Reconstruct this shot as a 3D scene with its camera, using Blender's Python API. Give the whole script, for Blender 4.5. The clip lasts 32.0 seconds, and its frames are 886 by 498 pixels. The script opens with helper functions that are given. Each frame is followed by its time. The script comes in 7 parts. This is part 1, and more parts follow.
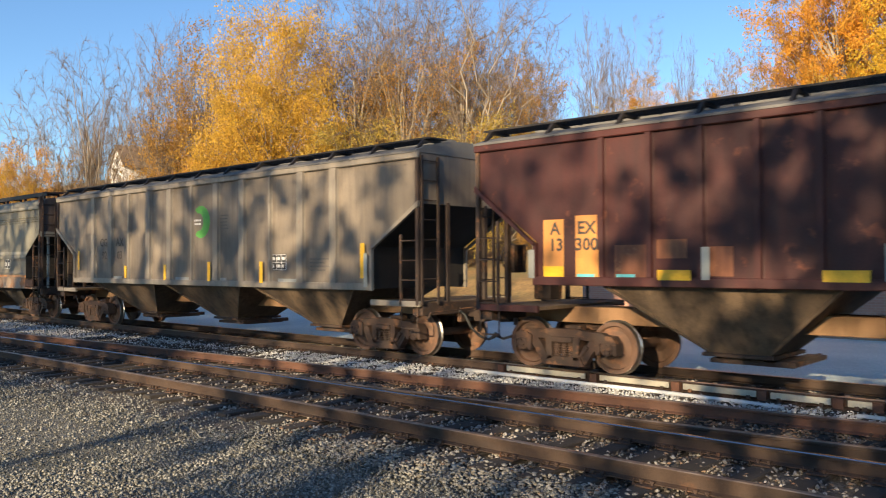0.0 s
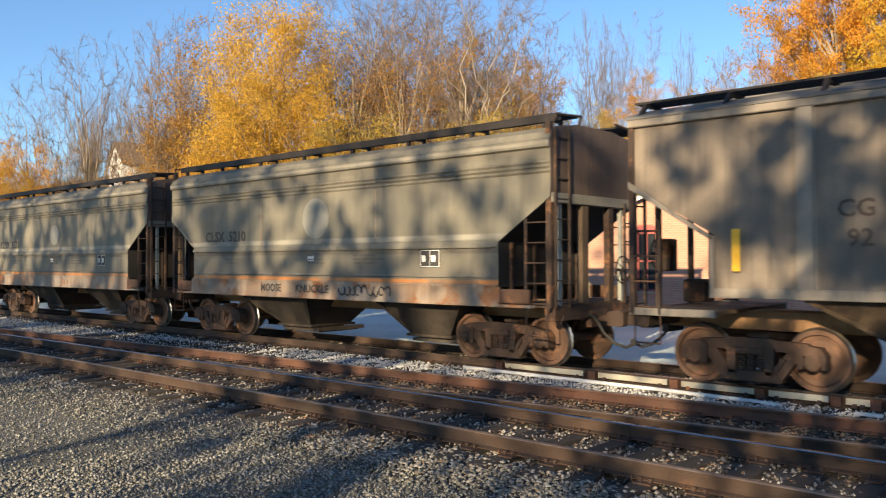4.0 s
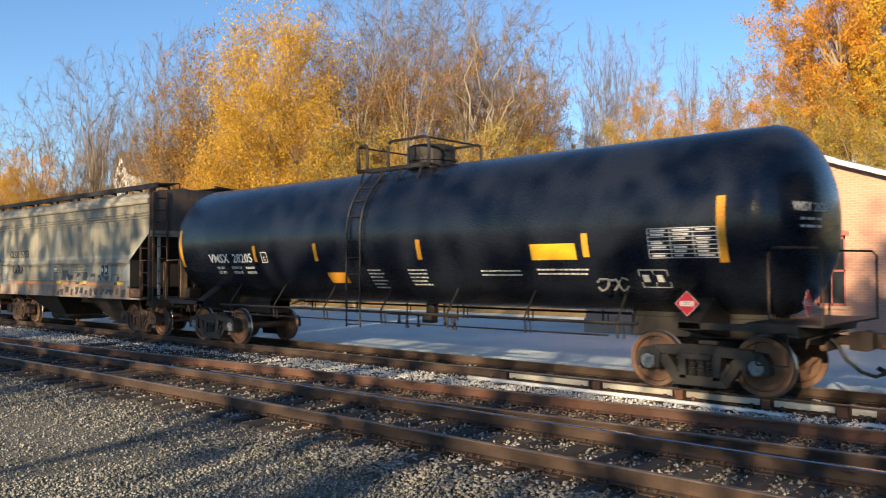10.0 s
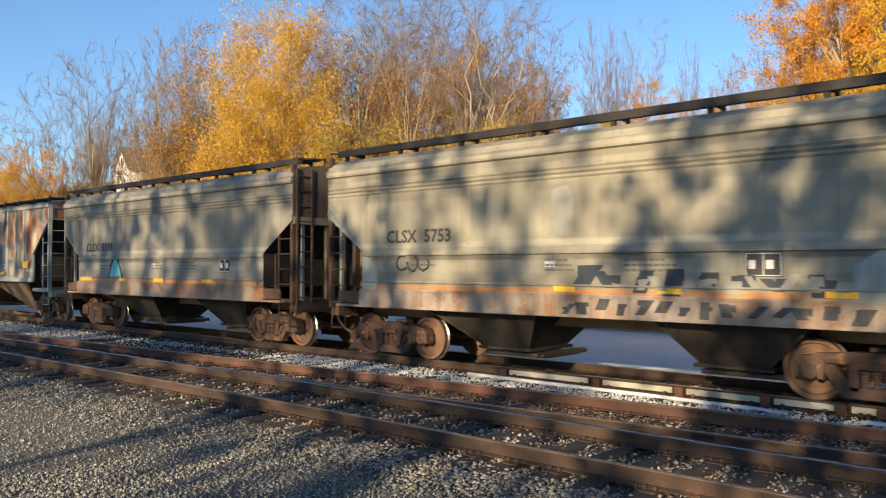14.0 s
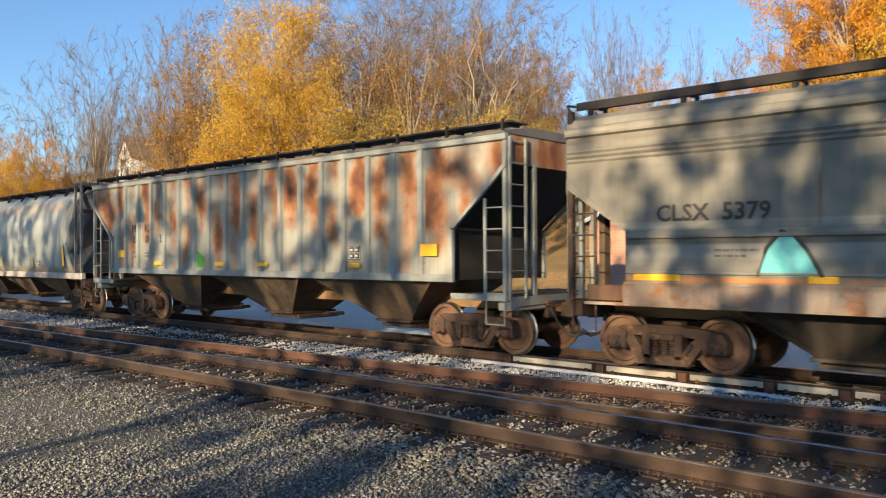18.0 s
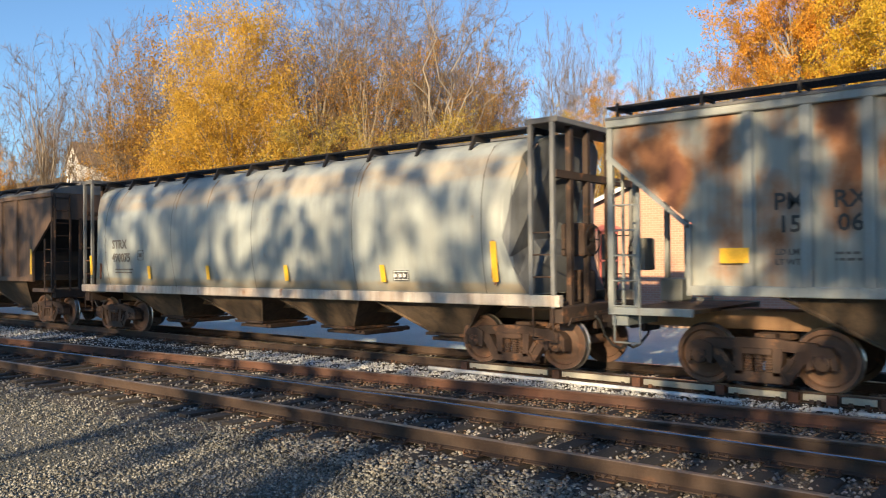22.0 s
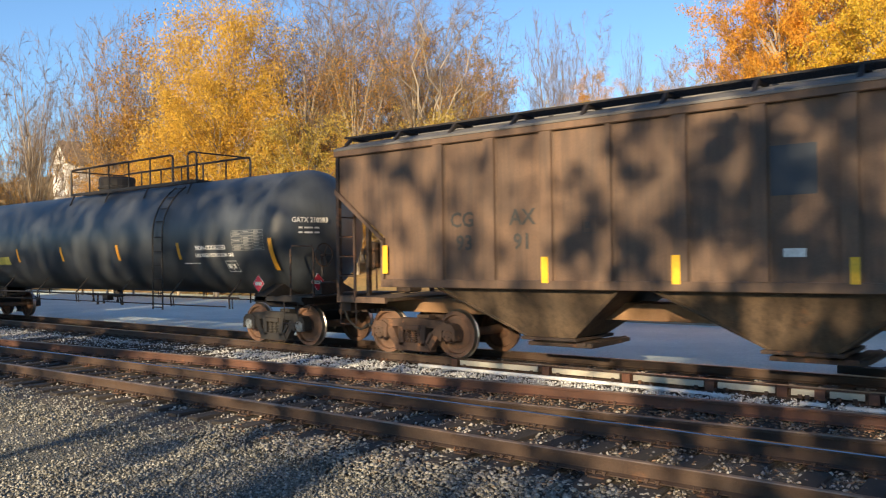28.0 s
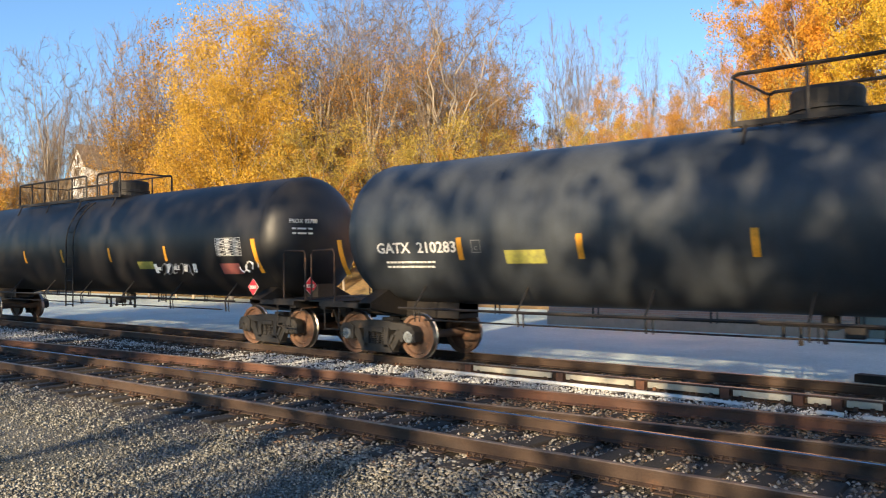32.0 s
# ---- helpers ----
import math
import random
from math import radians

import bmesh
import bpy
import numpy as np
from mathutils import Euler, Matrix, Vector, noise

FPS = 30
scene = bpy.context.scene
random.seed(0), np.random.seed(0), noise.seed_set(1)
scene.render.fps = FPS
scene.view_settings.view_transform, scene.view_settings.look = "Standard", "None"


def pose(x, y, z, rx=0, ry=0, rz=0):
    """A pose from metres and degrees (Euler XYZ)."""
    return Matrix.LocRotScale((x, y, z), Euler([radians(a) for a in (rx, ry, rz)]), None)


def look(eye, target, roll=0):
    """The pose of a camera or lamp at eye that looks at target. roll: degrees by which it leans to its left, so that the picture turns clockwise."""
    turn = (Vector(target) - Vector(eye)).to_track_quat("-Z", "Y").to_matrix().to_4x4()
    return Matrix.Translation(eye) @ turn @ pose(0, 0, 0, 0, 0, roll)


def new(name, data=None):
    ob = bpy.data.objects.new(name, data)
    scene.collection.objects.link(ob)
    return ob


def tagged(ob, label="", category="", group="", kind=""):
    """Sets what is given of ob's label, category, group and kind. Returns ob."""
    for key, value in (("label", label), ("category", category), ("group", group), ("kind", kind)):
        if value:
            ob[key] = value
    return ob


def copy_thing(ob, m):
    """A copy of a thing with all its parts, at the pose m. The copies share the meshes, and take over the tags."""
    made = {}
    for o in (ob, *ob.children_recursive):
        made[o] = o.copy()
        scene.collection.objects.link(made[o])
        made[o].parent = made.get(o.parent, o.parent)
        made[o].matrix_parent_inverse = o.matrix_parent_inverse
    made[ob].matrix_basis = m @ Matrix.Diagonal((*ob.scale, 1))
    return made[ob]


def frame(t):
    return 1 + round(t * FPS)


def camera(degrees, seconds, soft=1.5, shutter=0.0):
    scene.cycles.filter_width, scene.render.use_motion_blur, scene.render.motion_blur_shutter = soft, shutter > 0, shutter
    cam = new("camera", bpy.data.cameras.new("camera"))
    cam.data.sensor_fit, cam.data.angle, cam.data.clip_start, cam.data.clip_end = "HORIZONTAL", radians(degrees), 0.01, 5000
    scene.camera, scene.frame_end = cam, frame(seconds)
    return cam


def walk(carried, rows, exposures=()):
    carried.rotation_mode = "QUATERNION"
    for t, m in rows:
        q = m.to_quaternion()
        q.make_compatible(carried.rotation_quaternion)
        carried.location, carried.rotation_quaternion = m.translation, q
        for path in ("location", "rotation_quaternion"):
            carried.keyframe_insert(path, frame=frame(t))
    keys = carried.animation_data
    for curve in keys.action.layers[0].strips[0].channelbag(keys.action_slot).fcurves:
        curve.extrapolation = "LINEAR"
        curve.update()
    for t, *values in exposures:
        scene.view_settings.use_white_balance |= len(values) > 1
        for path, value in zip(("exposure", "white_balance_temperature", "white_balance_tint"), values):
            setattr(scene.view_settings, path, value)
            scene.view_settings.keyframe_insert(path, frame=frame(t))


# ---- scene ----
cam = camera(57.47, 32.0, soft=1.1, shutter=0.25)

# the eye stands still beside the tracks; each row: seconds, then its turn in degrees
TURNS = (
    (0.0, 91.01, 0.25, 41.94),
    (0.5, 91.23, 0.04, 42.02),
    (1.0, 91.25, 0.05, 41.97),
    (1.5, 91.15, 0.21, 41.82),
    (2.0, 91.03, 0.18, 41.82),
    (2.5, 90.95, 0.04, 42.01),
    (3.0, 90.83, 0.13, 42.04),
    (3.5, 90.74, 0.23, 41.83),
    (5.5, 91.51, 0.02, 42.20),
    (6.0, 91.74, 0.28, 42.50),
    (6.5, 91.75, 0.44, 42.47),
    (7.0, 91.58, 0.46, 42.48),
    (7.5, 91.56, 0.34, 42.52),
    (8.0, 91.58, 0.22, 42.69),
    (8.5, 91.51, 0.28, 42.62),
    (9.0, 91.45, 0.28, 42.46),
    (9.5, 91.51, 0.26, 42.27),
    (10.0, 91.51, 0.14, 42.16),
    (10.5, 91.19, 0.25, 41.96),
    (11.0, 90.94, 0.35, 41.81),
    (11.5, 90.76, 0.33, 41.78),
    (12.0, 90.60, 0.27, 41.95),
    (12.5, 90.61, 0.52, 41.90),
    (13.0, 90.78, 0.55, 41.98),
    (13.5, 91.08, 0.14, 42.06),
    (14.0, 91.28, -0.02, 42.18),
    (14.5, 91.26, 0.07, 42.15),
    (16.5, 90.77, 0.24, 42.03),
    (17.0, 90.75, 0.11, 42.16),
    (17.5, 90.62, 0.06, 42.40),
    (18.0, 90.35, 0.22, 42.43),
    (18.5, 90.07, 0.27, 42.30),
    (19.0, 89.91, 0.22, 42.04),
    (19.5, 89.96, 0.27, 41.67),
    (20.0, 90.28, 0.28, 41.46),
    (20.5, 90.82, 0.11, 41.41),
    (21.0, 91.14, 0.03, 40.69),
    (21.5, 91.09, 0.31, 39.58),
    (22.0, 90.84, 0.49, 39.32),
    (22.5, 90.75, 0.75, 39.51),
    (23.0, 90.77, 1.24, 39.28),
    (23.5, 90.73, 1.53, 38.90),
    (24.0, 90.72, 1.37, 38.83),
    (24.5, 90.77, 1.30, 39.01),
    (25.0, 90.95, 1.38, 39.03),
    (25.5, 91.18, 1.31, 39.06),
    (27.5, 90.78, 0.82, 38.59),
    (28.0, 90.65, 0.79, 38.60),
    (28.5, 90.59, 0.89, 38.49),
    (29.0, 90.55, 0.89, 38.52),
    (29.5, 90.51, 0.72, 38.81),
    (30.0, 90.55, 0.75, 38.86),
    (30.5, 90.73, 0.70, 39.05),
    (31.0, 90.95, 0.53, 39.49),
    (31.5, 90.97, 0.46, 39.58),
    (32.0, 91.02, 0.42, 39.60),
)
walk(cam, [(t, pose(0, 0, 1.94, rx, ry, rz)) for t, rx, ry, rz in TURNS],
     exposures=((0.0, 1.24), (10.0, 1.20), (25.5, 1.17), (28.0, 1.28), (30.0, 1.36), (32.0, 1.40)))

# ---- light ----
SUN_AZ, SUN_EL = radians(17), radians(15.5)      # sun behind the camera, a little towards +x
world = bpy.data.worlds.new("sky")
scene.world = world
world.use_nodes = True
wn = world.node_tree
sky = wn.nodes.new("ShaderNodeTexSky")
sky.sky_type, sky.sun_disc = "NISHITA", False
sky.sun_elevation, sky.sun_rotation = SUN_EL, math.pi - SUN_AZ
sky.air_density, sky.dust_density, sky.ozone_density = 1.0, 0.0, 4.4
wn.links.new(sky.outputs[0], wn.nodes["Background"].inputs[0])
wn.nodes["Background"].inputs[1].default_value = 0.086
toward = Vector((math.sin(SUN_AZ) * math.cos(SUN_EL), -math.cos(SUN_AZ) * math.cos(SUN_EL), math.sin(SUN_EL)))
lamp = bpy.data.lights.new("sun", "SUN")
lamp.energy, lamp.angle, lamp.color = 4.5, radians(0.53), (1.0, 0.78, 0.49)
new("sun", lamp).matrix_world = look(toward * 80, (0, 0, 0))

RAIL_Y = 13.24          # centre line of the track that the train runs on
rng = random.Random(7)


# ---- materials ----
def node_mat(name):
    m = bpy.data.materials.new(name)
    m.use_nodes = True
    nt = m.node_tree
    return m, nt, nt.nodes["Principled BSDF"]


def add(nt, kind, **sockets):
    n = nt.nodes.new(kind)
    for key, value in sockets.items():
        if isinstance(value, bpy.types.NodeSocket):
            nt.links.new(value, n.inputs[key])
        else:
            n.inputs[key].default_value = value
    return n


def place(nt, scale=(1, 1, 1), shuffle=True):
    """Object space, shifted at random from object to object."""
    tc = nt.nodes.new("ShaderNodeTexCoord")
    mp = nt.nodes.new("ShaderNodeMapping")
    mp.inputs["Scale"].default_value = scale
    nt.links.new(tc.outputs["Object"], mp.inputs["Vector"])
    if shuffle:
        info = nt.nodes.new("ShaderNodeObjectInfo")
        mul = nt.nodes.new("ShaderNodeVectorMath")
        mul.operation = "MULTIPLY_ADD"
        mul.inputs[1].default_value = (37, 19, 23)
        nt.links.new(info.outputs["Random"], mul.inputs[0])
        nt.links.new(mp.outputs[0], mul.inputs[2])
        return mul.outputs[0]
    return mp.outputs[0]


def noisy(nt, vec, scale, detail=5.0, rough=0.6):
    n = nt.nodes.new("ShaderNodeTexNoise")
    n.inputs["Scale"].default_value, n.inputs["Detail"].default_value, n.inputs["Roughness"].default_value = scale, detail, rough
    nt.links.new(vec, n.inputs["Vector"])
    return n.outputs["Fac"]


def band(nt, fac, lo, hi, gain=1.0):
    r = nt.nodes.new("ShaderNodeMapRange")
    r.inputs["From Min"].default_value, r.inputs["From Max"].default_value, r.inputs["To Max"].default_value = lo, hi, gain
    nt.links.new(fac, r.inputs["Value"])
    return r.outputs[0]


def mixed(nt, fac, a, b):
    n = nt.nodes.new("ShaderNodeMix")
    n.data_type = "RGBA"
    for sock, value in ((n.inputs[0], fac), (n.inputs[6], a), (n.inputs[7], b)):
        if isinstance(value, bpy.types.NodeSocket):
            nt.links.new(value, sock)
        else:
            sock.default_value = (*value, 1) if isinstance(value, tuple) else value
    return n.outputs[2]


def bumpy(nt, bsdf, height, strength, distance):
    b = nt.nodes.new("ShaderNodeBump")
    b.inputs["Strength"].default_value, b.inputs["Distance"].default_value = strength, distance
    nt.links.new(height, b.inputs["Height"])
    nt.links.new(b.outputs[0], bsdf.inputs["Normal"])


def weathered(name, base, grime, rust=(0.16, 0.055, 0.025), grime_at=0.5, rust_at=0.62, streak=0.5, rough=0.6, metal=0.0, scale=1.0, rust_size=2.2, bump=0.3, lines=(), rust_z=None, rust_tall=1.0):
    """Painted steel: large faded fields, vertical dirt streaks, rust spots, fine grain."""
    m, nt, bsdf = node_mat(name)
    v = place(nt)
    vs = place(nt, (7 * scale, 7 * scale, 0.45 * scale))
    big = noisy(nt, v, 0.9 * scale, 4, 0.55)
    run = noisy(nt, vs, 1.0, 5, 0.65)
    fine = noisy(nt, v, 38 * scale, 4, 0.7)
    spots = noisy(nt, v if rust_tall == 1 else place(nt, (1, 1, rust_tall)), rust_size * scale, 8, 0.68)
    if lines or rust_z:
        tc = nt.nodes.new("ShaderNodeTexCoord")
        xyz = add(nt, "ShaderNodeSeparateXYZ", Vector=tc.outputs["Object"])
    if rust_z:
        # rust gathers above a height
        up = add(nt, "ShaderNodeMath")
        up.operation = "ADD"
        nt.links.new(spots, up.inputs[0])
        nt.links.new(band(nt, xyz.outputs["Z"], rust_z[0], rust_z[1], rust_z[2]), up.inputs[1])
        spots = up.outputs[0]
    c = mixed(nt, band(nt, big, grime_at - 0.16, grime_at + 0.2, 0.75), base, grime)
    c = mixed(nt, band(nt, run, 0.45, 0.68, streak), c, grime)
    c = mixed(nt, band(nt, spots, rust_at, rust_at + 0.1, 0.9), c, rust)
    c = mixed(nt, band(nt, fine, 0.42, 0.8, 0.35), c, grime)
    for z, half, tint, amount in lines:
        # a horizontal band of tint, broken along its length
        off = add(nt, "ShaderNodeMath")
        off.operation = "SUBTRACT"
        off.inputs[1].default_value = z
        nt.links.new(xyz.outputs["Z"], off.inputs[0])
        size = add(nt, "ShaderNodeMath")
        size.operation = "ABSOLUTE"
        nt.links.new(off.outputs[0], size.inputs[0])
        mask = add(nt, "ShaderNodeMath")
        mask.operation = "MULTIPLY"
        nt.links.new(band(nt, size.outputs[0], half, half * 0.5, amount), mask.inputs[0])
        nt.links.new(band(nt, noisy(nt, place(nt, (0.8, 1, 3)), 1.3, 4, 0.6), 0.3, 0.55), mask.inputs[1])
        c = mixed(nt, mask.outputs[0], c, tint)
    nt.links.new(c, bsdf.inputs["Base Color"])
    r = nt.nodes.new("ShaderNodeMapRange")
    r.inputs["To Min"].default_value, r.inputs["To Max"].default_value = max(0.1, rough - 0.15), min(1, rough + 0.2)
    nt.links.new(fine, r.inputs["Value"])
    nt.links.new(r.outputs[0], bsdf.inputs["Roughness"])
    bsdf.inputs["Metallic"].default_value = metal
    bumpy(nt, bsdf, fine, bump, 0.01)
    return m


def plain(name, base, other=None, rough=0.6, metal=0.0, scale=12.0, bump=0.2):
    m, nt, bsdf = node_mat(name)
    v = place(nt)
    n = noisy(nt, v, scale, 6, 0.65)
    other = other or tuple(0.55 * c for c in base)
    nt.links.new(mixed(nt, band(nt, n, 0.35, 0.72), base, other), bsdf.inputs["Base Color"])
    bsdf.inputs["Roughness"].default_value, bsdf.inputs["Metallic"].default_value = rough, metal
    bumpy(nt, bsdf, n, bump, 0.01)
    return m


def stones(name, tones, rough=0.9):
    """Loose stones: each island of the mesh has a tone of its own."""
    m, nt, bsdf = node_mat(name)
    g = nt.nodes.new("ShaderNodeNewGeometry")
    ramp = nt.nodes.new("ShaderNodeValToRGB")
    ramp.color_ramp.interpolation = "LINEAR"
    for i, tone in enumerate(tones):
        e = ramp.color_ramp.elements[i] if i < 2 else ramp.color_ramp.elements.new(0.5)
        e.position, e.color = i / (len(tones) - 1), (*tone, 1)
    nt.links.new(g.outputs["Random Per Island"], ramp.inputs[0])
    n = noisy(nt, place(nt, shuffle=False), 45, 4, 0.6)
    nt.links.new(mixed(nt, band(nt, n, 0.4, 0.8, 0.5), ramp.outputs[0], (0.07, 0.065, 0.06)), bsdf.inputs["Base Color"])
    bsdf.inputs["Roughness"].default_value = rough
    return m


def leafy(name, tones):
    m = stones(name, tones, 0.6)
    nt = m.node_tree
    bsdf = nt.nodes["Principled BSDF"]
    t = nt.nodes.new("ShaderNodeBsdfTranslucent")
    ramp = next(n for n in nt.nodes if n.type == "VALTORGB")
    nt.links.new(ramp.outputs[0], bsdf.inputs["Base Color"])
    nt.links.new(ramp.outputs[0], t.inputs["Color"])
    mx = nt.nodes.new("ShaderNodeMixShader")
    mx.inputs[0].default_value = 0.4
    nt.links.new(bsdf.outputs[0], mx.inputs[1])
    nt.links.new(t.outputs[0], mx.inputs[2])
    nt.links.new(mx.outputs[0], nt.nodes["Material Output"].inputs["Surface"])
    return m


def ground_mat(name, a, b, c, size, bump=0.6, distance=0.03):
    m, nt, bsdf = node_mat(name)
    v = place(nt, shuffle=False)
    vor = nt.nodes.new("ShaderNodeTexVoronoi")
    vor.inputs["Scale"].default_value = size
    nt.links.new(v, vor.inputs["Vector"])
    big = noisy(nt, v, 0.35, 5, 0.6)
    fine = noisy(nt, v, 30, 5, 0.7)
    col = mixed(nt, band(nt, vor.outputs["Color"], 0.1, 0.9), a, b)
    col = mixed(nt, band(nt, big, 0.42, 0.7, 0.7), col, c)
    col = mixed(nt, band(nt, fine, 0.45, 0.8, 0.4), col, tuple(0.4 * x for x in a))
    nt.links.new(col, bsdf.inputs["Base Color"])
    bsdf.inputs["Roughness"].default_value = 0.95
    bumpy(nt, bsdf, vor.outputs["Distance"], bump, distance)
    return m


M = {}
M["gravel"] = ground_mat("grey_gravel", (0.045, 0.045, 0.04), (0.42, 0.415, 0.37), (0.16, 0.16, 0.115), 40, 1.0, 0.09)
M["asphalt"] = ground_mat("worn_asphalt", (0.50, 0.62, 0.60), (0.74, 0.83, 0.80), (0.42, 0.54, 0.53), 30, 0.5, 0.02)
M["bank"] = ground_mat("leaf_litter_bank", (0.20, 0.13, 0.06), (0.32, 0.20, 0.08), (0.14, 0.13, 0.05), 6)
M["stone"] = stones("gravel_stones", ((0.05, 0.049, 0.044), (0.13, 0.128, 0.114), (0.20, 0.196, 0.176), (0.26, 0.258, 0.232), (0.36, 0.355, 0.32)))
M["ballast"] = stones("ballast_stones", ((0.05, 0.042, 0.036), (0.10, 0.084, 0.072), (0.19, 0.165, 0.145), (0.48, 0.45, 0.41)))
M["clean"] = stones("clean_ballast_stones", ((0.34, 0.34, 0.33), (0.50, 0.50, 0.49), (0.64, 0.64, 0.63), (0.76, 0.76, 0.75)))
M["shoulder"] = stones("tan_shoulder_stones", ((0.14, 0.125, 0.10), (0.22, 0.20, 0.165), (0.32, 0.29, 0.24), (0.42, 0.39, 0.33)))
M["litter"] = stones("fallen_leaves", ((0.16, 0.10, 0.065), (0.28, 0.19, 0.125), (0.42, 0.32, 0.235), (0.24, 0.135, 0.08)))
M["rail"] = weathered("rusty_rail_side", (0.072, 0.042, 0.027), (0.024, 0.017, 0.014), (0.135, 0.062, 0.03), 0.5, 0.62, 0.2, 0.8, 0.0, 1.5)
M["rail_red"] = weathered("red_rusty_rail_side", (0.135, 0.058, 0.034), (0.055, 0.033, 0.025), (0.22, 0.095, 0.042), 0.5, 0.6, 0.2, 0.85, 0.0, 1.5)
M["head"] = plain("polished_rail_head", (0.50, 0.47, 0.44), (0.22, 0.17, 0.13), 0.28, 0.9, 6)
M["bright_head"] = plain("mirror_worn_rail_head", (0.62, 0.62, 0.63), (0.45, 0.43, 0.42), 0.2, 1.0, 3)
M["dull_head"] = plain("dull_rail_head", (0.32, 0.25, 0.20), (0.17, 0.11, 0.075), 0.42, 0.6, 6)
M["tie"] = weathered("creosoted_tie_wood", (0.050, 0.040, 0.033), (0.018, 0.016, 0.014), (0.12, 0.09, 0.07), 0.5, 0.6, 0.1, 0.9, 0.0, 2.0)
M["plate"] = weathered("rusty_tie_plate", (0.075, 0.042, 0.028), (0.03, 0.021, 0.016), (0.15, 0.065, 0.03), 0.5, 0.55, 0.2, 0.85)


# ---- mesh helpers ----
class Build:
    """Gathers vertices and faces of one mesh."""

    def __init__(self):
        self.v, self.f = [], []

    def quad_strip(self, rings, closed=True, caps=True):
        base, n = len(self.v), len(rings[0])
        for ring in rings:
            self.v.extend(tuple(p) for p in ring)
        for k in range(len(rings) - 1):
            for i in range(n if closed else n - 1):
                j = (i + 1) % n
                a, b = base + k * n, base + (k + 1) * n
                self.f.append((a + i, a + j, b + j, b + i))
        if caps:
            self.f.append(tuple(base + i for i in reversed(range(n))))
            self.f.append(tuple(base + (len(rings) - 1) * n + i for i in range(n)))
        return self

    def box(self, x0, x1, y0, y1, z0, z1, c=0.0):
        if c <= 0:
            self.quad_strip([[(x0, y0, z), (x1, y0, z), (x1, y1, z), (x0, y1, z)] for z in (z0, z1)])
        else:
            rings = []
            for z, d in ((z0, c), (z0 + c, 0), (z1 - c, 0), (z1, c)):
                rings.append([(x0 + d, y0 + d, z), (x1 - d, y0 + d, z), (x1 - d, y1 - d, z), (x0 + d, y1 - d, z)])
            self.quad_strip(rings)
        return self

    def prism_y(self, outline, y0, y1):
        """Outline in x, z pushed along y."""
        return self.quad_strip([[(x, y0, z) for x, z in outline], [(x, y1, z) for x, z in outline]])

    def prism_x(self, outline, x0, x1):
        """Outline in y, z pushed along x."""
        return self.quad_strip([[(x0, y, z) for y, z in outline], [(x1, y, z) for y, z in outline]])

    def tube(self, pts, r, n=6):
        rings = []
        for i, p in enumerate(pts):
            p = Vector(p)
            a = Vector(pts[max(i - 1, 0)])
            b = Vector(pts[min(i + 1, len(pts) - 1)])
            d = (b - a).normalized()
            u = d.orthogonal().normalized() if abs(d.z) > 0.9 else d.cross(Vector((0, 0, 1))).normalized()
            w = d.cross(u)
            rings.append([p + r * (math.cos(2 * math.pi * k / n) * u + math.sin(2 * math.pi * k / n) * w) for k in range(n)])
        return self.quad_strip(rings)

    def disc_y(self, x, z, steps, n=24):
        """A turned shape about an axle along y; steps are (radius, y)."""
        return self.quad_strip([[(x + r * math.cos(2 * math.pi * k / n), y, z + r * math.sin(2 * math.pi * k / n)) for k in range(n)] for r, y in steps])

    def turn_z(self, x, y, steps, n=20):
        return self.quad_strip([[(x + r * math.cos(2 * math.pi * k / n), y + r * math.sin(2 * math.pi * k / n), z) for k in range(n)] for r, z in steps])

    def mesh(self, name, material, smooth=False):
        me = bpy.data.meshes.new(name)
        me.from_pydata(self.v, [], self.f)
        me.materials.append(material)
        if smooth:
            me.polygons.foreach_set("use_smooth", [True] * len(me.polygons))
        me.update()
        return me


def fix_normals(me):
    bm = bmesh.new()
    bm.from_mesh(me)
    bmesh.ops.recalc_face_normals(bm, faces=bm.faces)
    bm.to_mesh(me)
    bm.free()


def part(name, shape, material, parent, label="", smooth=False):
    me = shape.mesh(name, material, smooth) if isinstance(shape, Build) else shape
    if isinstance(shape, Build):
        fix_normals(me)
    ob = new(name, me)
    ob.parent = parent
    if label:
        tagged(ob, label)
    return ob


def thing(name, label, category, group="", kind="", at=None):
    ob = new(name)
    ob.empty_display_size = 0.3
    if at is not None:
        ob.matrix_basis = at
    return tagged(ob, label, category, group, kind)


def letters(text, size, material, parent, at, name="letter", squeeze=1.0, label="", bold=0.0):
    """Flat painted writing made into a mesh."""
    cu = bpy.data.curves.new(name, "FONT")
    cu.body, cu.size, cu.extrude, cu.align_x, cu.align_y, cu.resolution_u = text, size, 0.002, "CENTER", "CENTER", 2
    cu.offset = bold
    tmp = bpy.data.objects.new("tmp", cu)
    me = bpy.data.meshes.new_from_object(tmp)
    bpy.data.objects.remove(tmp)
    me.materials.clear()
    me.materials.append(material)
    me.transform(Matrix.Diagonal((squeeze, 1, 1, 1)))
    for glyph in glyphs(me, name):
        ob = new(name, glyph)
        ob.parent, ob.matrix_basis = parent, at
        if label:
            tagged(ob, label)
    bpy.data.meshes.remove(me)


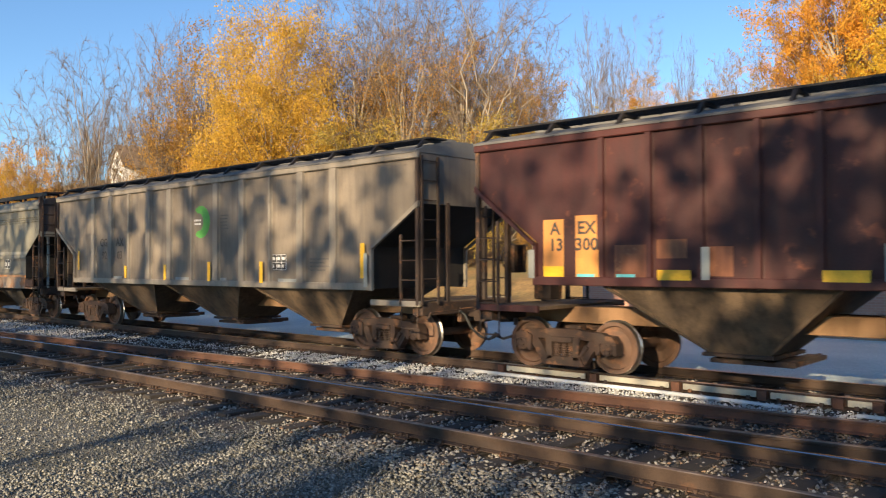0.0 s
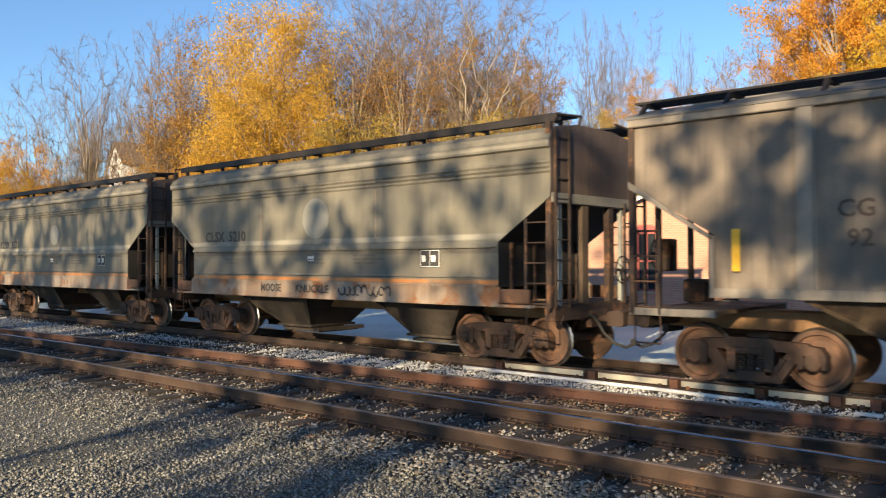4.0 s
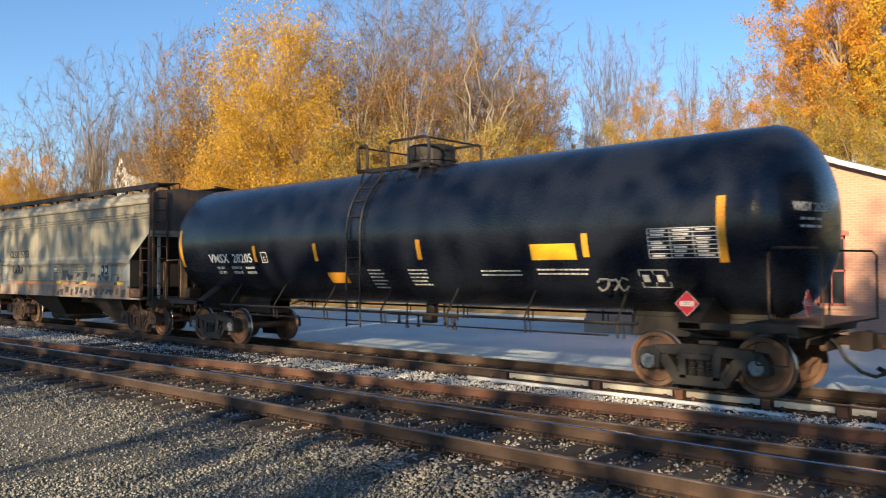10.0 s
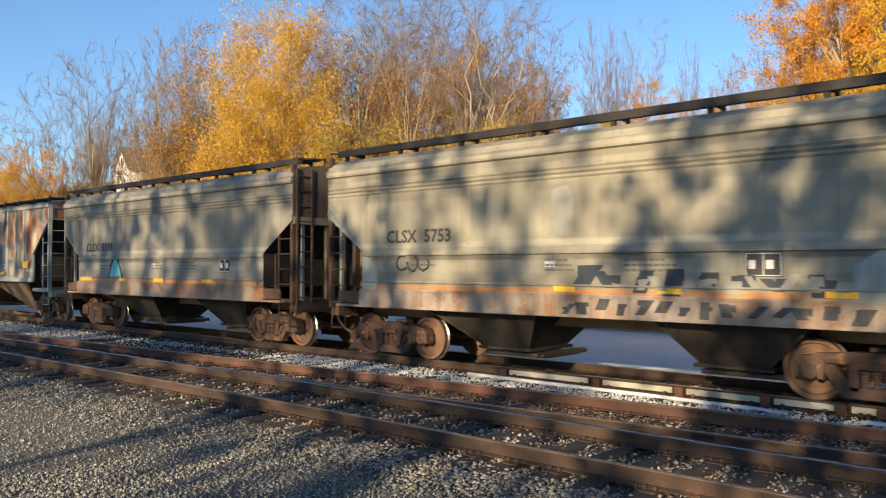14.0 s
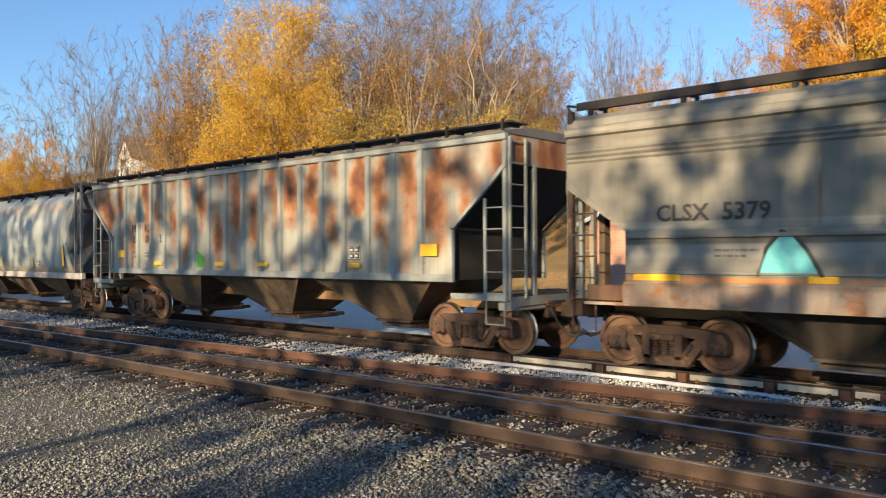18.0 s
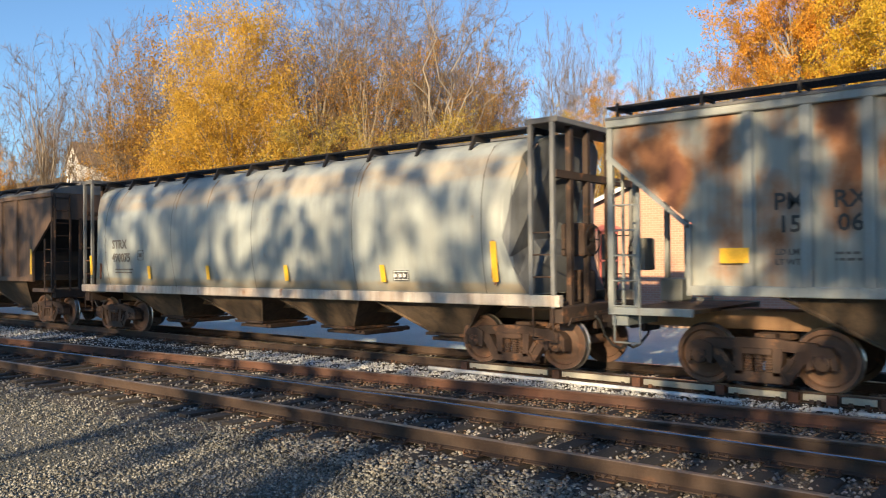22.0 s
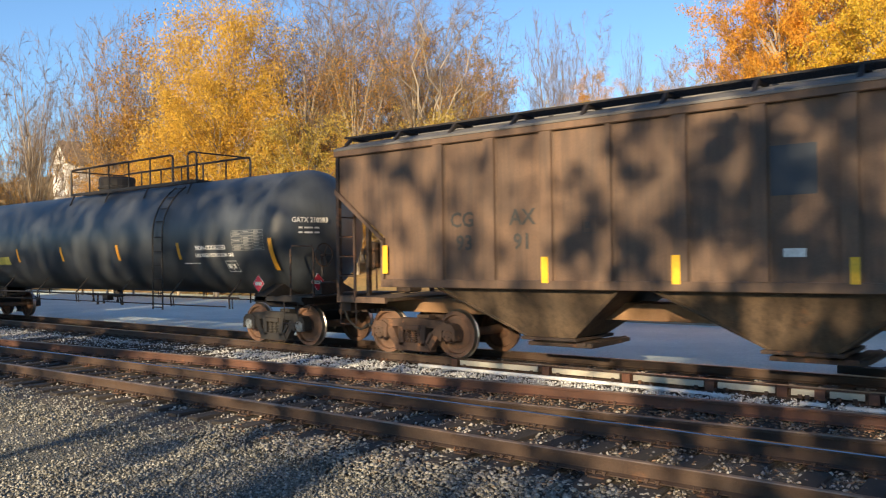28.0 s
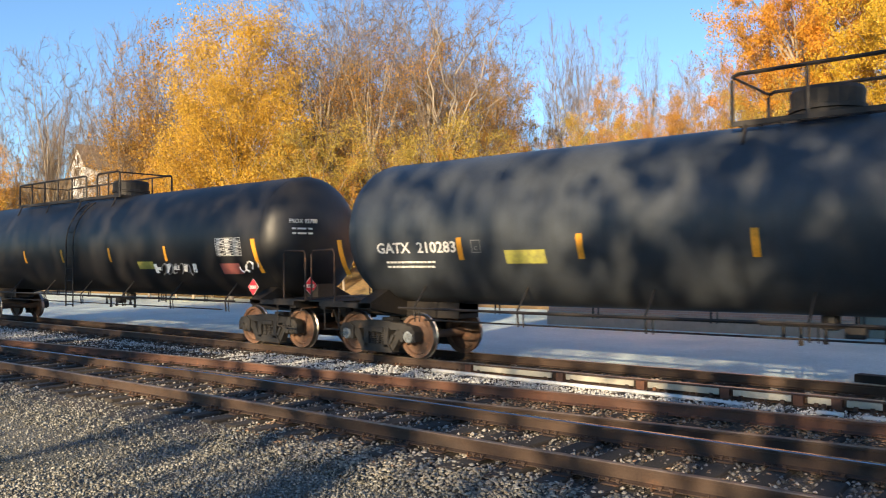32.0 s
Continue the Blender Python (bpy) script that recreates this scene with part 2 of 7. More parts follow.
def glyphs(me, name):
    """The written line taken apart into its letters."""
    root = list(range(len(me.vertices)))

    def find(i):
        while root[i] != i:
            root[i] = root[root[i]]
            i = root[i]
        return i

    for e in me.edges:
        a, b = find(e.vertices[0]), find(e.vertices[1])
        root[a] = b
    groups = {}
    for p in me.polygons:
        groups.setdefault(find(p.vertices[0]), []).append(p)
    out = []
    for polys in groups.values():
        used = sorted({v for p in polys for v in p.vertices})
        index = {v: i for i, v in enumerate(used)}
        g = bpy.data.meshes.new(name)
        g.from_pydata([tuple(me.vertices[v].co) for v in used], [], [tuple(index[v] for v in p.vertices) for p in polys])
        g.materials.append(me.materials[0])
        out.append(g)
    return out


# ---- ground ----
def smooth_step(a, b, t):
    t = min(1.0, max(0.0, (t - a) / (b - a)))
    return t * t * (3 - 2 * t)


def hill(x, y):
    return -0.26 + 9 * smooth_step(31, 74, y) + 8 * smooth_step(60, 110, -x) * smooth_step(30, 48, y) + 0.9 * smooth_step(32, 36, y)


def build_ground():
    xs = [-3000, -900, -400, -250, -180] + [-150 + 5 * i for i in range(42)] + [90, 140, 250, 900, 3000]
    ys = [-3000, -900, -300, -120, -60, -20, 0, 10, 20] + [24 + 2 * i for i in range(30)] + [90, 110, 160, 300, 900, 3000]
    b = Build()
    for y in ys:
        for x in xs:
            b.v.append((x, y, hill(x, y) + (0.25 * noise.noise((x * 0.1, y * 0.1, 0)) if y > 33 else 0)))
    w = len(xs)
    for j in range(len(ys) - 1):
        for i in range(w - 1):
            k = j * w + i
            b.f.append((k, k + 1, k + w + 1, k + w))
    me = b.mesh("ground", M["gravel"])
    me.materials.append(M["bank"])
    for p in me.polygons:
        if p.center.y > 32:
            p.material_index = 1
    tagged(new("ground", me), "grey crushed gravel yard rising to a leaf-covered bank", "ground", kind="structure")
    lot = Build()
    lot.quad_strip([[(-260, y, -0.255 + 0.012 * (y > 16)), (60, y, -0.255 + 0.012 * (y > 16))] for y in (15.8, 16.4, 22, 32.2)], closed=False, caps=False)
    tagged(new("pavement", lot.mesh("pavement", M["asphalt"])), "worn grey asphalt parking lot behind the track", "pavement", kind="structure")


build_ground()


# ---- tracks ----
def rail_y1(x):
    return 7.12 - (0.0011 * (x + 7) ** 2 if x < -7 else 0)


def rail_y3(x):
    return 10.98 + 0.078 * x if x > -30 else 10.98 - 2.34 + 0.04 * (x + 30)


LINES = {
    "train_near": lambda x: RAIL_Y - 0.755,
    "train_far": lambda x: RAIL_Y + 0.755,
    "side_near": rail_y1,
    "side_far": lambda x: rail_y1(x) + 1.51,
    "turnout_far": rail_y3,
    "turnout_near": lambda x: max(rail_y3(x) - 1.5, rail_y1(x) + 1.51 + 0.13),
}
PROFILE = ((-0.07, -0.171), (0.07, -0.171), (0.07, -0.160), (0.013, -0.142), (0.010, -0.048), (0.037, -0.040), (0.037, -0.010), (0.028, 0.0),
           (-0.028, 0.0), (-0.037, -0.010), (-0.037, -0.040), (-0.010, -0.048), (-0.013, -0.142), (-0.07, -0.160))


def rail(line, x0, x1, parent, side, head, label):
    xs = np.arange(x0, x1 + 0.01, 1.5)
    rings = [[(x, line(x) + dy, dz) for dy, dz in PROFILE] for x in xs]
    b = Build().quad_strip(rings)
    me = b.mesh("rail", side)
    fix_normals(me)
    me.materials.append(head)
    for p in me.polygons:
        if p.center.z > -0.012:
            p.material_index = 1
    return part("rail", me, None, parent, label)


def tie_mesh(length):
    return Build().box(-0.115, 0.115, -length / 2, length / 2, -0.36, -0.185, 0.012).mesh("tie", M["tie"])


def plate_mesh():
    b = Build().box(-0.09, 0.09, -0.17, 0.17, -0.186, -0.170)
    for sx in (-0.055, 0.055):
        for sy in (-0.092, 0.092):
            b.box(sx - 0.012, sx + 0.012, sy - 0.012, sy + 0.012, -0.172, -0.135)
            b.box(sx - 0.02, sx + 0.02, sy - (0.028 if sy > 0 else 0.012), sy + (0.012 if sy > 0 else 0.028), -0.148, -0.132)
    return b.mesh("tie_plate", M["plate"])


def anchor_mesh():
    """A spring clip that grips the rail's foot beside a tie."""
    b = Build()
    b.tube([(0, -0.088, -0.18), (0, -0.092, -0.155), (0.0, -0.078, -0.140), (0.0, -0.062, -0.148)], 0.008, 5)
    b.box(-0.010, 0.010, -0.085, 0.085, -0.195, -0.176)
    return b.mesh("rail_anchor", M["plate"])


def build_tracks():
    main = thing("train_track", "rusty main track on dark ties in grey ballast", "track", kind="structure")
    rail(LINES["train_near"], -120, 40, main, M["rail"], M["head"], "rail with a shiny running surface")
    rail(LINES["train_far"], -120, 40, main, M["rail"], M["head"], "rail with a shiny running surface")
    side = thing("siding_track", "rusty siding track with a turnout on long dark ties", "track", kind="structure")
    rail(LINES["side_near"], -90, 12, side, M["rail"], M["dull_head"], "")
    rail(LINES["side_far"], -90, 12, side, M["rail"], M["bright_head"], "rail with a bright worn head")
    rail(LINES["turnout_far"], -60, 12, side, M["rail_red"], M["dull_head"], "red-brown rusty rail")
    rail(LINES["turnout_near"], -14, 12, side, M["rail"], M["dull_head"], "")
    t27, t42, tp, an = tie_mesh(2.6), tie_mesh(5.1), plate_mesh(), anchor_mesh()
    r = random.Random(3)

    def lay(me, name, parent, m):
        ob = new(name, me)
        ob.parent, ob.matrix_basis = parent, m
        return ob

    x = 6.0
    while x > -70:
        lay(t27, "tie", main, pose(x, RAIL_Y + r.uniform(-0.06, 0.06), r.uniform(-0.008, 0.0), 0, 0, r.uniform(-1.2, 1.2)))
        if x > -34:
            lay(tp, "tie_plate", main, pose(x, LINES["train_near"](x), 0))
            if r.random() < 0.5:
                lay(an, "rail_anchor", main, pose(x - 0.16, LINES["train_near"](x), 0))
        x -= 0.53
    x = 6.0
    while x > -48:
        turn = r.uniform(-1.5, 1.5)
        if x > -24:
            lay(t42, "tie", side, pose(x, rail_y1(x) - 0.55 + 2.55 + r.uniform(-0.12, 0.12), r.uniform(-0.012, 0.0), 0, 0, turn))
        else:
            lay(t27, "tie", side, pose(x, rail_y1(x) + 0.75, 0, 0, 0, turn))
        for key in ("side_near", "side_far", "turnout_far"):
            if x > -26:
                lay(tp, "tie_plate", side, pose(x, LINES[key](x), 0))
                if key != "turnout_far" or r.random() < 0.4:
                    lay(an, "rail_anchor", side, pose(x - 0.15, LINES[key](x), 0))
        x -= 0.54


build_tracks()


def scatter(name, label, mat_key, spots, sizes, category, seed, flat=0.7, fine=False):
    """Many small irregular stones in one mesh."""
    g = np.random.default_rng(seed)
    base = np.array([(1, 0, 0), (-1, 0, 0), (0, 1, 0), (0, -1, 0), (0, 0, 1), (0, 0, -1)], float)
    faces = np.array([(0, 2, 4), (2, 1, 4), (1, 3, 4), (3, 0, 4), (2, 0, 5), (1, 2, 5), (3, 1, 5), (0, 3, 5)])
    if not fine:
        extra = np.array([(1, 1, .8), (-1, 1, .6), (-1, -1, .8), (1, -1, .6)]) * 0.72
        base = np.vstack([base, extra])
        faces = np.array([(0, 6, 4), (6, 2, 4), (2, 7, 4), (7, 1, 4), (1, 8, 4), (8, 3, 4), (3, 9, 4), (9, 0, 4), (0, 2, 6), (2, 1, 7), (1, 3, 8), (3, 0, 9)])
    n = len(spots)
    v = base[None] * (1 + g.uniform(-0.35, 0.35, (n, len(base), 3)))
    s = g.uniform(*sizes, n)[:, None, None] * g.uniform(0.7, 1.3, (n, 1, 3)) * np.array([1, 1, flat])
    v = v * s
    a = g.uniform(0, 6.283, n)
    c, d = np.cos(a), np.sin(a)
    x = v[:, :, 0] * c[:, None] - v[:, :, 1] * d[:, None]
    y = v[:, :, 0] * d[:, None] + v[:, :, 1] * c[:, None]
    tilt = g.uniform(-0.5, 0.5, (n, 1))
    z = v[:, :, 2] + tilt * x * 0.5
    v = np.stack([x, y, z], 2) + spots[:, None, :]
    f = (faces[None] + (np.arange(n) * len(base))[:, None, None]).reshape(-1, 3)
    me = bpy.data.meshes.new(name)
    me.vertices.add(n * len(base))
    me.vertices.foreach_set("co", v.reshape(-1))
    me.loops.add(len(f) * 3)
    me.loops.foreach_set("vertex_index", f.reshape(-1))
    me.polygons.add(len(f))
    me.polygons.foreach_set("loop_start", np.arange(len(f)) * 3)
    me.update(calc_edges=True)
    me.materials.append(M[mat_key])
    return tagged(new(name, me), label, category, kind="stuff")


def field(x0, x1, y0, y1, z0, z1, n, seed):
    g = np.random.default_rng(seed)
    return np.stack([g.uniform(x0, x1, n), g.uniform(y0, y1, n), g.uniform(z0, z1, n)], 1)


def build_stones():
    near = np.vstack([field(-9, -0.2, 2.6, 6.0, -0.268, -0.246, 27000, 1), field(-22, -9, 2.0, 5.9, -0.268, -0.248, 11000, 2),
                      field(-9, 0.2, 5.7, 6.75, -0.245, -0.205, 8000, 22), field(-26, -9, 5.0, 6.6, -0.25, -0.215, 7000, 23)])
    scatter("gravel", "loose grey crushed gravel beside the siding", "stone", near, (0.009, 0.024), "gravel", 1, 0.75, True)
    edge = field(-7.5, 0.3, 5.9, 6.8, -0.235, -0.185, 3400, 21)
    scatter("shoulder_ballast", "pale tan crushed stone along the siding's shoulder", "shoulder", edge, (0.012, 0.030), "ballast", 6)
    crib = np.vstack([field(-14, 1.0, 6.7, 11.2, -0.25, -0.195, 17000, 3), field(-34, -14, 6.0, 10.3, -0.26, -0.205, 9000, 4)])
    scatter("crib_ballast", "dirty brown-grey ballast between the siding ties", "ballast", crib, (0.012, 0.034), "ballast", 2, 0.75, True)
    clean = np.vstack([field(-16, 1.0, 11.0, 12.4, -0.24, -0.18, 14000, 5), field(-50, -16, 10.2, 12.3, -0.25, -0.19, 13000, 6)])
    clean = clean[clean[:, 1] > np.array([rail_y3(x) + 0.25 for x in clean[:, 0]])]
    scatter("clean_ballast", "pale grey clean ballast between siding and main track", "clean", clean, (0.012, 0.030), "ballast", 3, 0.75, True)
    main = np.vstack([field(-22, 2, 12.0, 14.7, -0.27, -0.21, 5200, 7), field(-60, -22, 12.0, 14.8, -0.27, -0.21, 3500, 8)])
    scatter("main_ballast", "grey ballast between the main track's ties", "ballast", main, (0.02, 0.05), "ballast", 4)
    fallen = np.vstack([field(-12, 1, 8.8, 10.8, -0.21, -0.165, 3600, 9), field(-16, 1, 7.2, 9.2, -0.225, -0.18, 900, 10), field(-9, 0, 6.2, 7.0, -0.22, -0.18, 160, 11)])
    scatter("fallen_leaves", "dry curled brown leaves caught between the rails", "litter", fallen, (0.015, 0.038), "leaves", 5, 0.35, True)
    shelf = Build()
    for a, c, y0, y1, z in ((-120, 40, 11.0, 15.3, -0.235), (-95, 12, 5.9, 11.0, -0.24)):
        shelf.quad_strip([[(x, y0, -0.27), (x, y0 + 0.3, z), (x, y1 - 0.3, z), (x, y1, -0.27)] for x in (a, c)], closed=False, caps=False)
    tagged(new("ballast_bed", shelf.mesh("ballast_bed", ground_mat("ballast_bed", (0.06, 0.052, 0.045), (0.14, 0.122, 0.105), (0.05, 0.04, 0.032), 34))), "grey-brown ballast bed under the tracks", "ballast", kind="structure")


build_stones()


# ---- train: materials ----
M["wheel"] = weathered("rusty_wheel_steel", (0.19, 0.10, 0.06), (0.07, 0.05, 0.04), (0.27, 0.13, 0.07), 0.5, 0.55, 0.1, 0.7, 0.2, 2.0)
M["truck"] = weathered("rusty_cast_truck", (0.105, 0.058, 0.038), (0.028, 0.022, 0.018), (0.26, 0.125, 0.06), 0.48, 0.56, 0.3, 0.8, 0.1, 2.0)
M["truck_dark"] = weathered("greasy_dark_truck", (0.036, 0.032, 0.029), (0.014, 0.013, 0.012), (0.10, 0.065, 0.04), 0.5, 0.6, 0.3, 0.65, 0.1, 2.0)
M["under"] = weathered("dusty_hopper_bay", (0.19, 0.128, 0.080), (0.034, 0.027, 0.022), (0.24, 0.12, 0.06), 0.5, 0.62, 0.6, 0.85)
M["under_dark"] = weathered("dark_brown_hopper_bay", (0.06, 0.047, 0.036), (0.022, 0.018, 0.015), (0.16, 0.08, 0.04), 0.5, 0.62, 0.6, 0.85)
# dusty rust tone, painted brighter orange for sun reaching under the side sill
M["sill_sunlit"] = weathered("sunlit_dusty_centre_sill", (0.36, 0.21, 0.11), (0.18, 0.10, 0.055), (0.30, 0.13, 0.06), 0.55, 0.62, 0.4, 0.85)
M["rust_sill"] = weathered("rust_eaten_sill", (0.15, 0.075, 0.042), (0.05, 0.033, 0.026), (0.30, 0.13, 0.06), 0.5, 0.55, 0.5, 0.85)
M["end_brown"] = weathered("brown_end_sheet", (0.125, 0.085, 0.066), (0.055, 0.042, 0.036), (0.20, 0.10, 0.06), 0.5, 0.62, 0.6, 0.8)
# near-black colour stands for shade inside the open ends, with rust spots
M["end_shade"] = weathered("shade_black_end_sheet", (0.024, 0.021, 0.019), (0.012, 0.011, 0.010), (0.12, 0.07, 0.04), 0.5, 0.66, 0.6, 0.85)
M["black_iron"] = plain("black_ironwork", (0.016, 0.015, 0.015), (0.035, 0.026, 0.021), 0.6, 0.2)
M["brown_iron"] = weathered("rusty_ironwork", (0.062, 0.037, 0.026), (0.024, 0.019, 0.017), (0.24, 0.11, 0.05), 0.5, 0.56, 0.2, 0.8)
M["yellow"] = plain("yellow_reflective_tape", (0.86, 0.50, 0.03), (0.70, 0.38, 0.02), 0.45, 0, 25)
M["amber"] = plain("amber_reflective_tape", (0.80, 0.36, 0.03), (0.55, 0.24, 0.02), 0.5, 0, 25)
M["white"] = plain("white_stencil_paint", (0.80, 0.79, 0.75), (0.55, 0.53, 0.48), 0.6, 0, 20)
M["black"] = plain("black_stencil_paint", (0.03, 0.03, 0.03), (0.06, 0.055, 0.05), 0.6, 0, 20)
M["red"] = plain("red_placard", (0.62, 0.03, 0.05), (0.5, 0.02, 0.04), 0.4, 0, 30)
M["steel_white"] = weathered("stained_white_sill", (0.62, 0.58, 0.52), (0.30, 0.21, 0.15), (0.26, 0.11, 0.05), 0.52, 0.6, 0.6, 0.7)
M["hose_rubber"] = plain("black_rubber", (0.02, 0.02, 0.021), (0.04, 0.036, 0.033), 0.7)

PAINT = {
    "dark_red": weathered("faded_oxide_red_paint", (0.075, 0.016, 0.013), (0.032, 0.012, 0.011), (0.20, 0.06, 0.03), 0.5, 0.6, 0.5, 0.6),
    "taupe": weathered("dusty_taupe_paint", (0.24, 0.195, 0.15), (0.12, 0.098, 0.078), (0.24, 0.13, 0.07), 0.5, 0.68, 0.6, 0.65),
    "taupe_post": weathered("pale_taupe_post", (0.30, 0.262, 0.215), (0.16, 0.135, 0.11), (0.24, 0.13, 0.07), 0.5, 0.66, 0.5, 0.65),
    # on the three greys below, the dark band at 3.85 paints the top chord's shadow
    "olive_grey": weathered("weathered_olive_grey_paint", (0.205, 0.19, 0.148), (0.13, 0.118, 0.09), (0.26, 0.14, 0.07), 0.5, 0.70, 0.55, 0.6, lines=((1.53, 0.05, (0.52, 0.20, 0.05), 0.9), (1.75, 0.14, (0.17, 0.15, 0.12), 0.55), (2.12, 0.06, (0.10, 0.085, 0.07), 0.75), (2.38, 0.07, (0.40, 0.38, 0.32), 0.6), (3.36, 0.10, (0.17, 0.15, 0.115), 0.5), (3.85, 0.08, (0.15, 0.13, 0.10), 0.6), (4.0, 0.04, (0.42, 0.38, 0.31), 0.5))),
    "sand_grey": weathered("weathered_sand_grey_paint", (0.31, 0.29, 0.225), (0.19, 0.172, 0.13), (0.30, 0.16, 0.08), 0.5, 0.69, 0.55, 0.6, lines=((1.53, 0.05, (0.52, 0.20, 0.05), 0.9), (1.75, 0.14, (0.17, 0.15, 0.12), 0.55), (2.12, 0.06, (0.10, 0.085, 0.07), 0.75), (2.38, 0.07, (0.40, 0.38, 0.32), 0.6), (3.36, 0.10, (0.17, 0.15, 0.115), 0.5), (3.85, 0.08, (0.15, 0.13, 0.10), 0.6), (4.0, 0.04, (0.42, 0.38, 0.31), 0.5))),
    "slate_grey": weathered("weathered_slate_grey_paint", (0.255, 0.24, 0.20), (0.15, 0.14, 0.115), (0.26, 0.14, 0.07), 0.5, 0.70, 0.55, 0.6, lines=((1.88, 0.30, (0.33, 0.325, 0.30), 0.6), (1.53, 0.05, (0.52, 0.20, 0.05), 0.9), (1.75, 0.14, (0.17, 0.15, 0.12), 0.55), (2.12, 0.06, (0.10, 0.085, 0.07), 0.75), (2.38, 0.07, (0.40, 0.38, 0.32), 0.6), (3.36, 0.10, (0.17, 0.15, 0.115), 0.5), (3.85, 0.08, (0.15, 0.13, 0.10), 0.6), (4.0, 0.04, (0.42, 0.38, 0.31), 0.5))),
    "pale_rib": weathered("pale_blue_grey_rib", (0.33, 0.36, 0.35), (0.22, 0.21, 0.18), (0.25, 0.10, 0.05), 0.52, 0.66, 0.5, 0.65),
    "pale_grey": weathered("pale_grey_barrel_paint", (0.36, 0.39, 0.375), (0.26, 0.27, 0.25), (0.30, 0.16, 0.07), 0.55, 0.66, 0.55, 0.5, lines=((3.62, 0.3, (0.42, 0.30, 0.18), 0.5), (1.45, 0.12, (0.40, 0.30, 0.18), 0.6))),
    "brown": weathered("sooty_brown_paint", (0.165, 0.098, 0.06), (0.065, 0.045, 0.034), (0.17, 0.085, 0.05), 0.5, 0.66, 0.6, 0.65),
    "tank_black": weathered("glossy_black_tank_paint", (0.008, 0.011, 0.020), (0.012, 0.015, 0.023), (0.02, 0.02, 0.02), 0.6, 0.78, 0.25, 0.24, 0.0, 1.0, 2.2, 0.04),
    "tank_grey": weathered("dull_charcoal_tank_paint", (0.050, 0.058, 0.070), (0.030, 0.033, 0.037), (0.10, 0.08, 0.06), 0.52, 0.72, 0.4, 0.42, 0.0, 1.0, 2.2, 0.06),
    "tank_sooty": weathered("sooty_black_tank_paint", (0.012, 0.012, 0.014), (0.024, 0.022, 0.021), (0.09, 0.075, 0.06), 0.55, 0.72, 0.5, 0.45, 0.0, 1.0, 2.2, 0.06),
}


PITCH = 12.55 / 16          # from post to post on the rusty hopper


def rusted_panel():
    """Pale paint through which rust has bloomed in soft upright patches, most of it high up."""
    m, nt, bsdf = node_mat("pale_grey_paint_bloomed_with_rust")
    tc = nt.nodes.new("ShaderNodeTexCoord")
    xyz = add(nt, "ShaderNodeSeparateXYZ", Vector=tc.outputs["Object"])
    v = place(nt)
    patch = noisy(nt, place(nt, (0.75, 1, 0.55)), 1.5, 3, 0.5)
    blot = noisy(nt, v, 3.2, 5, 0.6)
    fine = noisy(nt, v, 22, 5, 0.7)
    run = noisy(nt, place(nt, (9, 9, 0.4)), 1.0, 4, 0.6)

    def sums(a, k, b):
        n = nt.nodes.new("ShaderNodeMath")
        n.operation = "MULTIPLY_ADD"
        n.inputs[1].default_value = k
        nt.links.new(a, n.inputs[0])
        nt.links.new(b, n.inputs[2])
        return n.outputs[0]

    # the sheet between two posts rusts from its middle
    wave = nt.nodes.new("ShaderNodeMath")
    wave.operation = "PINGPONG"
    wave.inputs[1].default_value = PITCH / 2
    shift = nt.nodes.new("ShaderNodeMath")
    shift.operation = "ADD"
    shift.inputs[1].default_value = 6.25 + 20 * PITCH
    nt.links.new(xyz.outputs["X"], shift.inputs[0])
    nt.links.new(shift.outputs[0], wave.inputs[0])
    field_ = sums(band(nt, wave.outputs[0], 0.06, 0.34, 1.0), 0.13, patch)
    field_ = sums(band(nt, xyz.outputs["Z"], 1.9, 3.0, 1.0), 0.16, field_)
    field_ = sums(band(nt, xyz.outputs["Z"], 4.2, 3.75, 1.0), 0.05, field_)
    field_ = sums(blot, 0.22, field_)
    field_ = sums(fine, 0.08, field_)
    c = mixed(nt, band(nt, run, 0.42, 0.75, 0.6), (0.33, 0.335, 0.295), (0.22, 0.19, 0.145))
    c = mixed(nt, band(nt, field_, 0.80, 1.00, 0.9), c, (0.33, 0.125, 0.035))
    c = mixed(nt, band(nt, field_, 0.95, 1.12, 0.9), c, (0.115, 0.04, 0.022))
    nt.links.new(c, bsdf.inputs["Base Color"])
    bsdf.inputs["Roughness"].default_value = 0.75
    bumpy(nt, bsdf, fine, 0.3, 0.01)
    return m


PAINT["rust_panel"] = rusted_panel()


# ---- train: running gear ----
def wheelset_mesh():
    b = Build()
    side = [(0.09, -0.84), (0.15, -0.84), (0.17, -0.80), (0.30, -0.765), (0.365, -0.77), (0.385, -0.825), (0.452, -0.825), (0.457, -0.815), (0.462, -0.73), (0.488, -0.71), (0.485, -0.69),
            (0.40, -0.69), (0.375, -0.735), (0.2, -0.745), (0.13, -0.70), (0.095, -0.66)]
    steps = [(0.06, -1.0), (0.075, -0.99), (0.08, -0.86)] + side + [(0.085, -0.3), (0.085, 0.3)] + [(r, -y) for r, y in reversed(side)] + [(0.08, 0.86), (0.075, 0.99), (0.06, 1.0)]
    b.disc_y(0, 0, steps, 26)
    me = b.mesh("wheelset", M["wheel"])
    fix_normals(me)
    me.materials.append(M["head"])
    for p in me.polygons:
        r = math.hypot(p.center.x, p.center.z)
        if 0.44 < r < 0.475:
            p.material_index = 1
    return me


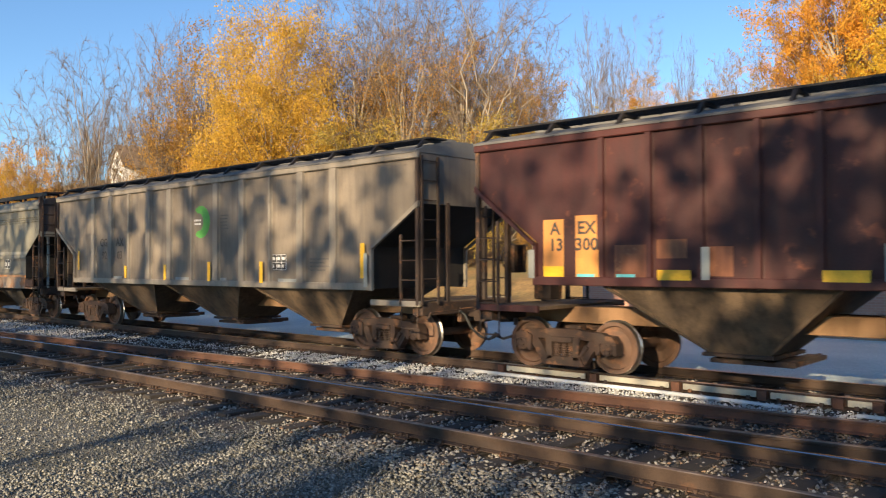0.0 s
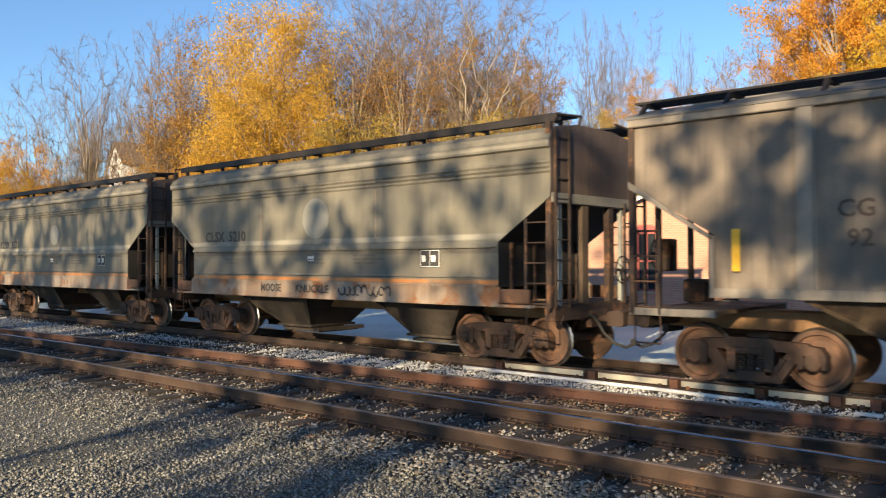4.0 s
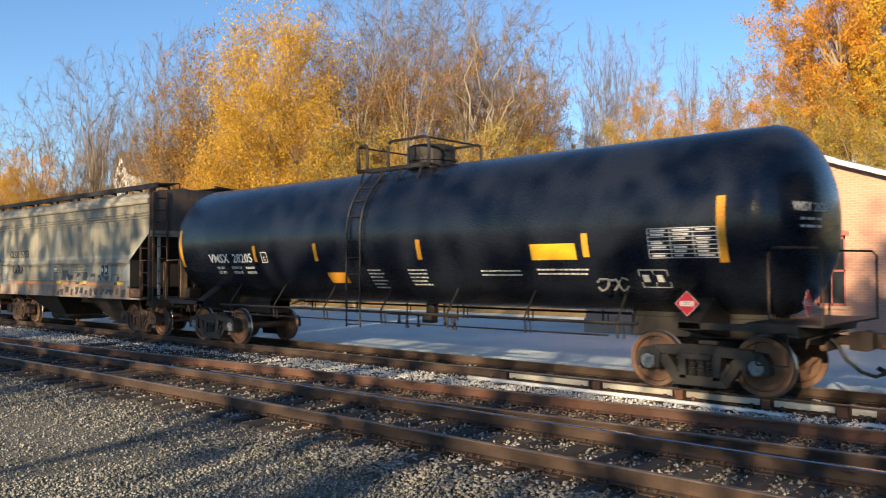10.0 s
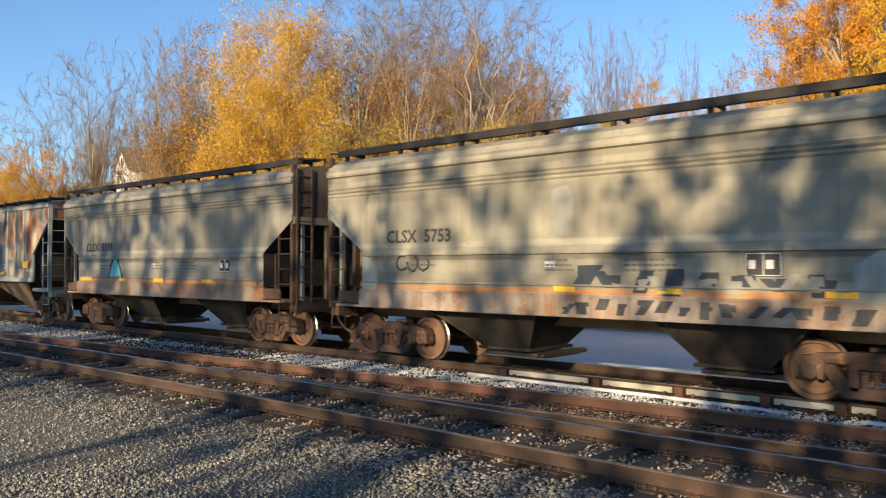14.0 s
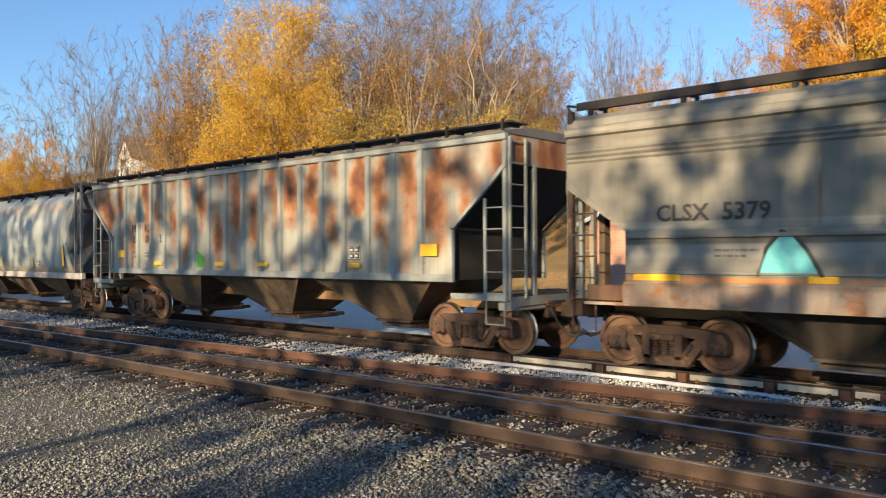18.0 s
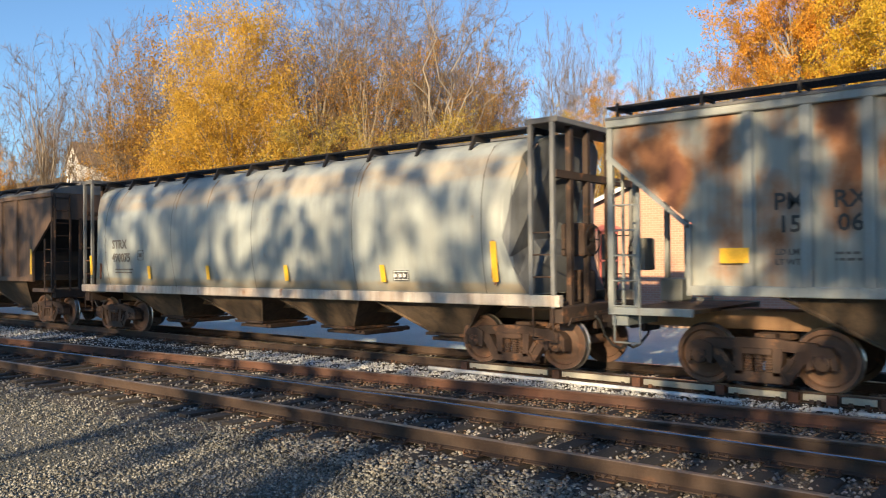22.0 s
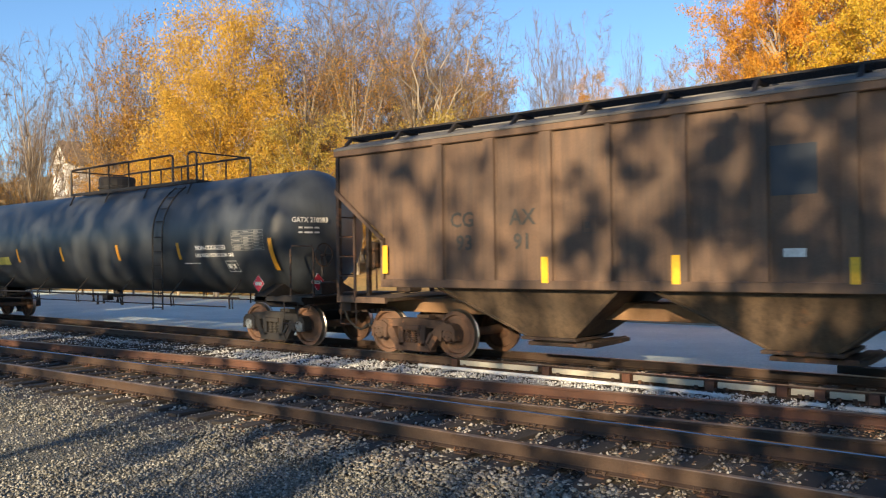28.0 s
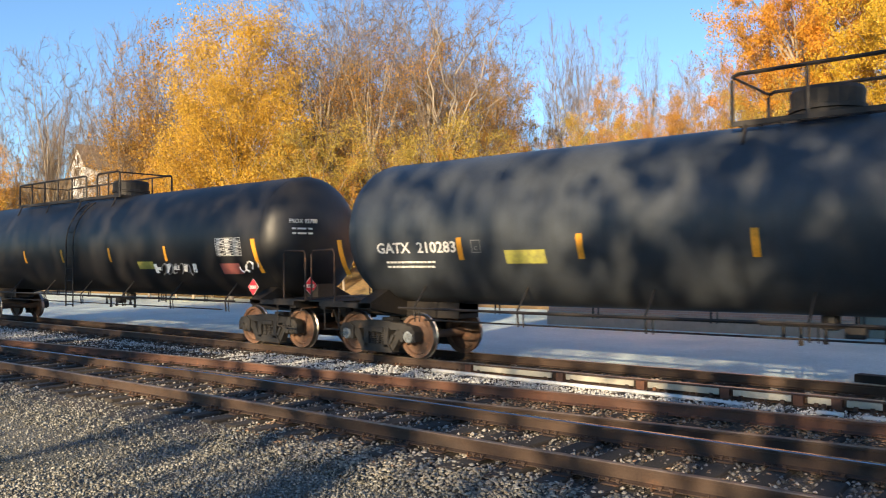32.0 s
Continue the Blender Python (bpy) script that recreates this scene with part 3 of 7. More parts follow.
def side_frame(sign):
    b = Build()
    ya, yb = sorted((sign * 0.92, sign * 1.075))
    yc, yd = sorted((sign * 0.89, sign * 1.11))
    b.prism_y([(-1.0, 0.585), (-0.80, 0.715), (-0.42, 0.735), (-0.30, 0.76), (0.30, 0.76), (0.42, 0.735), (0.80, 0.715), (1.0, 0.585), (0.80, 0.565), (0.40, 0.58), (-0.40, 0.58), (-0.80, 0.565)], ya, yb)
    for s in (-1, 1):
        b.prism_y([(s * 0.56, 0.59), (s * 0.76, 0.575), (s * 0.44, 0.13), (s * 0.24, 0.20), (s * 0.30, 0.30)], ya, yb)
        b.prism_y([(s * 0.22, 0.22), (s * 0.33, 0.22), (s * 0.36, 0.62), (s * 0.22, 0.62)], yc, yd)
        b.prism_y([(s * 0.66, 0.62), (s * 0.80, 0.69), (s * 1.00, 0.67), (s * 1.08, 0.56), (s * 1.09, 0.36), (s * 1.02, 0.36), (s * 1.01, 0.53), (s * 0.77, 0.55), (s * 0.76, 0.36), (s * 0.68, 0.34)], yc, yd)
        b.prism_y([(s * 0.34, 0.30), (s * 0.40, 0.28), (s * 0.52, 0.46), (s * 0.46, 0.50)], yc, yd)
    b.prism_y([(-0.46, 0.115), (0.46, 0.115), (0.36, 0.27), (-0.36, 0.27)], yc, yd)
    b.box(-0.21, 0.21, *sorted((sign * 0.90, sign * 1.13)), 0.52, 0.62, 0.015)
    me = b.mesh("side_frame", M["truck"])
    fix_normals(me)
    return me


def springs_mesh(sign):
    b = Build()
    for x in (-0.15, 0.0, 0.15):
        steps = []
        for k in range(7):
            z = 0.268 + k * 0.038
            steps += [(0.05, z), (0.068, z + 0.010), (0.068, z + 0.024), (0.05, z + 0.034)]
        b.turn_z(x, sign * 1.03, steps, 10)
    me = b.mesh("spring_nest", M["truck"])
    fix_normals(me)
    return me


def cap_mesh():
    b = Build()
    b.disc_y(0, 0, [(0.13, 0.12), (0.13, 0.0), (0.115, -0.02), (0.085, -0.03), (0.05, -0.03)], 18)
    for k in range(3):
        a = math.pi / 2 + k * 2 * math.pi / 3
        b.disc_y(0.06 * math.cos(a), 0.06 * math.sin(a), [(0.018, -0.02), (0.018, -0.05)], 6)
    me = b.mesh("bearing_cap", M["truck"])
    fix_normals(me)
    return me


GEAR = {"wheelset": wheelset_mesh(), "near": side_frame(-1), "far": side_frame(1), "sn": springs_mesh(-1), "sf": springs_mesh(1), "cap": cap_mesh()}


def dressed(me, material):
    c = me.copy()
    c.materials[0] = material
    return c


GEAR_DARK = {k: dressed(m, M["truck_dark"]) for k, m in GEAR.items()}
CAP_BLUE = dressed(GEAR["cap"], plain("blue_grey_bearing_cap", (0.22, 0.25, 0.27), (0.09, 0.09, 0.085), 0.5))
WHEELS = []


def truck(car, x, dark=False, blue=False):
    """One two-axle truck under a car: bolster with its frames, springs, caps and wheelsets."""
    gear = GEAR_DARK if dark else GEAR
    b = Build().box(-0.2, 0.2, -1.0, 1.0, 0.46, 0.70, 0.02)
    b.turn_z(0, 0, [(0.3, 0.68), (0.3, 0.78), (0.2, 0.79)], 16)
    b.box(-0.16, 0.16, -0.75, -0.55, 0.70, 0.80).box(-0.16, 0.16, 0.55, 0.75, 0.70, 0.80)
    for s in (-1, 1):
        b.box(s * 0.36 - 0.05, s * 0.36 + 0.05, -0.85, 0.85, 0.36, 0.46)
    t = part("truck", b, M["truck_dark"] if dark else M["truck"], car)
    t.location = (x, 0, 0)
    for key, name in (("near", "side_frame"), ("far", "side_frame"), ("sn", "spring_nest"), ("sf", "spring_nest")):
        part(name, gear[key], None, t)
    for sx in (-0.889, 0.889):
        w = part("wheelset", GEAR["wheelset"], None, t, "rusty wheels with bright worn rims")
        w.location = (sx, 0, 0.457)
        WHEELS.append((w, sx))
        for sy in (-1, 1):
            c = part("bearing_cap", CAP_BLUE if blue else gear["cap"], None, t)
            c.matrix_basis = pose(sx, sy * 1.09, 0.457, 0, 0, 0 if sy < 0 else 180)
    return t


def coupler_mesh():
    b = Build()
    b.box(-0.35, 0.32, -0.09, 0.09, 0.80, 0.94, 0.02)
    b.prism_y([(0.30, 0.74), (0.52, 0.72), (0.60, 0.76), (0.60, 1.0), (0.50, 1.03), (0.30, 0.99)], -0.20, 0.06)
    b.prism_y([(0.50, 0.76), (0.70, 0.77), (0.70, 0.98), (0.50, 0.99)], 0.05, 0.20)
    b.box(0.28, 0.42, -0.17, 0.17, 0.78, 0.97, 0.02)
    b.box(-0.05, 0.05, -0.30, 0.30, 0.70, 1.02, 0.01)
    me = b.mesh("coupler", M["brown_iron"])
    fix_normals(me)
    return me


def hose_mesh():
    b = Build()
    b.tube([(0.05, -0.30, 0.92), (0.15, -0.30, 0.85), (0.28, -0.28, 0.60), (0.46, -0.22, 0.42), (0.62, -0.15, 0.36), (0.74, -0.12, 0.42)], 0.028, 7)
    b.tube([(0.70, -0.13, 0.40), (0.80, -0.10, 0.47)], 0.04, 6)
    b.tube([(-0.1, -0.30, 0.95), (0.08, -0.30, 0.90)], 0.035, 6)
    me = b.mesh("air_hose", M["hose_rubber"])
    fix_normals(me)
    return me


def lever_mesh():
    me = Build().tube([(0.08, -1.35, 0.82), (0.10, -1.30, 0.95), (0.12, -0.6, 0.97), (0.30, -0.2, 1.02)], 0.013, 5).mesh("uncoupling_lever", M["brown_iron"])
    fix_normals(me)
    return me


ENDGEAR = {"coupler": coupler_mesh(), "air_hose": hose_mesh(), "uncoupling_lever": lever_mesh()}


ENDS = []


def end_gear(car, half):
    """Coupler, air hose and lever at both ends; half is where the end sill stands."""
    for s in (-1, 1):
        for name, me in ENDGEAR.items():
            ob = part(name, me, None, car)
            ob.matrix_basis = pose(s * half, 0, 0, 0, 0, 0 if s > 0 else 180)
            if name != "uncoupling_lever":
                ENDS.append((car, s, s * half, ob))


def brake_wheel(car, x, y, z, material):
    n = 20
    ring = [(0, 0.26 * math.cos(2 * math.pi * k / n), 0.26 * math.sin(2 * math.pi * k / n)) for k in range(n + 1)]
    w = part("brake_wheel", Build().tube(ring, 0.016, 5), material, car)
    w.location = (x, y, z)
    for k in range(5):
        a = 2 * math.pi * k / 5
        part("spoke", Build().tube([(0, 0, 0), (0.02, 0.13 * math.cos(a), 0.13 * math.sin(a)), (0, 0.26 * math.cos(a), 0.26 * math.sin(a))], 0.011, 4), material, w)
    part("hub", Build().tube([(-0.12, 0, 0), (0.03, 0, 0)], 0.03, 6), material, w)


RUNG = {}


def rung_row(parent, name, p0, p1, z0, z1, step, r, material):
    """Equal rungs one above the other, from p0 to p1 (x, y), each a piece of its own."""
    key = (tuple(round(b - a, 3) for a, b in zip(p0, p1)), r, material.name)
    if key not in RUNG:
        dx, dy = p1[0] - p0[0], p1[1] - p0[1]
        me = Build().tube([(0, 0, 0), (dx, dy, 0)], r, 5).mesh(name, material)
        fix_normals(me)
        RUNG[key] = me
    z = z0 + 0.12
    while z < z1 - 0.05:
        part(name, RUNG[key], None, parent).location = (p0[0], p0[1], z)
        z += step


def rungs(car, x0, x1, y, z0, z1, step, material, name="ladder", posts=True, r=0.014):
    """A flat ladder in a plane of constant y, or loose grab irons without posts."""
    if not posts:
        return rung_row(car, "grab_iron", (x0, y), (x1, y), z0, z1, step, r, material)
    b = Build()
    for x in (x0, x1):
        b.box(x - 0.025, x + 0.025, y - 0.012, y + 0.03, z0, z1)
    ladder = part(name, b, material, car)
    rung_row(ladder, "rung", (x0, y), (x1, y), z0, z1, step, r, material)
    return ladder


def end_rungs(car, x, y0, y1, z0, z1, step, material):
    b = Build()
    for y in (y0, y1):
        b.box(x - 0.012, x + 0.025, y - 0.025, y + 0.025, z0, z1)
    ladder = part("ladder", b, material, car)
    rung_row(ladder, "rung", (x, y0), (x, y1), z0, z1, step, 0.014, material)
    return ladder


def running_board(car, x0, x1, y0, y1, z, material, pitch=0.1):
    """Open steel grating along the roof."""
    b = Build()
    n = max(3, int((y1 - y0) / 0.07))
    for k in range(n + 1):
        y = y0 + (y1 - y0) * k / n
        b.box(x0, x1, y - 0.004, y + 0.004, z - 0.035, z)
    x = x0
    while x < x1:
        b.box(x - 0.008, x + 0.008, y0, y1, z - 0.012, z - 0.002)
        x += pitch
    return part("running_board", b, material, car)


def bay(car, x, top, bottom, z0, z1, material, lean=0.0, gate=None):
    """A hopper bay that narrows to its outlet, with a sliding gate under it."""
    wt, wb = 1.42, 0.62
    b = Build()
    rings = []
    for t in (0.0, 0.12, 1.0):
        half = top / 2 + (bottom / 2 - top / 2) * t
        w = wt + (wb - wt) * t
        z = z1 + (z0 - z1) * t
        c = x + lean * t
        rings.append([(c - half, -w, z), (c + half, -w, z), (c + half, w, z), (c - half, w, z)])
    b.quad_strip(rings)
    xb = x + lean
    hb = part("hopper_bay", b, material, car)
    part("neck", Build().box(xb - bottom * 0.36, xb + bottom * 0.36, -wb + 0.06, wb - 0.06, z0 - 0.10, z0 + 0.01, 0.008), material, hb)
    g = Build().box(xb - bottom / 2 - 0.10, xb + bottom / 2 + 0.10, -wb - 0.10, wb + 0.10, z0 - 0.04, z0 + 0.02, 0.008)
    g.box(xb - bottom / 2 - 0.02, xb + bottom / 2 + 0.35, -wb + 0.02, wb - 0.02, z0 - 0.15, z0 - 0.08, 0.008)
    g.box(xb + bottom / 2 + 0.12, xb + bottom / 2 + 0.42, -wb - 0.12, wb + 0.12, z0 - 0.12, z0 - 0.05)
    g.tube([(xb + bottom / 2 + 0.3, -wb - 0.18, z0 - 0.06), (xb + bottom / 2 + 0.3, wb + 0.18, z0 - 0.06)], 0.03, 6)
    for sx in (-1, 1):
        # angle irons run down the edges of the near side
        part("edge_angle", Build().tube([(x + sx * top / 2, -wt - 0.012, z1 - 0.04), (xb + sx * bottom / 2, -wb - 0.02, z0 + 0.03)], 0.028, 4), material, hb)
    part("outlet_gate", g, gate or M["brown_iron"], hb)
    return hb


def decal(car, x, z, w, h, y, material, name="reflector", label="", shear=0.0):
    b = Build().prism_y([(x - w / 2, z - h / 2), (x + w / 2, z - h / 2), (x + w / 2 - shear, z + h / 2), (x - w / 2 - shear, z + h / 2)], y - 0.004, y)
    return part(name, b, material, car, label)


def data_panel(car, x, z, w, h, y, material, back=None, rows=3, cols=2, name="data_panel"):
    """A stencilled table: a frame, its rules and unreadable blocks."""
    b = Build()
    t = 0.012
    for k in range(rows + 1):
        zz = z - h / 2 + h * k / rows
        b.box(x - w / 2, x + w / 2, y - 0.007, y - 0.003, zz - t / 2, zz + t / 2)
    for k in range(cols + 1):
        xx = x - w / 2 + w * k / cols
        b.box(xx - t / 2, xx + t / 2, y - 0.0075, y - 0.003, z - h / 2, z + h / 2)
    r = random.Random(int(x * 10) + 5)
    for i in range(rows):
        for j in range(cols):
            x0 = x - w / 2 + w * (j + 0.15) / cols
            z0 = z - h / 2 + h * (i + 0.3) / rows
            b.box(x0, x0 + w / cols * r.uniform(0.3, 0.7), y - 0.007, y - 0.003, z0, z0 + h / rows * 0.4)
    ob = part(name, b, material, car)
    if back:
        part("panel_back", Build().box(x - w / 2 - 0.02, x + w / 2 + 0.02, y - 0.003, y + 0.001, z - h / 2 - 0.02, z + h / 2 + 0.02), back, ob)
    return ob


def small_print(car, x, z, w, lines, y, material, height=0.045, gap=0.085):
    """Unreadable lines of stencil as bars."""
    b = Build()
    r = random.Random(int(abs(x) * 31) + lines)
    for k in range(lines):
        x0 = x - w / 2
        zz = z - k * gap
        stop = x - w / 2 + w * r.uniform(0.7, 1.0)
        while x0 < stop - 0.03:
            d = r.uniform(0.03, 0.12)
            b.box(x0, min(x0 + d, stop), y - 0.005, y, zz - height * 0.4, zz + height * 0.4)
            x0 += d + 0.022
    return part("small_print", b, material, car)


NEAR = pose(0, 0, 0, 90)        # turns flat writing to face the near side


def side_text(car, text, x, z, size, y, material, squeeze=1.0, bold=0.006):
    return letters(text, size, material, car, pose(x, y - 0.004, z, 90), squeeze=squeeze, bold=bold)


def shaded_ends(body, reach, top):
    """Paints shade near black onto the slope sheets and bulkheads at both ends."""
    body.data.materials.append(M["end_shade"])
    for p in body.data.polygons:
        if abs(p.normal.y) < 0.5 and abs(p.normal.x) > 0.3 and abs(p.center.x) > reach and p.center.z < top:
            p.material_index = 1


def ribbed_hopper(name, label, mid, length, eave, sill, corner, knee, inset, rib_x, paint, rib_paint, iron, centres, bays, roof_rise, trucks=(False, False), board=M["black_iron"], yellow=(), bay_mat=None, slim=False, post=0.055, narrow=()):
    """A long covered hopper with outside posts, open ends and three bays."""
    car = thing(name, label, "freight car", "freight cars of the train", at=pose(mid, RAIL_Y, 0))
    h = length / 2
    w = 1.50
    body = Build().prism_y([(-h + inset, sill), (-h + inset, knee), (-h + 0.02, corner), (-h + 0.02, eave), (h - 0.02, eave), (h - 0.02, corner), (h - inset, knee), (h - inset, sill)], -w, w)
    shaded_ends(part("body", body, paint, car), h - inset - 0.05, corner)
    for s in (-1, 1):
        ys = sorted((s * w, s * (w + 0.075)))
        part("side_sill", Build().box(-h + inset, h - inset, *ys, sill - 0.03, sill + 0.12, 0.01), rib_paint, car)
        part("top_chord", Build().box(-h, h, *ys, eave - 0.16, eave, 0.015), rib_paint, car)
    def post_mesh(p):
        return Build().quad_strip([[(-p - 0.02, 0.0, z), (p + 0.02, 0.0, z), (p + 0.02, -0.012, z), (p, -0.016, z), (p - 0.012, -0.075, z), (-p + 0.012, -0.075, z), (-p, -0.016, z), (-p - 0.02, -0.012, z)]
                                  for z in (sill + 0.12, eave - 0.16)]).mesh("side_post", rib_paint)

    wide, thin = post_mesh(post), post_mesh(0.045)
    fix_normals(wide), fix_normals(thin)
    for k, x in enumerate(rib_x):
        for s in (-1, 1):
            part("side_post", thin if k in narrow else wide, None, car).matrix_basis = pose(x, s * w, 0, 0, 0, 0 if s < 0 else 180)
    for s in (-1, 1):
        for t in (-1, 1):
            ys = sorted((s * w, s * (w + 0.07)))
            e = Build().box(*sorted((t * (h - inset), t * (h - inset + 0.07))), *ys, sill - 0.03, knee)
            e.prism_y([(t * (h - inset), knee - 0.04), (t * (h - inset + 0.06), knee - 0.06), (t * h, corner - 0.06), (t * h, corner + 0.05)], *ys)
            part("slope_edge", e, rib_paint, car)
    arch = [(y, eave + roof_rise * (1 - (y / (w + 0.09)) ** 2)) for y in np.linspace(-w - 0.09, w + 0.09, 13)]
    part("roof", Build().prism_x([(-w - 0.09, eave - 0.04)] + arch + [(w + 0.09, eave - 0.04)], -h, h), M["roof"], car)
    top = eave + roof_rise
    for k in range(4):
        x0 = -h + 0.5 + k * (length - 1.0) / 4
        hb = Build().prism_x([(-0.36, top - 0.03), (-0.36, top + 0.08), (-0.25, top + 0.14), (0.25, top + 0.14), (0.36, top + 0.08), (0.36, top - 0.03)], x0 + 0.05, x0 + (length - 1.0) / 4 - 0.05)
        for j in range(5):
            xx = x0 + 0.3 + j * 0.8
            hb.box(xx - 0.03, xx + 0.03, -0.42, 0.42, top + 0.06, top + 0.17)
        part("roof_hatch", hb, M["roof"], car)
    for s in (-1, 1):
        running_board(car, -h - 0.05, h + 0.05, *sorted((s * 0.95, s * 1.45)), eave + 0.2, board) if slim else running_board(car, -h - 0.05, h + 0.05, *sorted((s * 0.72, s * 1.22)), eave + 0.30, board)
        br = Build()
        br.prism_x([(s * 0.70, eave + 0.26), (s * 1.24, eave + 0.26), (s * 1.52, eave - 0.02), (s * 1.46, eave - 0.02), (s * 1.18, eave + 0.21), (s * 0.70, eave + 0.21)], -0.03, 0.03)
        if slim:
            br = Build().box(-0.02, 0.02, *sorted((s * 1.42, s * 1.48)), eave - 0.02, eave + 0.24).box(-0.02, 0.02, *sorted((s * 0.95, s * 1.45)), eave + 0.12, eave + 0.16)
        bm = br.mesh("roof_bracket", board)
        fix_normals(bm)
        n = int(length / 1.35)
        for k in range(n + 1):
            part("roof_bracket", bm, None, car).location = (-h + 0.15 + (length - 0.3) * k / n, 0, 0)
    # open ends
    for t in (-1, 1):
        xe = t * (h - 0.05)
        part("end_sill", Build().box(*sorted((t * (h - 0.28), t * h)), -1.42, 1.42, 0.88, 1.14, 0.01), iron, car)
        part("end_platform", Build().box(*sorted((t * (h - inset), t * (h - 0.02))), -1.46, 1.46, 1.10, 1.16), M["under"], car)
        for y in (-1.50, 1.50):
            part("step_rail", Build().box(*sorted((t * (h - inset), t * h)), y - 0.035, y + 0.035, 1.06, 1.18, 0.008), rib_paint, car)
            part("corner_post", Build().box(xe - 0.04, xe + 0.04, y - 0.04, y + 0.04, 1.10, eave - 0.02, 0.008), iron, car)
        for y in (-0.62, 0.62):
            part("end_post", Build().box(xe - 0.04, xe + 0.04, y - 0.045, y + 0.045, 1.14, corner + 0.05, 0.008), iron, car)
        for y in (-1.53, 1.53):
            rungs(car, *sorted((t * (h - 0.52), t * (h - 0.05))), y, 1.08, corner - 0.62, 0.40, iron)
        end_rungs(car, t * (h + 0.02), -1.46, -0.98, 1.10, eave - 0.1, 0.40, iron)
        step = Build()
        for xs in (t * (h - 0.52), t * (h - 0.08)):
            step.tube([(xs, -1.5, 1.06), (xs, -1.5, 0.62)], 0.014, 5)
        step.tube([(t * (h - 0.52), -1.5, 0.62), (t * (h - 0.08), -1.5, 0.62)], 0.016, 5)
        part("sill_step", step, iron, car)
    brake_wheel(car, -h - 0.1, -0.35, 2.05, M["black_iron"])
    part("brake_gear", Build().box(-h - 0.06, -h + 0.16, -0.55, -0.15, 1.75, 2.3, 0.02), iron, car)
    part("air_reservoir", Build().box(-h + 0.1, -h + 0.5, 0.2, 0.6, 1.2, 1.6, 0.03), iron, car)
    part("centre_sill", Build().box(-h + 0.1, h - 0.1, -0.33, 0.33, 0.82, 1.12, 0.01), M["sill_sunlit"], car)
    for x, top_len, lean in bays:
        bay(car, x, top_len, 0.95, 0.47, sill + 0.01, bay_mat or M["under"], lean)
    for x, z, ht, wd in yellow:
        decal(car, x, z, wd, ht, -w - 0.078, M["yellow"])
    for x, dark in zip(centres, trucks):
        truck(car, x, dark)
    end_gear(car, h)
    return car


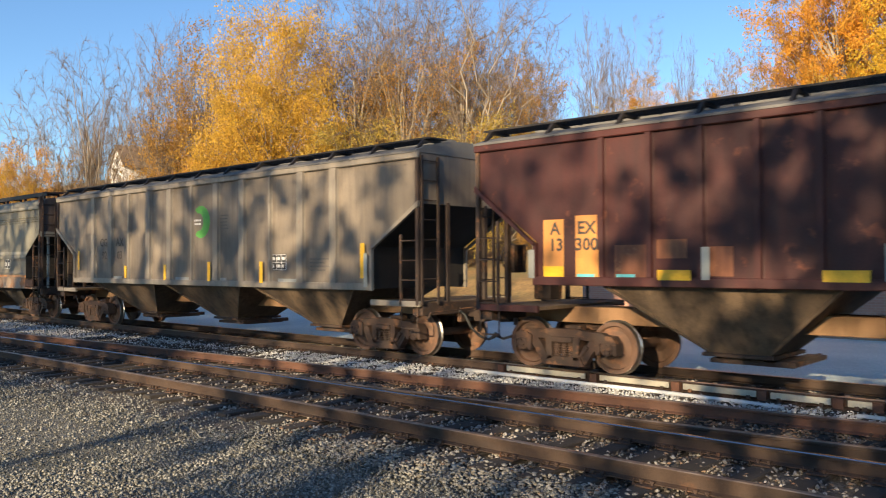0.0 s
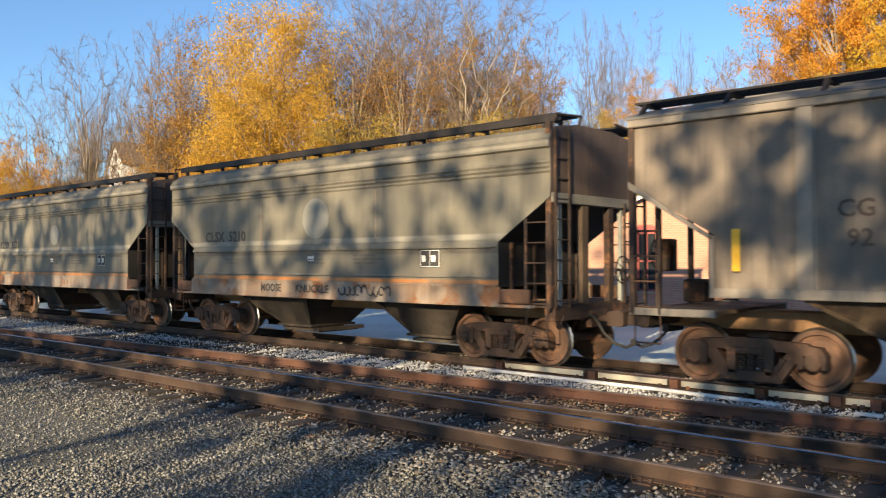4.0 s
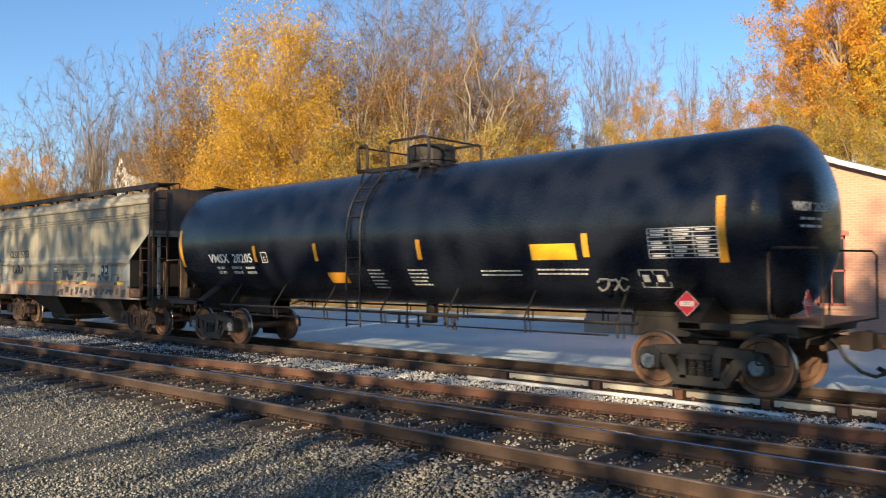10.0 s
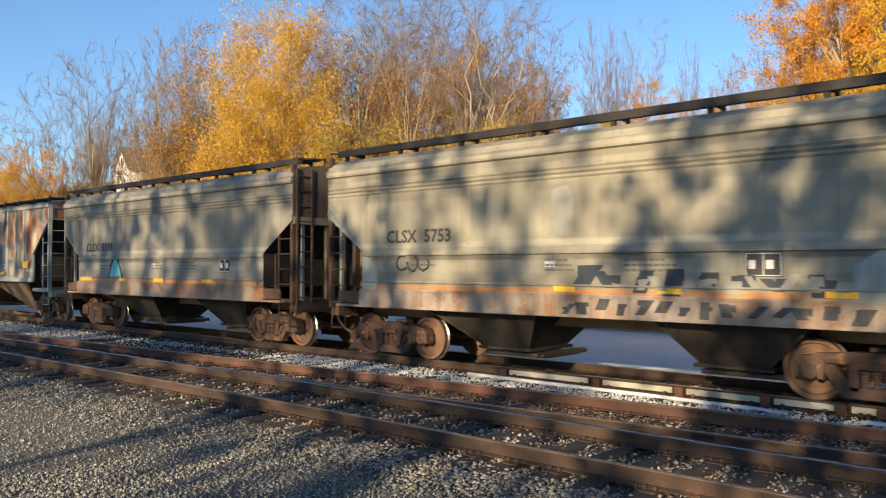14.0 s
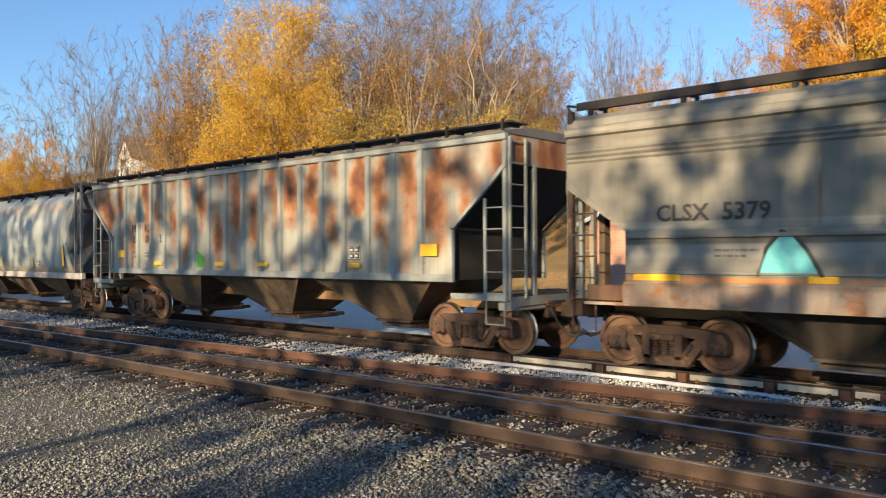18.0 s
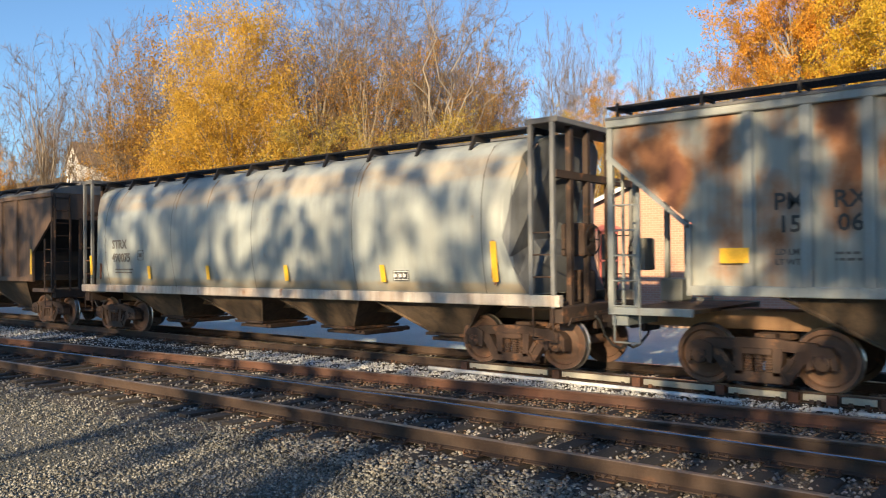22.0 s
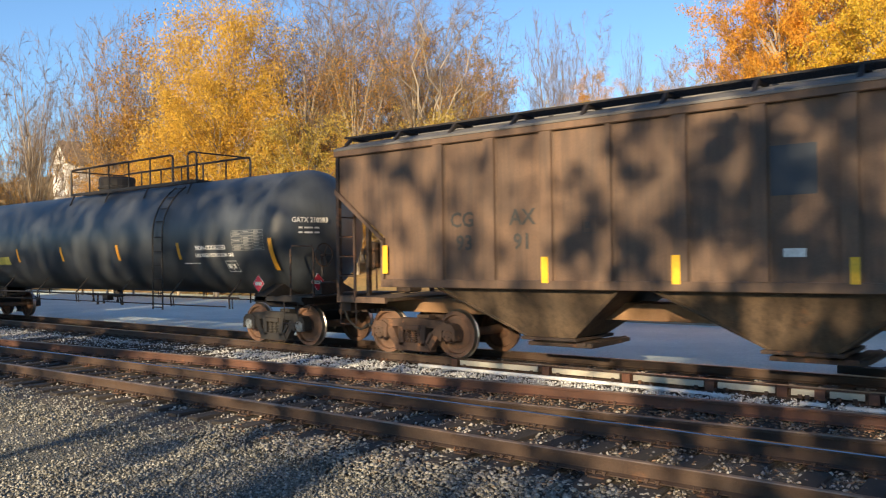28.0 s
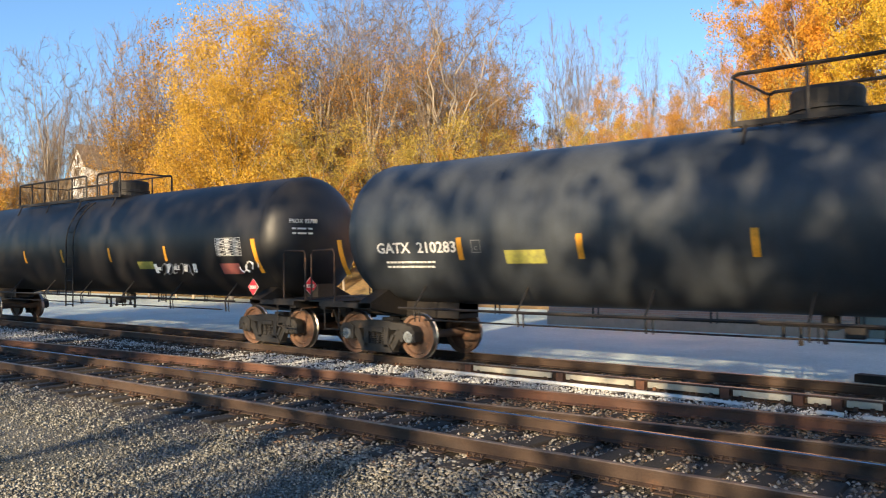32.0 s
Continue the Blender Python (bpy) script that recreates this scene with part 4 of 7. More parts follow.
def smooth_hopper(name, label, mid, length, paint, sill_paint, iron, centres, bays):
    """A short two-bay covered hopper with smooth sides pressed in long creases."""
    car = thing(name, label, "freight car", "freight cars of the train", at=pose(mid, RAIL_Y, 0))
    h, w, eave, inset, corner, knee, sill = length / 2, 1.53, 4.08, 1.15, 3.05, 2.28, 1.45
    pts = [(-h + inset, sill), (-h + inset, knee), (-h, corner), (-h, eave), (h, eave), (h, corner), (h - inset, knee), (h - inset, sill)]
    body = part("body", Build().prism_y(pts, -w, w), paint, car)
    shaded_ends(body, h - inset - 0.05, corner)
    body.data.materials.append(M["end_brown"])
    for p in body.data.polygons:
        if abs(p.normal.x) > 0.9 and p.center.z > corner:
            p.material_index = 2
    for s in (-1, 1):
        y0, y1 = sorted((s * w, s * (w + 0.055)))
        part("top_chord", Build().prism_x([(s * w, eave - 0.18), (s * (w + 0.06), eave - 0.15), (s * (w + 0.06), eave - 0.02), (s * (w - 0.02), eave + 0.02)], -h, h), paint, car)
        for z, d in ((3.66, 0.03), (3.58, 0.035), (3.50, 0.03)):
            part("side_crease", Build().prism_x([(s * w, z - 0.035), (s * (w + d), z), (s * w, z + 0.035)], -h + 0.02, h - 0.02), paint, car)
        part("belt_rail", Build().prism_x([(s * w, 2.16), (s * (w + 0.045), 2.18), (s * (w + 0.045), 2.22), (s * w, 2.30)], -h + inset, h - inset), paint, car)
        part("side_crease", Build().prism_x([(s * w, 1.60), (s * (w + 0.03), 1.62), (s * w, 1.66)], -h + inset, h - inset), paint, car)
        sb = Build().box(-h + inset - 0.05, h - inset + 0.05, y0, y1, 1.13, 1.46, 0.01)
        sb.box(-h + inset - 0.75, h - inset + 0.75, *sorted((s * (w - 0.1), s * (w + 0.08))), 1.09, 1.14)
        sb.box(-h + inset, h - inset, *sorted((s * w, s * (w + 0.08))), 1.44, 1.48)
        part("side_sill", sb, sill_paint, car)
        for t in (-1, 1):
            part("sill_extension", Build().box(*sorted((t * (h - inset + 0.055), t * (h - inset + 0.72))), y0, y1, 1.16, 1.42, 0.015), M["rust_sill"], car, "rusty brown sill end")
            g = Build().prism_y([(t * (h - inset), 1.47), (t * (h - inset - 0.45), 1.47), (t * (h - inset - 0.45), 1.95), (t * (h - inset), 2.24)], *sorted((s * w, s * (w + 0.012))))
            g.prism_y([(t * (h - inset - 0.05), 2.30), (t * (h - inset), knee), (t * h, corner), (t * h, corner + 0.16)], *sorted((s * w, s * (w + 0.014))))
            part("gusset_plate", g, PAINT["pale_rib"] if paint is PAINT["sand_grey"] else paint, car)
    arch = [(-w - 0.02, eave - 0.02), (-w + 0.03, eave + 0.12), (-1.25, eave + 0.24), (-0.6, eave + 0.33), (0.6, eave + 0.33), (1.25, eave + 0.24), (w - 0.03, eave + 0.12), (w + 0.02, eave - 0.02)]
    roof = part("roof", Build().prism_x(arch, -h, h), paint, car)
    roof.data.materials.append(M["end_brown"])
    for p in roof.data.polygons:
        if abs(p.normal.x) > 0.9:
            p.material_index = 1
    for k in range(4):
        x0 = -h + 0.7 + k * (length - 1.4) / 4
        part("roof_hatch", Build().prism_x([(-0.3, eave + 0.3), (-0.3, eave + 0.4), (0.0, eave + 0.46), (0.3, eave + 0.4), (0.3, eave + 0.3)], x0 + 0.08, x0 + (length - 1.4) / 4 - 0.08), M["roof"], car)
    for s in (-1, 1):
        running_board(car, -h + 0.05, h + 0.05, *sorted((s * 0.72, s * 1.28)), eave + 0.46, M["black_iron"])
        part("board_edge", Build().box(-h + 0.05, h + 0.05, *sorted((s * 1.27, s * 1.30)), eave + 0.33, eave + 0.47), M["black_iron"], car)
        bm = Build().box(-0.03, 0.03, *sorted((s * 0.72, s * 1.28)), eave + 0.37, eave + 0.42)
        bm.box(-0.04, 0.04, *sorted((s * 1.20, s * 1.27)), eave + 0.2, eave + 0.42).box(-0.03, 0.03, *sorted((s * 0.72, s * 0.78)), eave + 0.28, eave + 0.42)
        me = bm.mesh("roof_bracket", M["black_iron"])
        fix_normals(me)
        for k in range(8):
            part("roof_bracket", me, None, car).location = (-h + 0.3 + (length - 0.6) * k / 7, 0, 0)
    for s in (-1, 1):
        for x in (-h * 0.34, h * 0.30):
            part("weld_seam", Build().box(x - 0.012, x + 0.012, *sorted((s * w, s * (w + 0.005))), 2.32, 3.44), sill_paint, car)
    for t in (-1, 1):
        xe = t * (h - 0.06)
        part("end_sill", Build().box(*sorted((t * (h - 0.22), t * h)), -1.40, 1.40, 0.86, 1.12, 0.01), iron, car)
        part("end_platform", Build().box(*sorted((t * (h - inset), t * (h - 0.02))), -1.44, 1.44, 1.10, 1.15), iron, car)
        part("end_beam", Build().box(*sorted((t * (h - 0.12), t * (h + 0.03))), -1.50, 1.50, corner - 0.10, corner + 0.08, 0.01), PAINT["slate_grey"], car)
        for y in (-1.47, 1.47):
            part("corner_post", Build().box(xe - 0.05, xe + 0.05, y - 0.045, y + 0.045, 1.10, eave + 0.30, 0.008), iron, car)
            rungs(car, *sorted((t * (h - 0.55), t * (h - 0.06))), y * 1.03, 1.05, corner - 0.25, 0.36, iron)
        part("end_post", Build().box(xe - 0.06, xe + 0.06, -0.50, -0.30, 1.12, eave + 0.1, 0.01), M["under"], car)
        for y in (-1.2, 0.95):
            part("end_bar", Build().box(xe - 0.03, xe + 0.05, y - 0.03, y + 0.03, 1.12, eave + 0.05, 0.006), PAINT["pale_rib"], car)
        part("end_post", Build().box(xe - 0.06, xe + 0.06, 0.45, 0.6, 1.12, corner, 0.01), iron, car)
        end_rungs(car, t * (h + 0.03), -1.42, -0.98, 1.10, eave + 0.2, 0.36, iron)
        end_rungs(car, t * (h + 0.03), 0.98, 1.42, 1.10, corner, 0.36, iron)
        gr = Build().tube([(t * (h - 0.1), -1.42, eave + 0.1), (t * (h + 0.05), -1.42, eave + 0.42), (t * (h + 0.05), -0.6, eave + 0.48), (t * (h - 0.1), -0.5, eave + 0.2)], 0.025, 6)
        part("grab_rail", gr, iron, car)
        gr = Build().tube([(t * (h - 0.1), 1.42, eave + 0.1), (t * (h + 0.05), 1.42, eave + 0.42), (t * (h + 0.05), 0.6, eave + 0.48)], 0.025, 6)
        part("grab_rail", gr, iron, car)
        step = Build()
        for xs in (t * (h - 0.55), t * (h - 0.1)):
            step.tube([(xs, -1.5, 1.1), (xs, -1.5, 0.60)], 0.014, 5)
        step.tube([(t * (h - 0.55), -1.5, 0.60), (t * (h - 0.1), -1.5, 0.60)], 0.016, 5)
        part("sill_step", step, iron, car)
        for k in range(4):
            y = -1.2 + k * 0.75
            part("bulkhead_rib", Build().box(*sorted((t * (h - inset), t * (h - inset + 0.05))), y, y + 0.06, 1.15, knee), iron, car)
    brake_wheel(car, h + 0.12, 0.75, 1.75, M["black_iron"])
    part("centre_sill", Build().box(-h + 0.1, h - 0.1, -0.33, 0.33, 0.82, 1.12, 0.01), M["sill_sunlit"], car)
    for x, top_len, lean in bays:
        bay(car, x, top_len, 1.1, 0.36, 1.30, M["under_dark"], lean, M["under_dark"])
    for x in centres:
        truck(car, x)
    end_gear(car, h)
    return car


M["post_grey"] = weathered("weathered_grey_post", (0.24, 0.25, 0.25), (0.12, 0.11, 0.10), (0.2, 0.1, 0.05), 0.5, 0.6, 0.5, 0.7)
M["roof"] = weathered("dark_dusty_roof", (0.16, 0.155, 0.15), (0.085, 0.08, 0.075), (0.16, 0.09, 0.06), 0.5, 0.66, 0.2, 0.75)


def barrel_hopper(name, label, mid, length, paint, iron, centres, bays):
    """A round-sided covered hopper whose ends stand inside open frames."""
    car = thing(name, label, "freight car", "freight cars of the train", at=pose(mid, RAIL_Y, 0))
    h = length / 2
    half = [(1.42, 1.33), (1.49, 1.6), (1.55, 1.95), (1.585, 2.35), (1.59, 2.75), (1.56, 3.15), (1.48, 3.5), (1.35, 3.8), (1.15, 4.03), (0.85, 4.17), (0.45, 4.24)]
    ring = [(-y, z) for y, z in half] + [(y, z) for y, z in reversed(half)]

    def end_x(z):
        return h - 0.78 * max(0.0, math.sin(math.pi * (z - 0.9) / 3.5)) ** 0.8

    xs = [-1.0, -0.95, -0.85, -0.6, -0.3, 0, 0.3, 0.6, 0.85, 0.95, 1.0]
    part("body", Build().quad_strip([[(t * end_x(z), y, z) for y, z in ring] for t in xs]), paint, car, smooth=False)
    body = car.children[-1]
    for p in body.data.polygons:
        if len(p.vertices) == 4:
            p.use_smooth = True
    for t in (-1, 1):
        cap = Build().quad_strip([[(t * (end_x(z) + 0.006), y * k, 2.7 + (z - 2.7) * k) for y, z in ring] for k in (0.985, 0.5)])
        part("end_sheet", cap, M["tank_end"], car)
    for s in (-1, 1):
        part("side_sill", Build().box(-h - 0.35, h + 0.35, *sorted((s * 1.38, s * 1.50)), 1.14, 1.34, 0.012), M["steel_white"], car)
        running_board(car, -h - 0.3, h + 0.3, *sorted((s * 0.55, s * 1.05)), 4.34, M["black_iron"])
        bm = Build().prism_x([(s * 0.55, 4.29), (s * 1.06, 4.31), (s * 1.08, 4.26), (s * 1.20, 4.02), (s * 1.14, 4.02), (s * 1.0, 4.20), (s * 0.55, 4.20)], -0.025, 0.025)
        me = bm.mesh("roof_bracket", M["black_iron"])
        fix_normals(me)
        for k in range(12):
            part("roof_bracket", me, None, car).location = (-h + 0.4 + (length - 0.8) * k / 11, 0, 0)
    for k in range(5):
        x0 = -h + 0.6 + k * (length - 1.2) / 5
        part("roof_hatch", Build().box(x0 + 0.1, x0 + (length - 1.2) / 5 - 0.1, -0.34, 0.34, 4.2, 4.33, 0.03), M["roof"], car)
    for k in range(5):
        x = -h + 1.2 + k * (length - 2.4) / 4
        seam = Build()
        for y, z in ((0, 0),):
            seam.quad_strip([[(x + d, y * 1.003, 2.7 + (z - 2.7) * 1.003) for y, z in half] for d in (-0.006, 0.006)], closed=False, caps=False)
        seam.v = [(a, -b, c) for a, b, c in seam.v]
        part("weld_seam", seam, iron, car)
    for t in (-1, 1):
        xe = t * (h + 0.22)
        part("end_sill", Build().box(*sorted((t * (h + 0.1), t * (h + 0.36))), -1.40, 1.40, 0.86, 1.14, 0.01), iron, car)
        part("end_platform", Build().box(*sorted((t * (h - 0.8), t * (h + 0.34))), -1.40, 1.40, 1.10, 1.15), iron, car)
        for y, x in ((-1.46, xe), (1.46, xe), (-1.46, t * (h - 0.22)), (1.46, t * (h - 0.22))):
            part("corner_post", Build().box(x - 0.036, x + 0.036, y - 0.036, y + 0.036, 1.12, 4.30, 0.008), M["post_grey"], car)
        for y in (-0.9, -0.3, 0.5):
            part("end_post", Build().box(xe - 0.05, xe + 0.05, y - 0.05, y + 0.05, 1.14, 4.34, 0.008), iron, car)
        for y in (-1.46, 1.46):
            rungs(car, *sorted((t * (h - 0.22), xe)), y, 1.15, 2.75, 0.38, iron, posts=False)
        part("end_canopy", Build().box(*sorted((t * (h - 0.3), t * (h + 0.34))), -1.50, 1.50, 4.28, 4.38, 0.01), M["roof"], car)
        part("end_beam", Build().box(xe - 0.06, xe + 0.06, -1.42, 1.42, 3.35, 3.48), iron, car)
        step = Build()
        for xs2 in (t * (h - 0.2), t * (h + 0.2)):
            step.tube([(xs2, -1.46, 1.14), (xs2, -1.46, 0.58)], 0.014, 5)
        step.tube([(t * (h - 0.2), -1.46, 0.58), (t * (h + 0.2), -1.46, 0.58)], 0.016, 5)
        part("sill_step", step, iron, car)
        for y in (-1.38, 1.38):
            part("gusset_plate", Build().prism_y([(t * (h - 0.9), 1.15), (t * (h - 0.2), 1.15), (t * (h - 0.78), 1.9)], y - 0.02, y + 0.02), PAINT["pale_grey"], car)
    brake_wheel(car, h + 0.34, -0.3, 2.3, M["black_iron"])
    part("brake_gear", Build().box(h - 0.2, h + 0.28, -0.5, -0.1, 2.0, 2.6, 0.03), iron, car)
    part("air_reservoir", Build().box(h - 0.5, h - 0.1, 0.1, 0.6, 1.15, 1.75, 0.05), iron, car)
    part("centre_sill", Build().box(-h - 0.2, h + 0.2, -0.33, 0.33, 0.82, 1.12, 0.01), M["sill_sunlit"], car)
    for x, top_len, lean in bays:
        bay(car, x, top_len, 0.9, 0.48, 1.33, M["under"], lean)
    for x in centres:
        truck(car, x)
    end_gear(car, h + 0.36)
    return car


M["tank_end"] = weathered("dark_grey_end_sheet", (0.16, 0.17, 0.18), (0.07, 0.07, 0.07), (0.15, 0.09, 0.06), 0.5, 0.66, 0.6, 0.7)


def shell_patch(car, x0, x1, z0, z1, R, zc, material, name="reflector", lift=0.006, lean=0.0, label=""):
    """A thin patch that follows the tank's round side."""
    b = Build()
    n = max(2, int((z1 - z0) / 0.05))
    rows = []
    for k in range(n + 1):
        z = z0 + (z1 - z0) * k / n
        a = math.asin(max(-1, min(1, (z - zc) / R)))
        y, zz = -(R + lift) * math.cos(a), zc + (R + lift) * math.sin(a)
        d = lean * k / n
        rows.append([(x0 + d, y, zz), (x1 + d, y, zz)])
    b.quad_strip(rows, closed=False, caps=False)
    return part(name, b, material, car, label)


def shell_text(car, text, x, z, size, R, zc, material, squeeze=1.0):
    a = math.asin((z - zc) / R)
    at = pose(x, -(R + 0.010) * math.cos(a), zc + (R + 0.010) * math.sin(a), 90 - math.degrees(a))
    return letters(text, size, material, car, at, squeeze=squeeze, bold=0.005 * min(1, size / 0.3))


def shell_print(car, x, z, w, lines, R, zc, material, height=0.05, gap=0.09):
    b = Build()
    r = random.Random(int(abs(x) * 17) + lines)
    for k in range(lines):
        zz = z - k * gap
        x0 = x - w / 2
        stop = x - w / 2 + w * r.uniform(0.7, 1.0)
        while x0 < stop - 0.03:
            d = r.uniform(0.03, 0.12)
            q = []
            for e in (-height * 0.4, height * 0.4):
                a = math.asin((zz + e - zc) / R)
                y, zp = -(R + 0.007) * math.cos(a), zc + (R + 0.007) * math.sin(a)
                q.append([(x0, y, zp), (min(x0 + d, stop), y, zp)])
            b.quad_strip(q, closed=False, caps=False)
            x0 += d + 0.022
    return part("small_print", b, material, car)


def shell_box(car, x, z, w, h, R, zc, material):
    """A thin painted rectangle on the round side."""
    b = Build()
    for x0, x1, z0, z1 in ((x - w / 2, x + w / 2, z + h / 2 - 0.02, z + h / 2), (x - w / 2, x + w / 2, z - h / 2, z - h / 2 + 0.02), (x - w / 2, x - w / 2 + 0.02, z - h / 2, z + h / 2), (x + w / 2 - 0.02, x + w / 2, z - h / 2, z + h / 2)):
        q = []
        for zz in (z0, z1):
            a = math.asin((zz - zc) / R)
            y, zp = -(R + 0.007) * math.cos(a), zc + (R + 0.007) * math.sin(a)
            q.append([(x0, y, zp), (x1, y, zp)])
        b.quad_strip(q, closed=False, caps=False)
    return part("plate_mark", b, material, car)


def shell_table(car, x, z, w, h, R, zc, material, rows=6, cols=3):
    b = Build()

    def bar(x0, x1, z0, z1):
        q = []
        for e in (z0, z1):
            a = math.asin((e - zc) / R)
            q.append([(x0, -(R + 0.007) * math.cos(a), zc + (R + 0.007) * math.sin(a)), (x1, -(R + 0.007) * math.cos(a), zc + (R + 0.007) * math.sin(a))])
        b.quad_strip(q, closed=False, caps=False)

    r = random.Random(int(abs(x) * 13))
    for k in range(rows + 1):
        zz = z - h / 2 + h * k / rows
        bar(x - w / 2, x + w / 2, zz - 0.006, zz + 0.006)
    for k in range(cols + 1):
        xx = x - w / 2 + w * k / cols
        for j in range(rows):
            z0 = z - h / 2 + h * j / rows
            bar(xx - 0.006, xx + 0.006, z0, z0 + h / rows)
            if k < cols and r.random() < 0.8:
                bar(xx + 0.05, xx + w / cols * r.uniform(0.5, 0.85), z0 + h / rows * 0.3, z0 + h / rows * 0.72)
    return part("data_panel", b, material, car)


def head_text(car, text, half, R, zc, z, head=0.78, y=-0.72, size=0.19):
    """Writing on the dished head at the front end, with two unreadable lines under it."""
    for k, dz in enumerate((0, -0.17, -0.28)):
        zz = z + dz
        q = math.sqrt(max(0.0, 1 - (y * y + (zz - zc) ** 2) / R ** 2))
        n = Vector((q / head, y / R ** 2, (zz - zc) / R ** 2)).normalized()
        p = Vector((half - head + head * q, y, zz)) + n * 0.014
        turn = math.degrees(math.atan2(n.y, n.x)) + 90
        m = pose(p.x, p.y, p.z, 90, 0, turn)
        if k == 0:
            letters(text, size, M["white"], car, m, squeeze=0.95, bold=0.003)
        else:
            part("small_print", Build().box(-0.30, -0.2, -0.02, 0.02, 0, 0.004).box(-0.16, 0.06, -0.02, 0.02, 0, 0.004).box(0.10, 0.22, -0.02, 0.02, 0, 0.004), M["white"], car).matrix_basis = m


def placard(car, x, y, z, number, face=0.0):
    """A red hazard diamond; face turns it, 0 looks to the near side."""
    d = 0.19
    m = pose(x, y, z, 0, 0, face)
    b = Build().prism_y([(0, -d - 0.009), (d + 0.009, 0), (0, d + 0.009), (-d - 0.009, 0)], -0.006, 0.0)
    p = part("placard", b, M["white"], car, "red and white hazard diamond")
    p.matrix_basis = m
    part("placard_face", Build().prism_y([(0, -d), (d, 0), (0, d), (-d, 0)], -0.010, -0.006), M["red"], p)
    part("placard_band", Build().box(-0.11, 0.11, -0.0125, -0.010, -0.04, 0.04), M["white"], p)
    letters(number, 0.095, M["black"], p, pose(0, -0.015, 0, 90))
    return p


def tank_car(name, label, mid, shell_half, R, zc, paint, centres, ladder_x, deck, manway, sill_half, rail_height=0.75, dark=True, blue=True, number="1075", brake_end=-1):
    """A tank car: shell with dished heads, top platform with rails, side ladder, stub sills."""
    car = thing(name, label, "tank car", "tank cars of the train", at=pose(mid, RAIL_Y, 0))
    head = 0.78
    b = Build()
    n = 56
    prof = []
    for k in range(9):
        a = math.pi / 2 * (1 - k / 8)
        prof.append((-(shell_half - head) - head * math.sin(a), R * math.cos(a) if k else 0.02))
    prof += [(-(shell_half - head) / 2, R), (0, R)]
    prof += [(-x, r) for x, r in reversed(prof[:-1])]
    b.quad_strip([[(x, r * math.cos(2 * math.pi * k / n), zc + r * math.sin(2 * math.pi * k / n)) for k in range(n)] for x, r in prof])
    part("shell", b, paint, car, smooth=True)
    seam = lambda x: Build().quad_strip([[(x + d, (R + 0.003) * math.cos(2 * math.pi * k / n), zc + (R + 0.003) * math.sin(2 * math.pi * k / n)) for k in range(n)] for d in (-0.012, 0.012)], caps=False)
    count = 5
    for k in range(count + 1):
        part("weld_seam", seam(-(shell_half - head) + 2 * (shell_half - head) * k / count), paint, car)
    # platform and rails on top
    top = zc + R
    x0, x1 = deck
    dk = Build().box(x0, x1, -0.88, -0.84, top - 0.10, top - 0.02)
    deck_part = part("platform", dk, M["black_iron"], car)
    part("edge_bar", Build().box(x0, x1, 0.84, 0.88, top - 0.10, top - 0.02), M["black_iron"], deck_part)
    slat = Build().box(x0, x1, -0.006, 0.006, top - 0.06, top - 0.025).mesh("grating_bar", M["black_iron"])
    cross = Build().box(-0.01, 0.01, -0.84, 0.84, top - 0.055, top - 0.03).mesh("cross_bar", M["black_iron"])
    for y in np.linspace(-0.76, 0.76, 13):
        part("grating_bar", slat, None, deck_part).location = (0, float(y), 0)
    for k in range(int((x1 - x0) / 0.3) + 1):
        part("cross_bar", cross, None, deck_part).location = (x0 + 0.3 * k, 0, 0)
    for s in (-1, 1):
        for k in range(4):
            xx = x0 + 0.2 + (x1 - x0 - 0.4) * k / 3
            part("platform_bracket", Build().tube([(xx, s * 0.84, top - 0.02), (xx, s * 1.02, top - 0.42)], 0.025, 5), M["black_iron"], car)
        zt = top + rail_height
        loops = ((x0, ladder_x - 0.34), (ladder_x + 0.34, x1)) if s < 0 else ((x0, x1),)
        for a, c in loops:
            if c - a < 0.2:
                continue
            rl = Build()
            e = min(0.1, (c - a) / 3)
            rl.tube([(a, s * 0.86, top - 0.1), (a, s * 0.86, zt - e), (a + 0.3 * e, s * 0.86, zt - 0.3 * e), (a + e, s * 0.86, zt), (c - e, s * 0.86, zt), (c - 0.3 * e, s * 0.86, zt - 0.3 * e), (c, s * 0.86, zt - e), (c, s * 0.86, top - 0.1)], 0.032, 6)
            n2 = int((c - a) / 1.15)
            for k in range(1, n2 + 1):
                xx = a + (c - a) * k / (n2 + 1)
                rl.tube([(xx, s * 0.86, top - 0.1), (xx, s * 0.86, zt)], 0.026, 5)
            part("hand_rail", rl, M["black_iron"], car)
    for xx in (x0, x1):
        er = Build().tube([(xx, -0.86, top + rail_height - 0.03), (xx, 0.86, top + rail_height - 0.03)], 0.022, 6)
        part("end_rail", er, M["black_iron"], car)
    part("manway", Build().turn_z(manway, 0, [(0.52, top - 0.1), (0.52, top + 0.10), (0.56, top + 0.11), (0.56, top + 0.17), (0.52, top + 0.18), (0.54, top + 0.40), (0.50, top + 0.46), (0.1, top + 0.48)], 24), M["black_iron"], car)
    # side ladders follow the shell
    for s in (-1, 1):
        ld = Build()
        for dx in (-0.22, 0.22):
            pts = [(ladder_x + dx, s * (R + 0.06), 0.72), (ladder_x + dx, s * (R + 0.06), zc)]
            pts += [(ladder_x + dx, s * (R + 0.06) * math.cos(a), zc + (R + 0.06) * math.sin(a)) for a in np.linspace(0.15, 1.0, 6)]
            ld.tube(pts, 0.022, 5)
        ladder = part("ladder", ld, M["black_iron"], car)
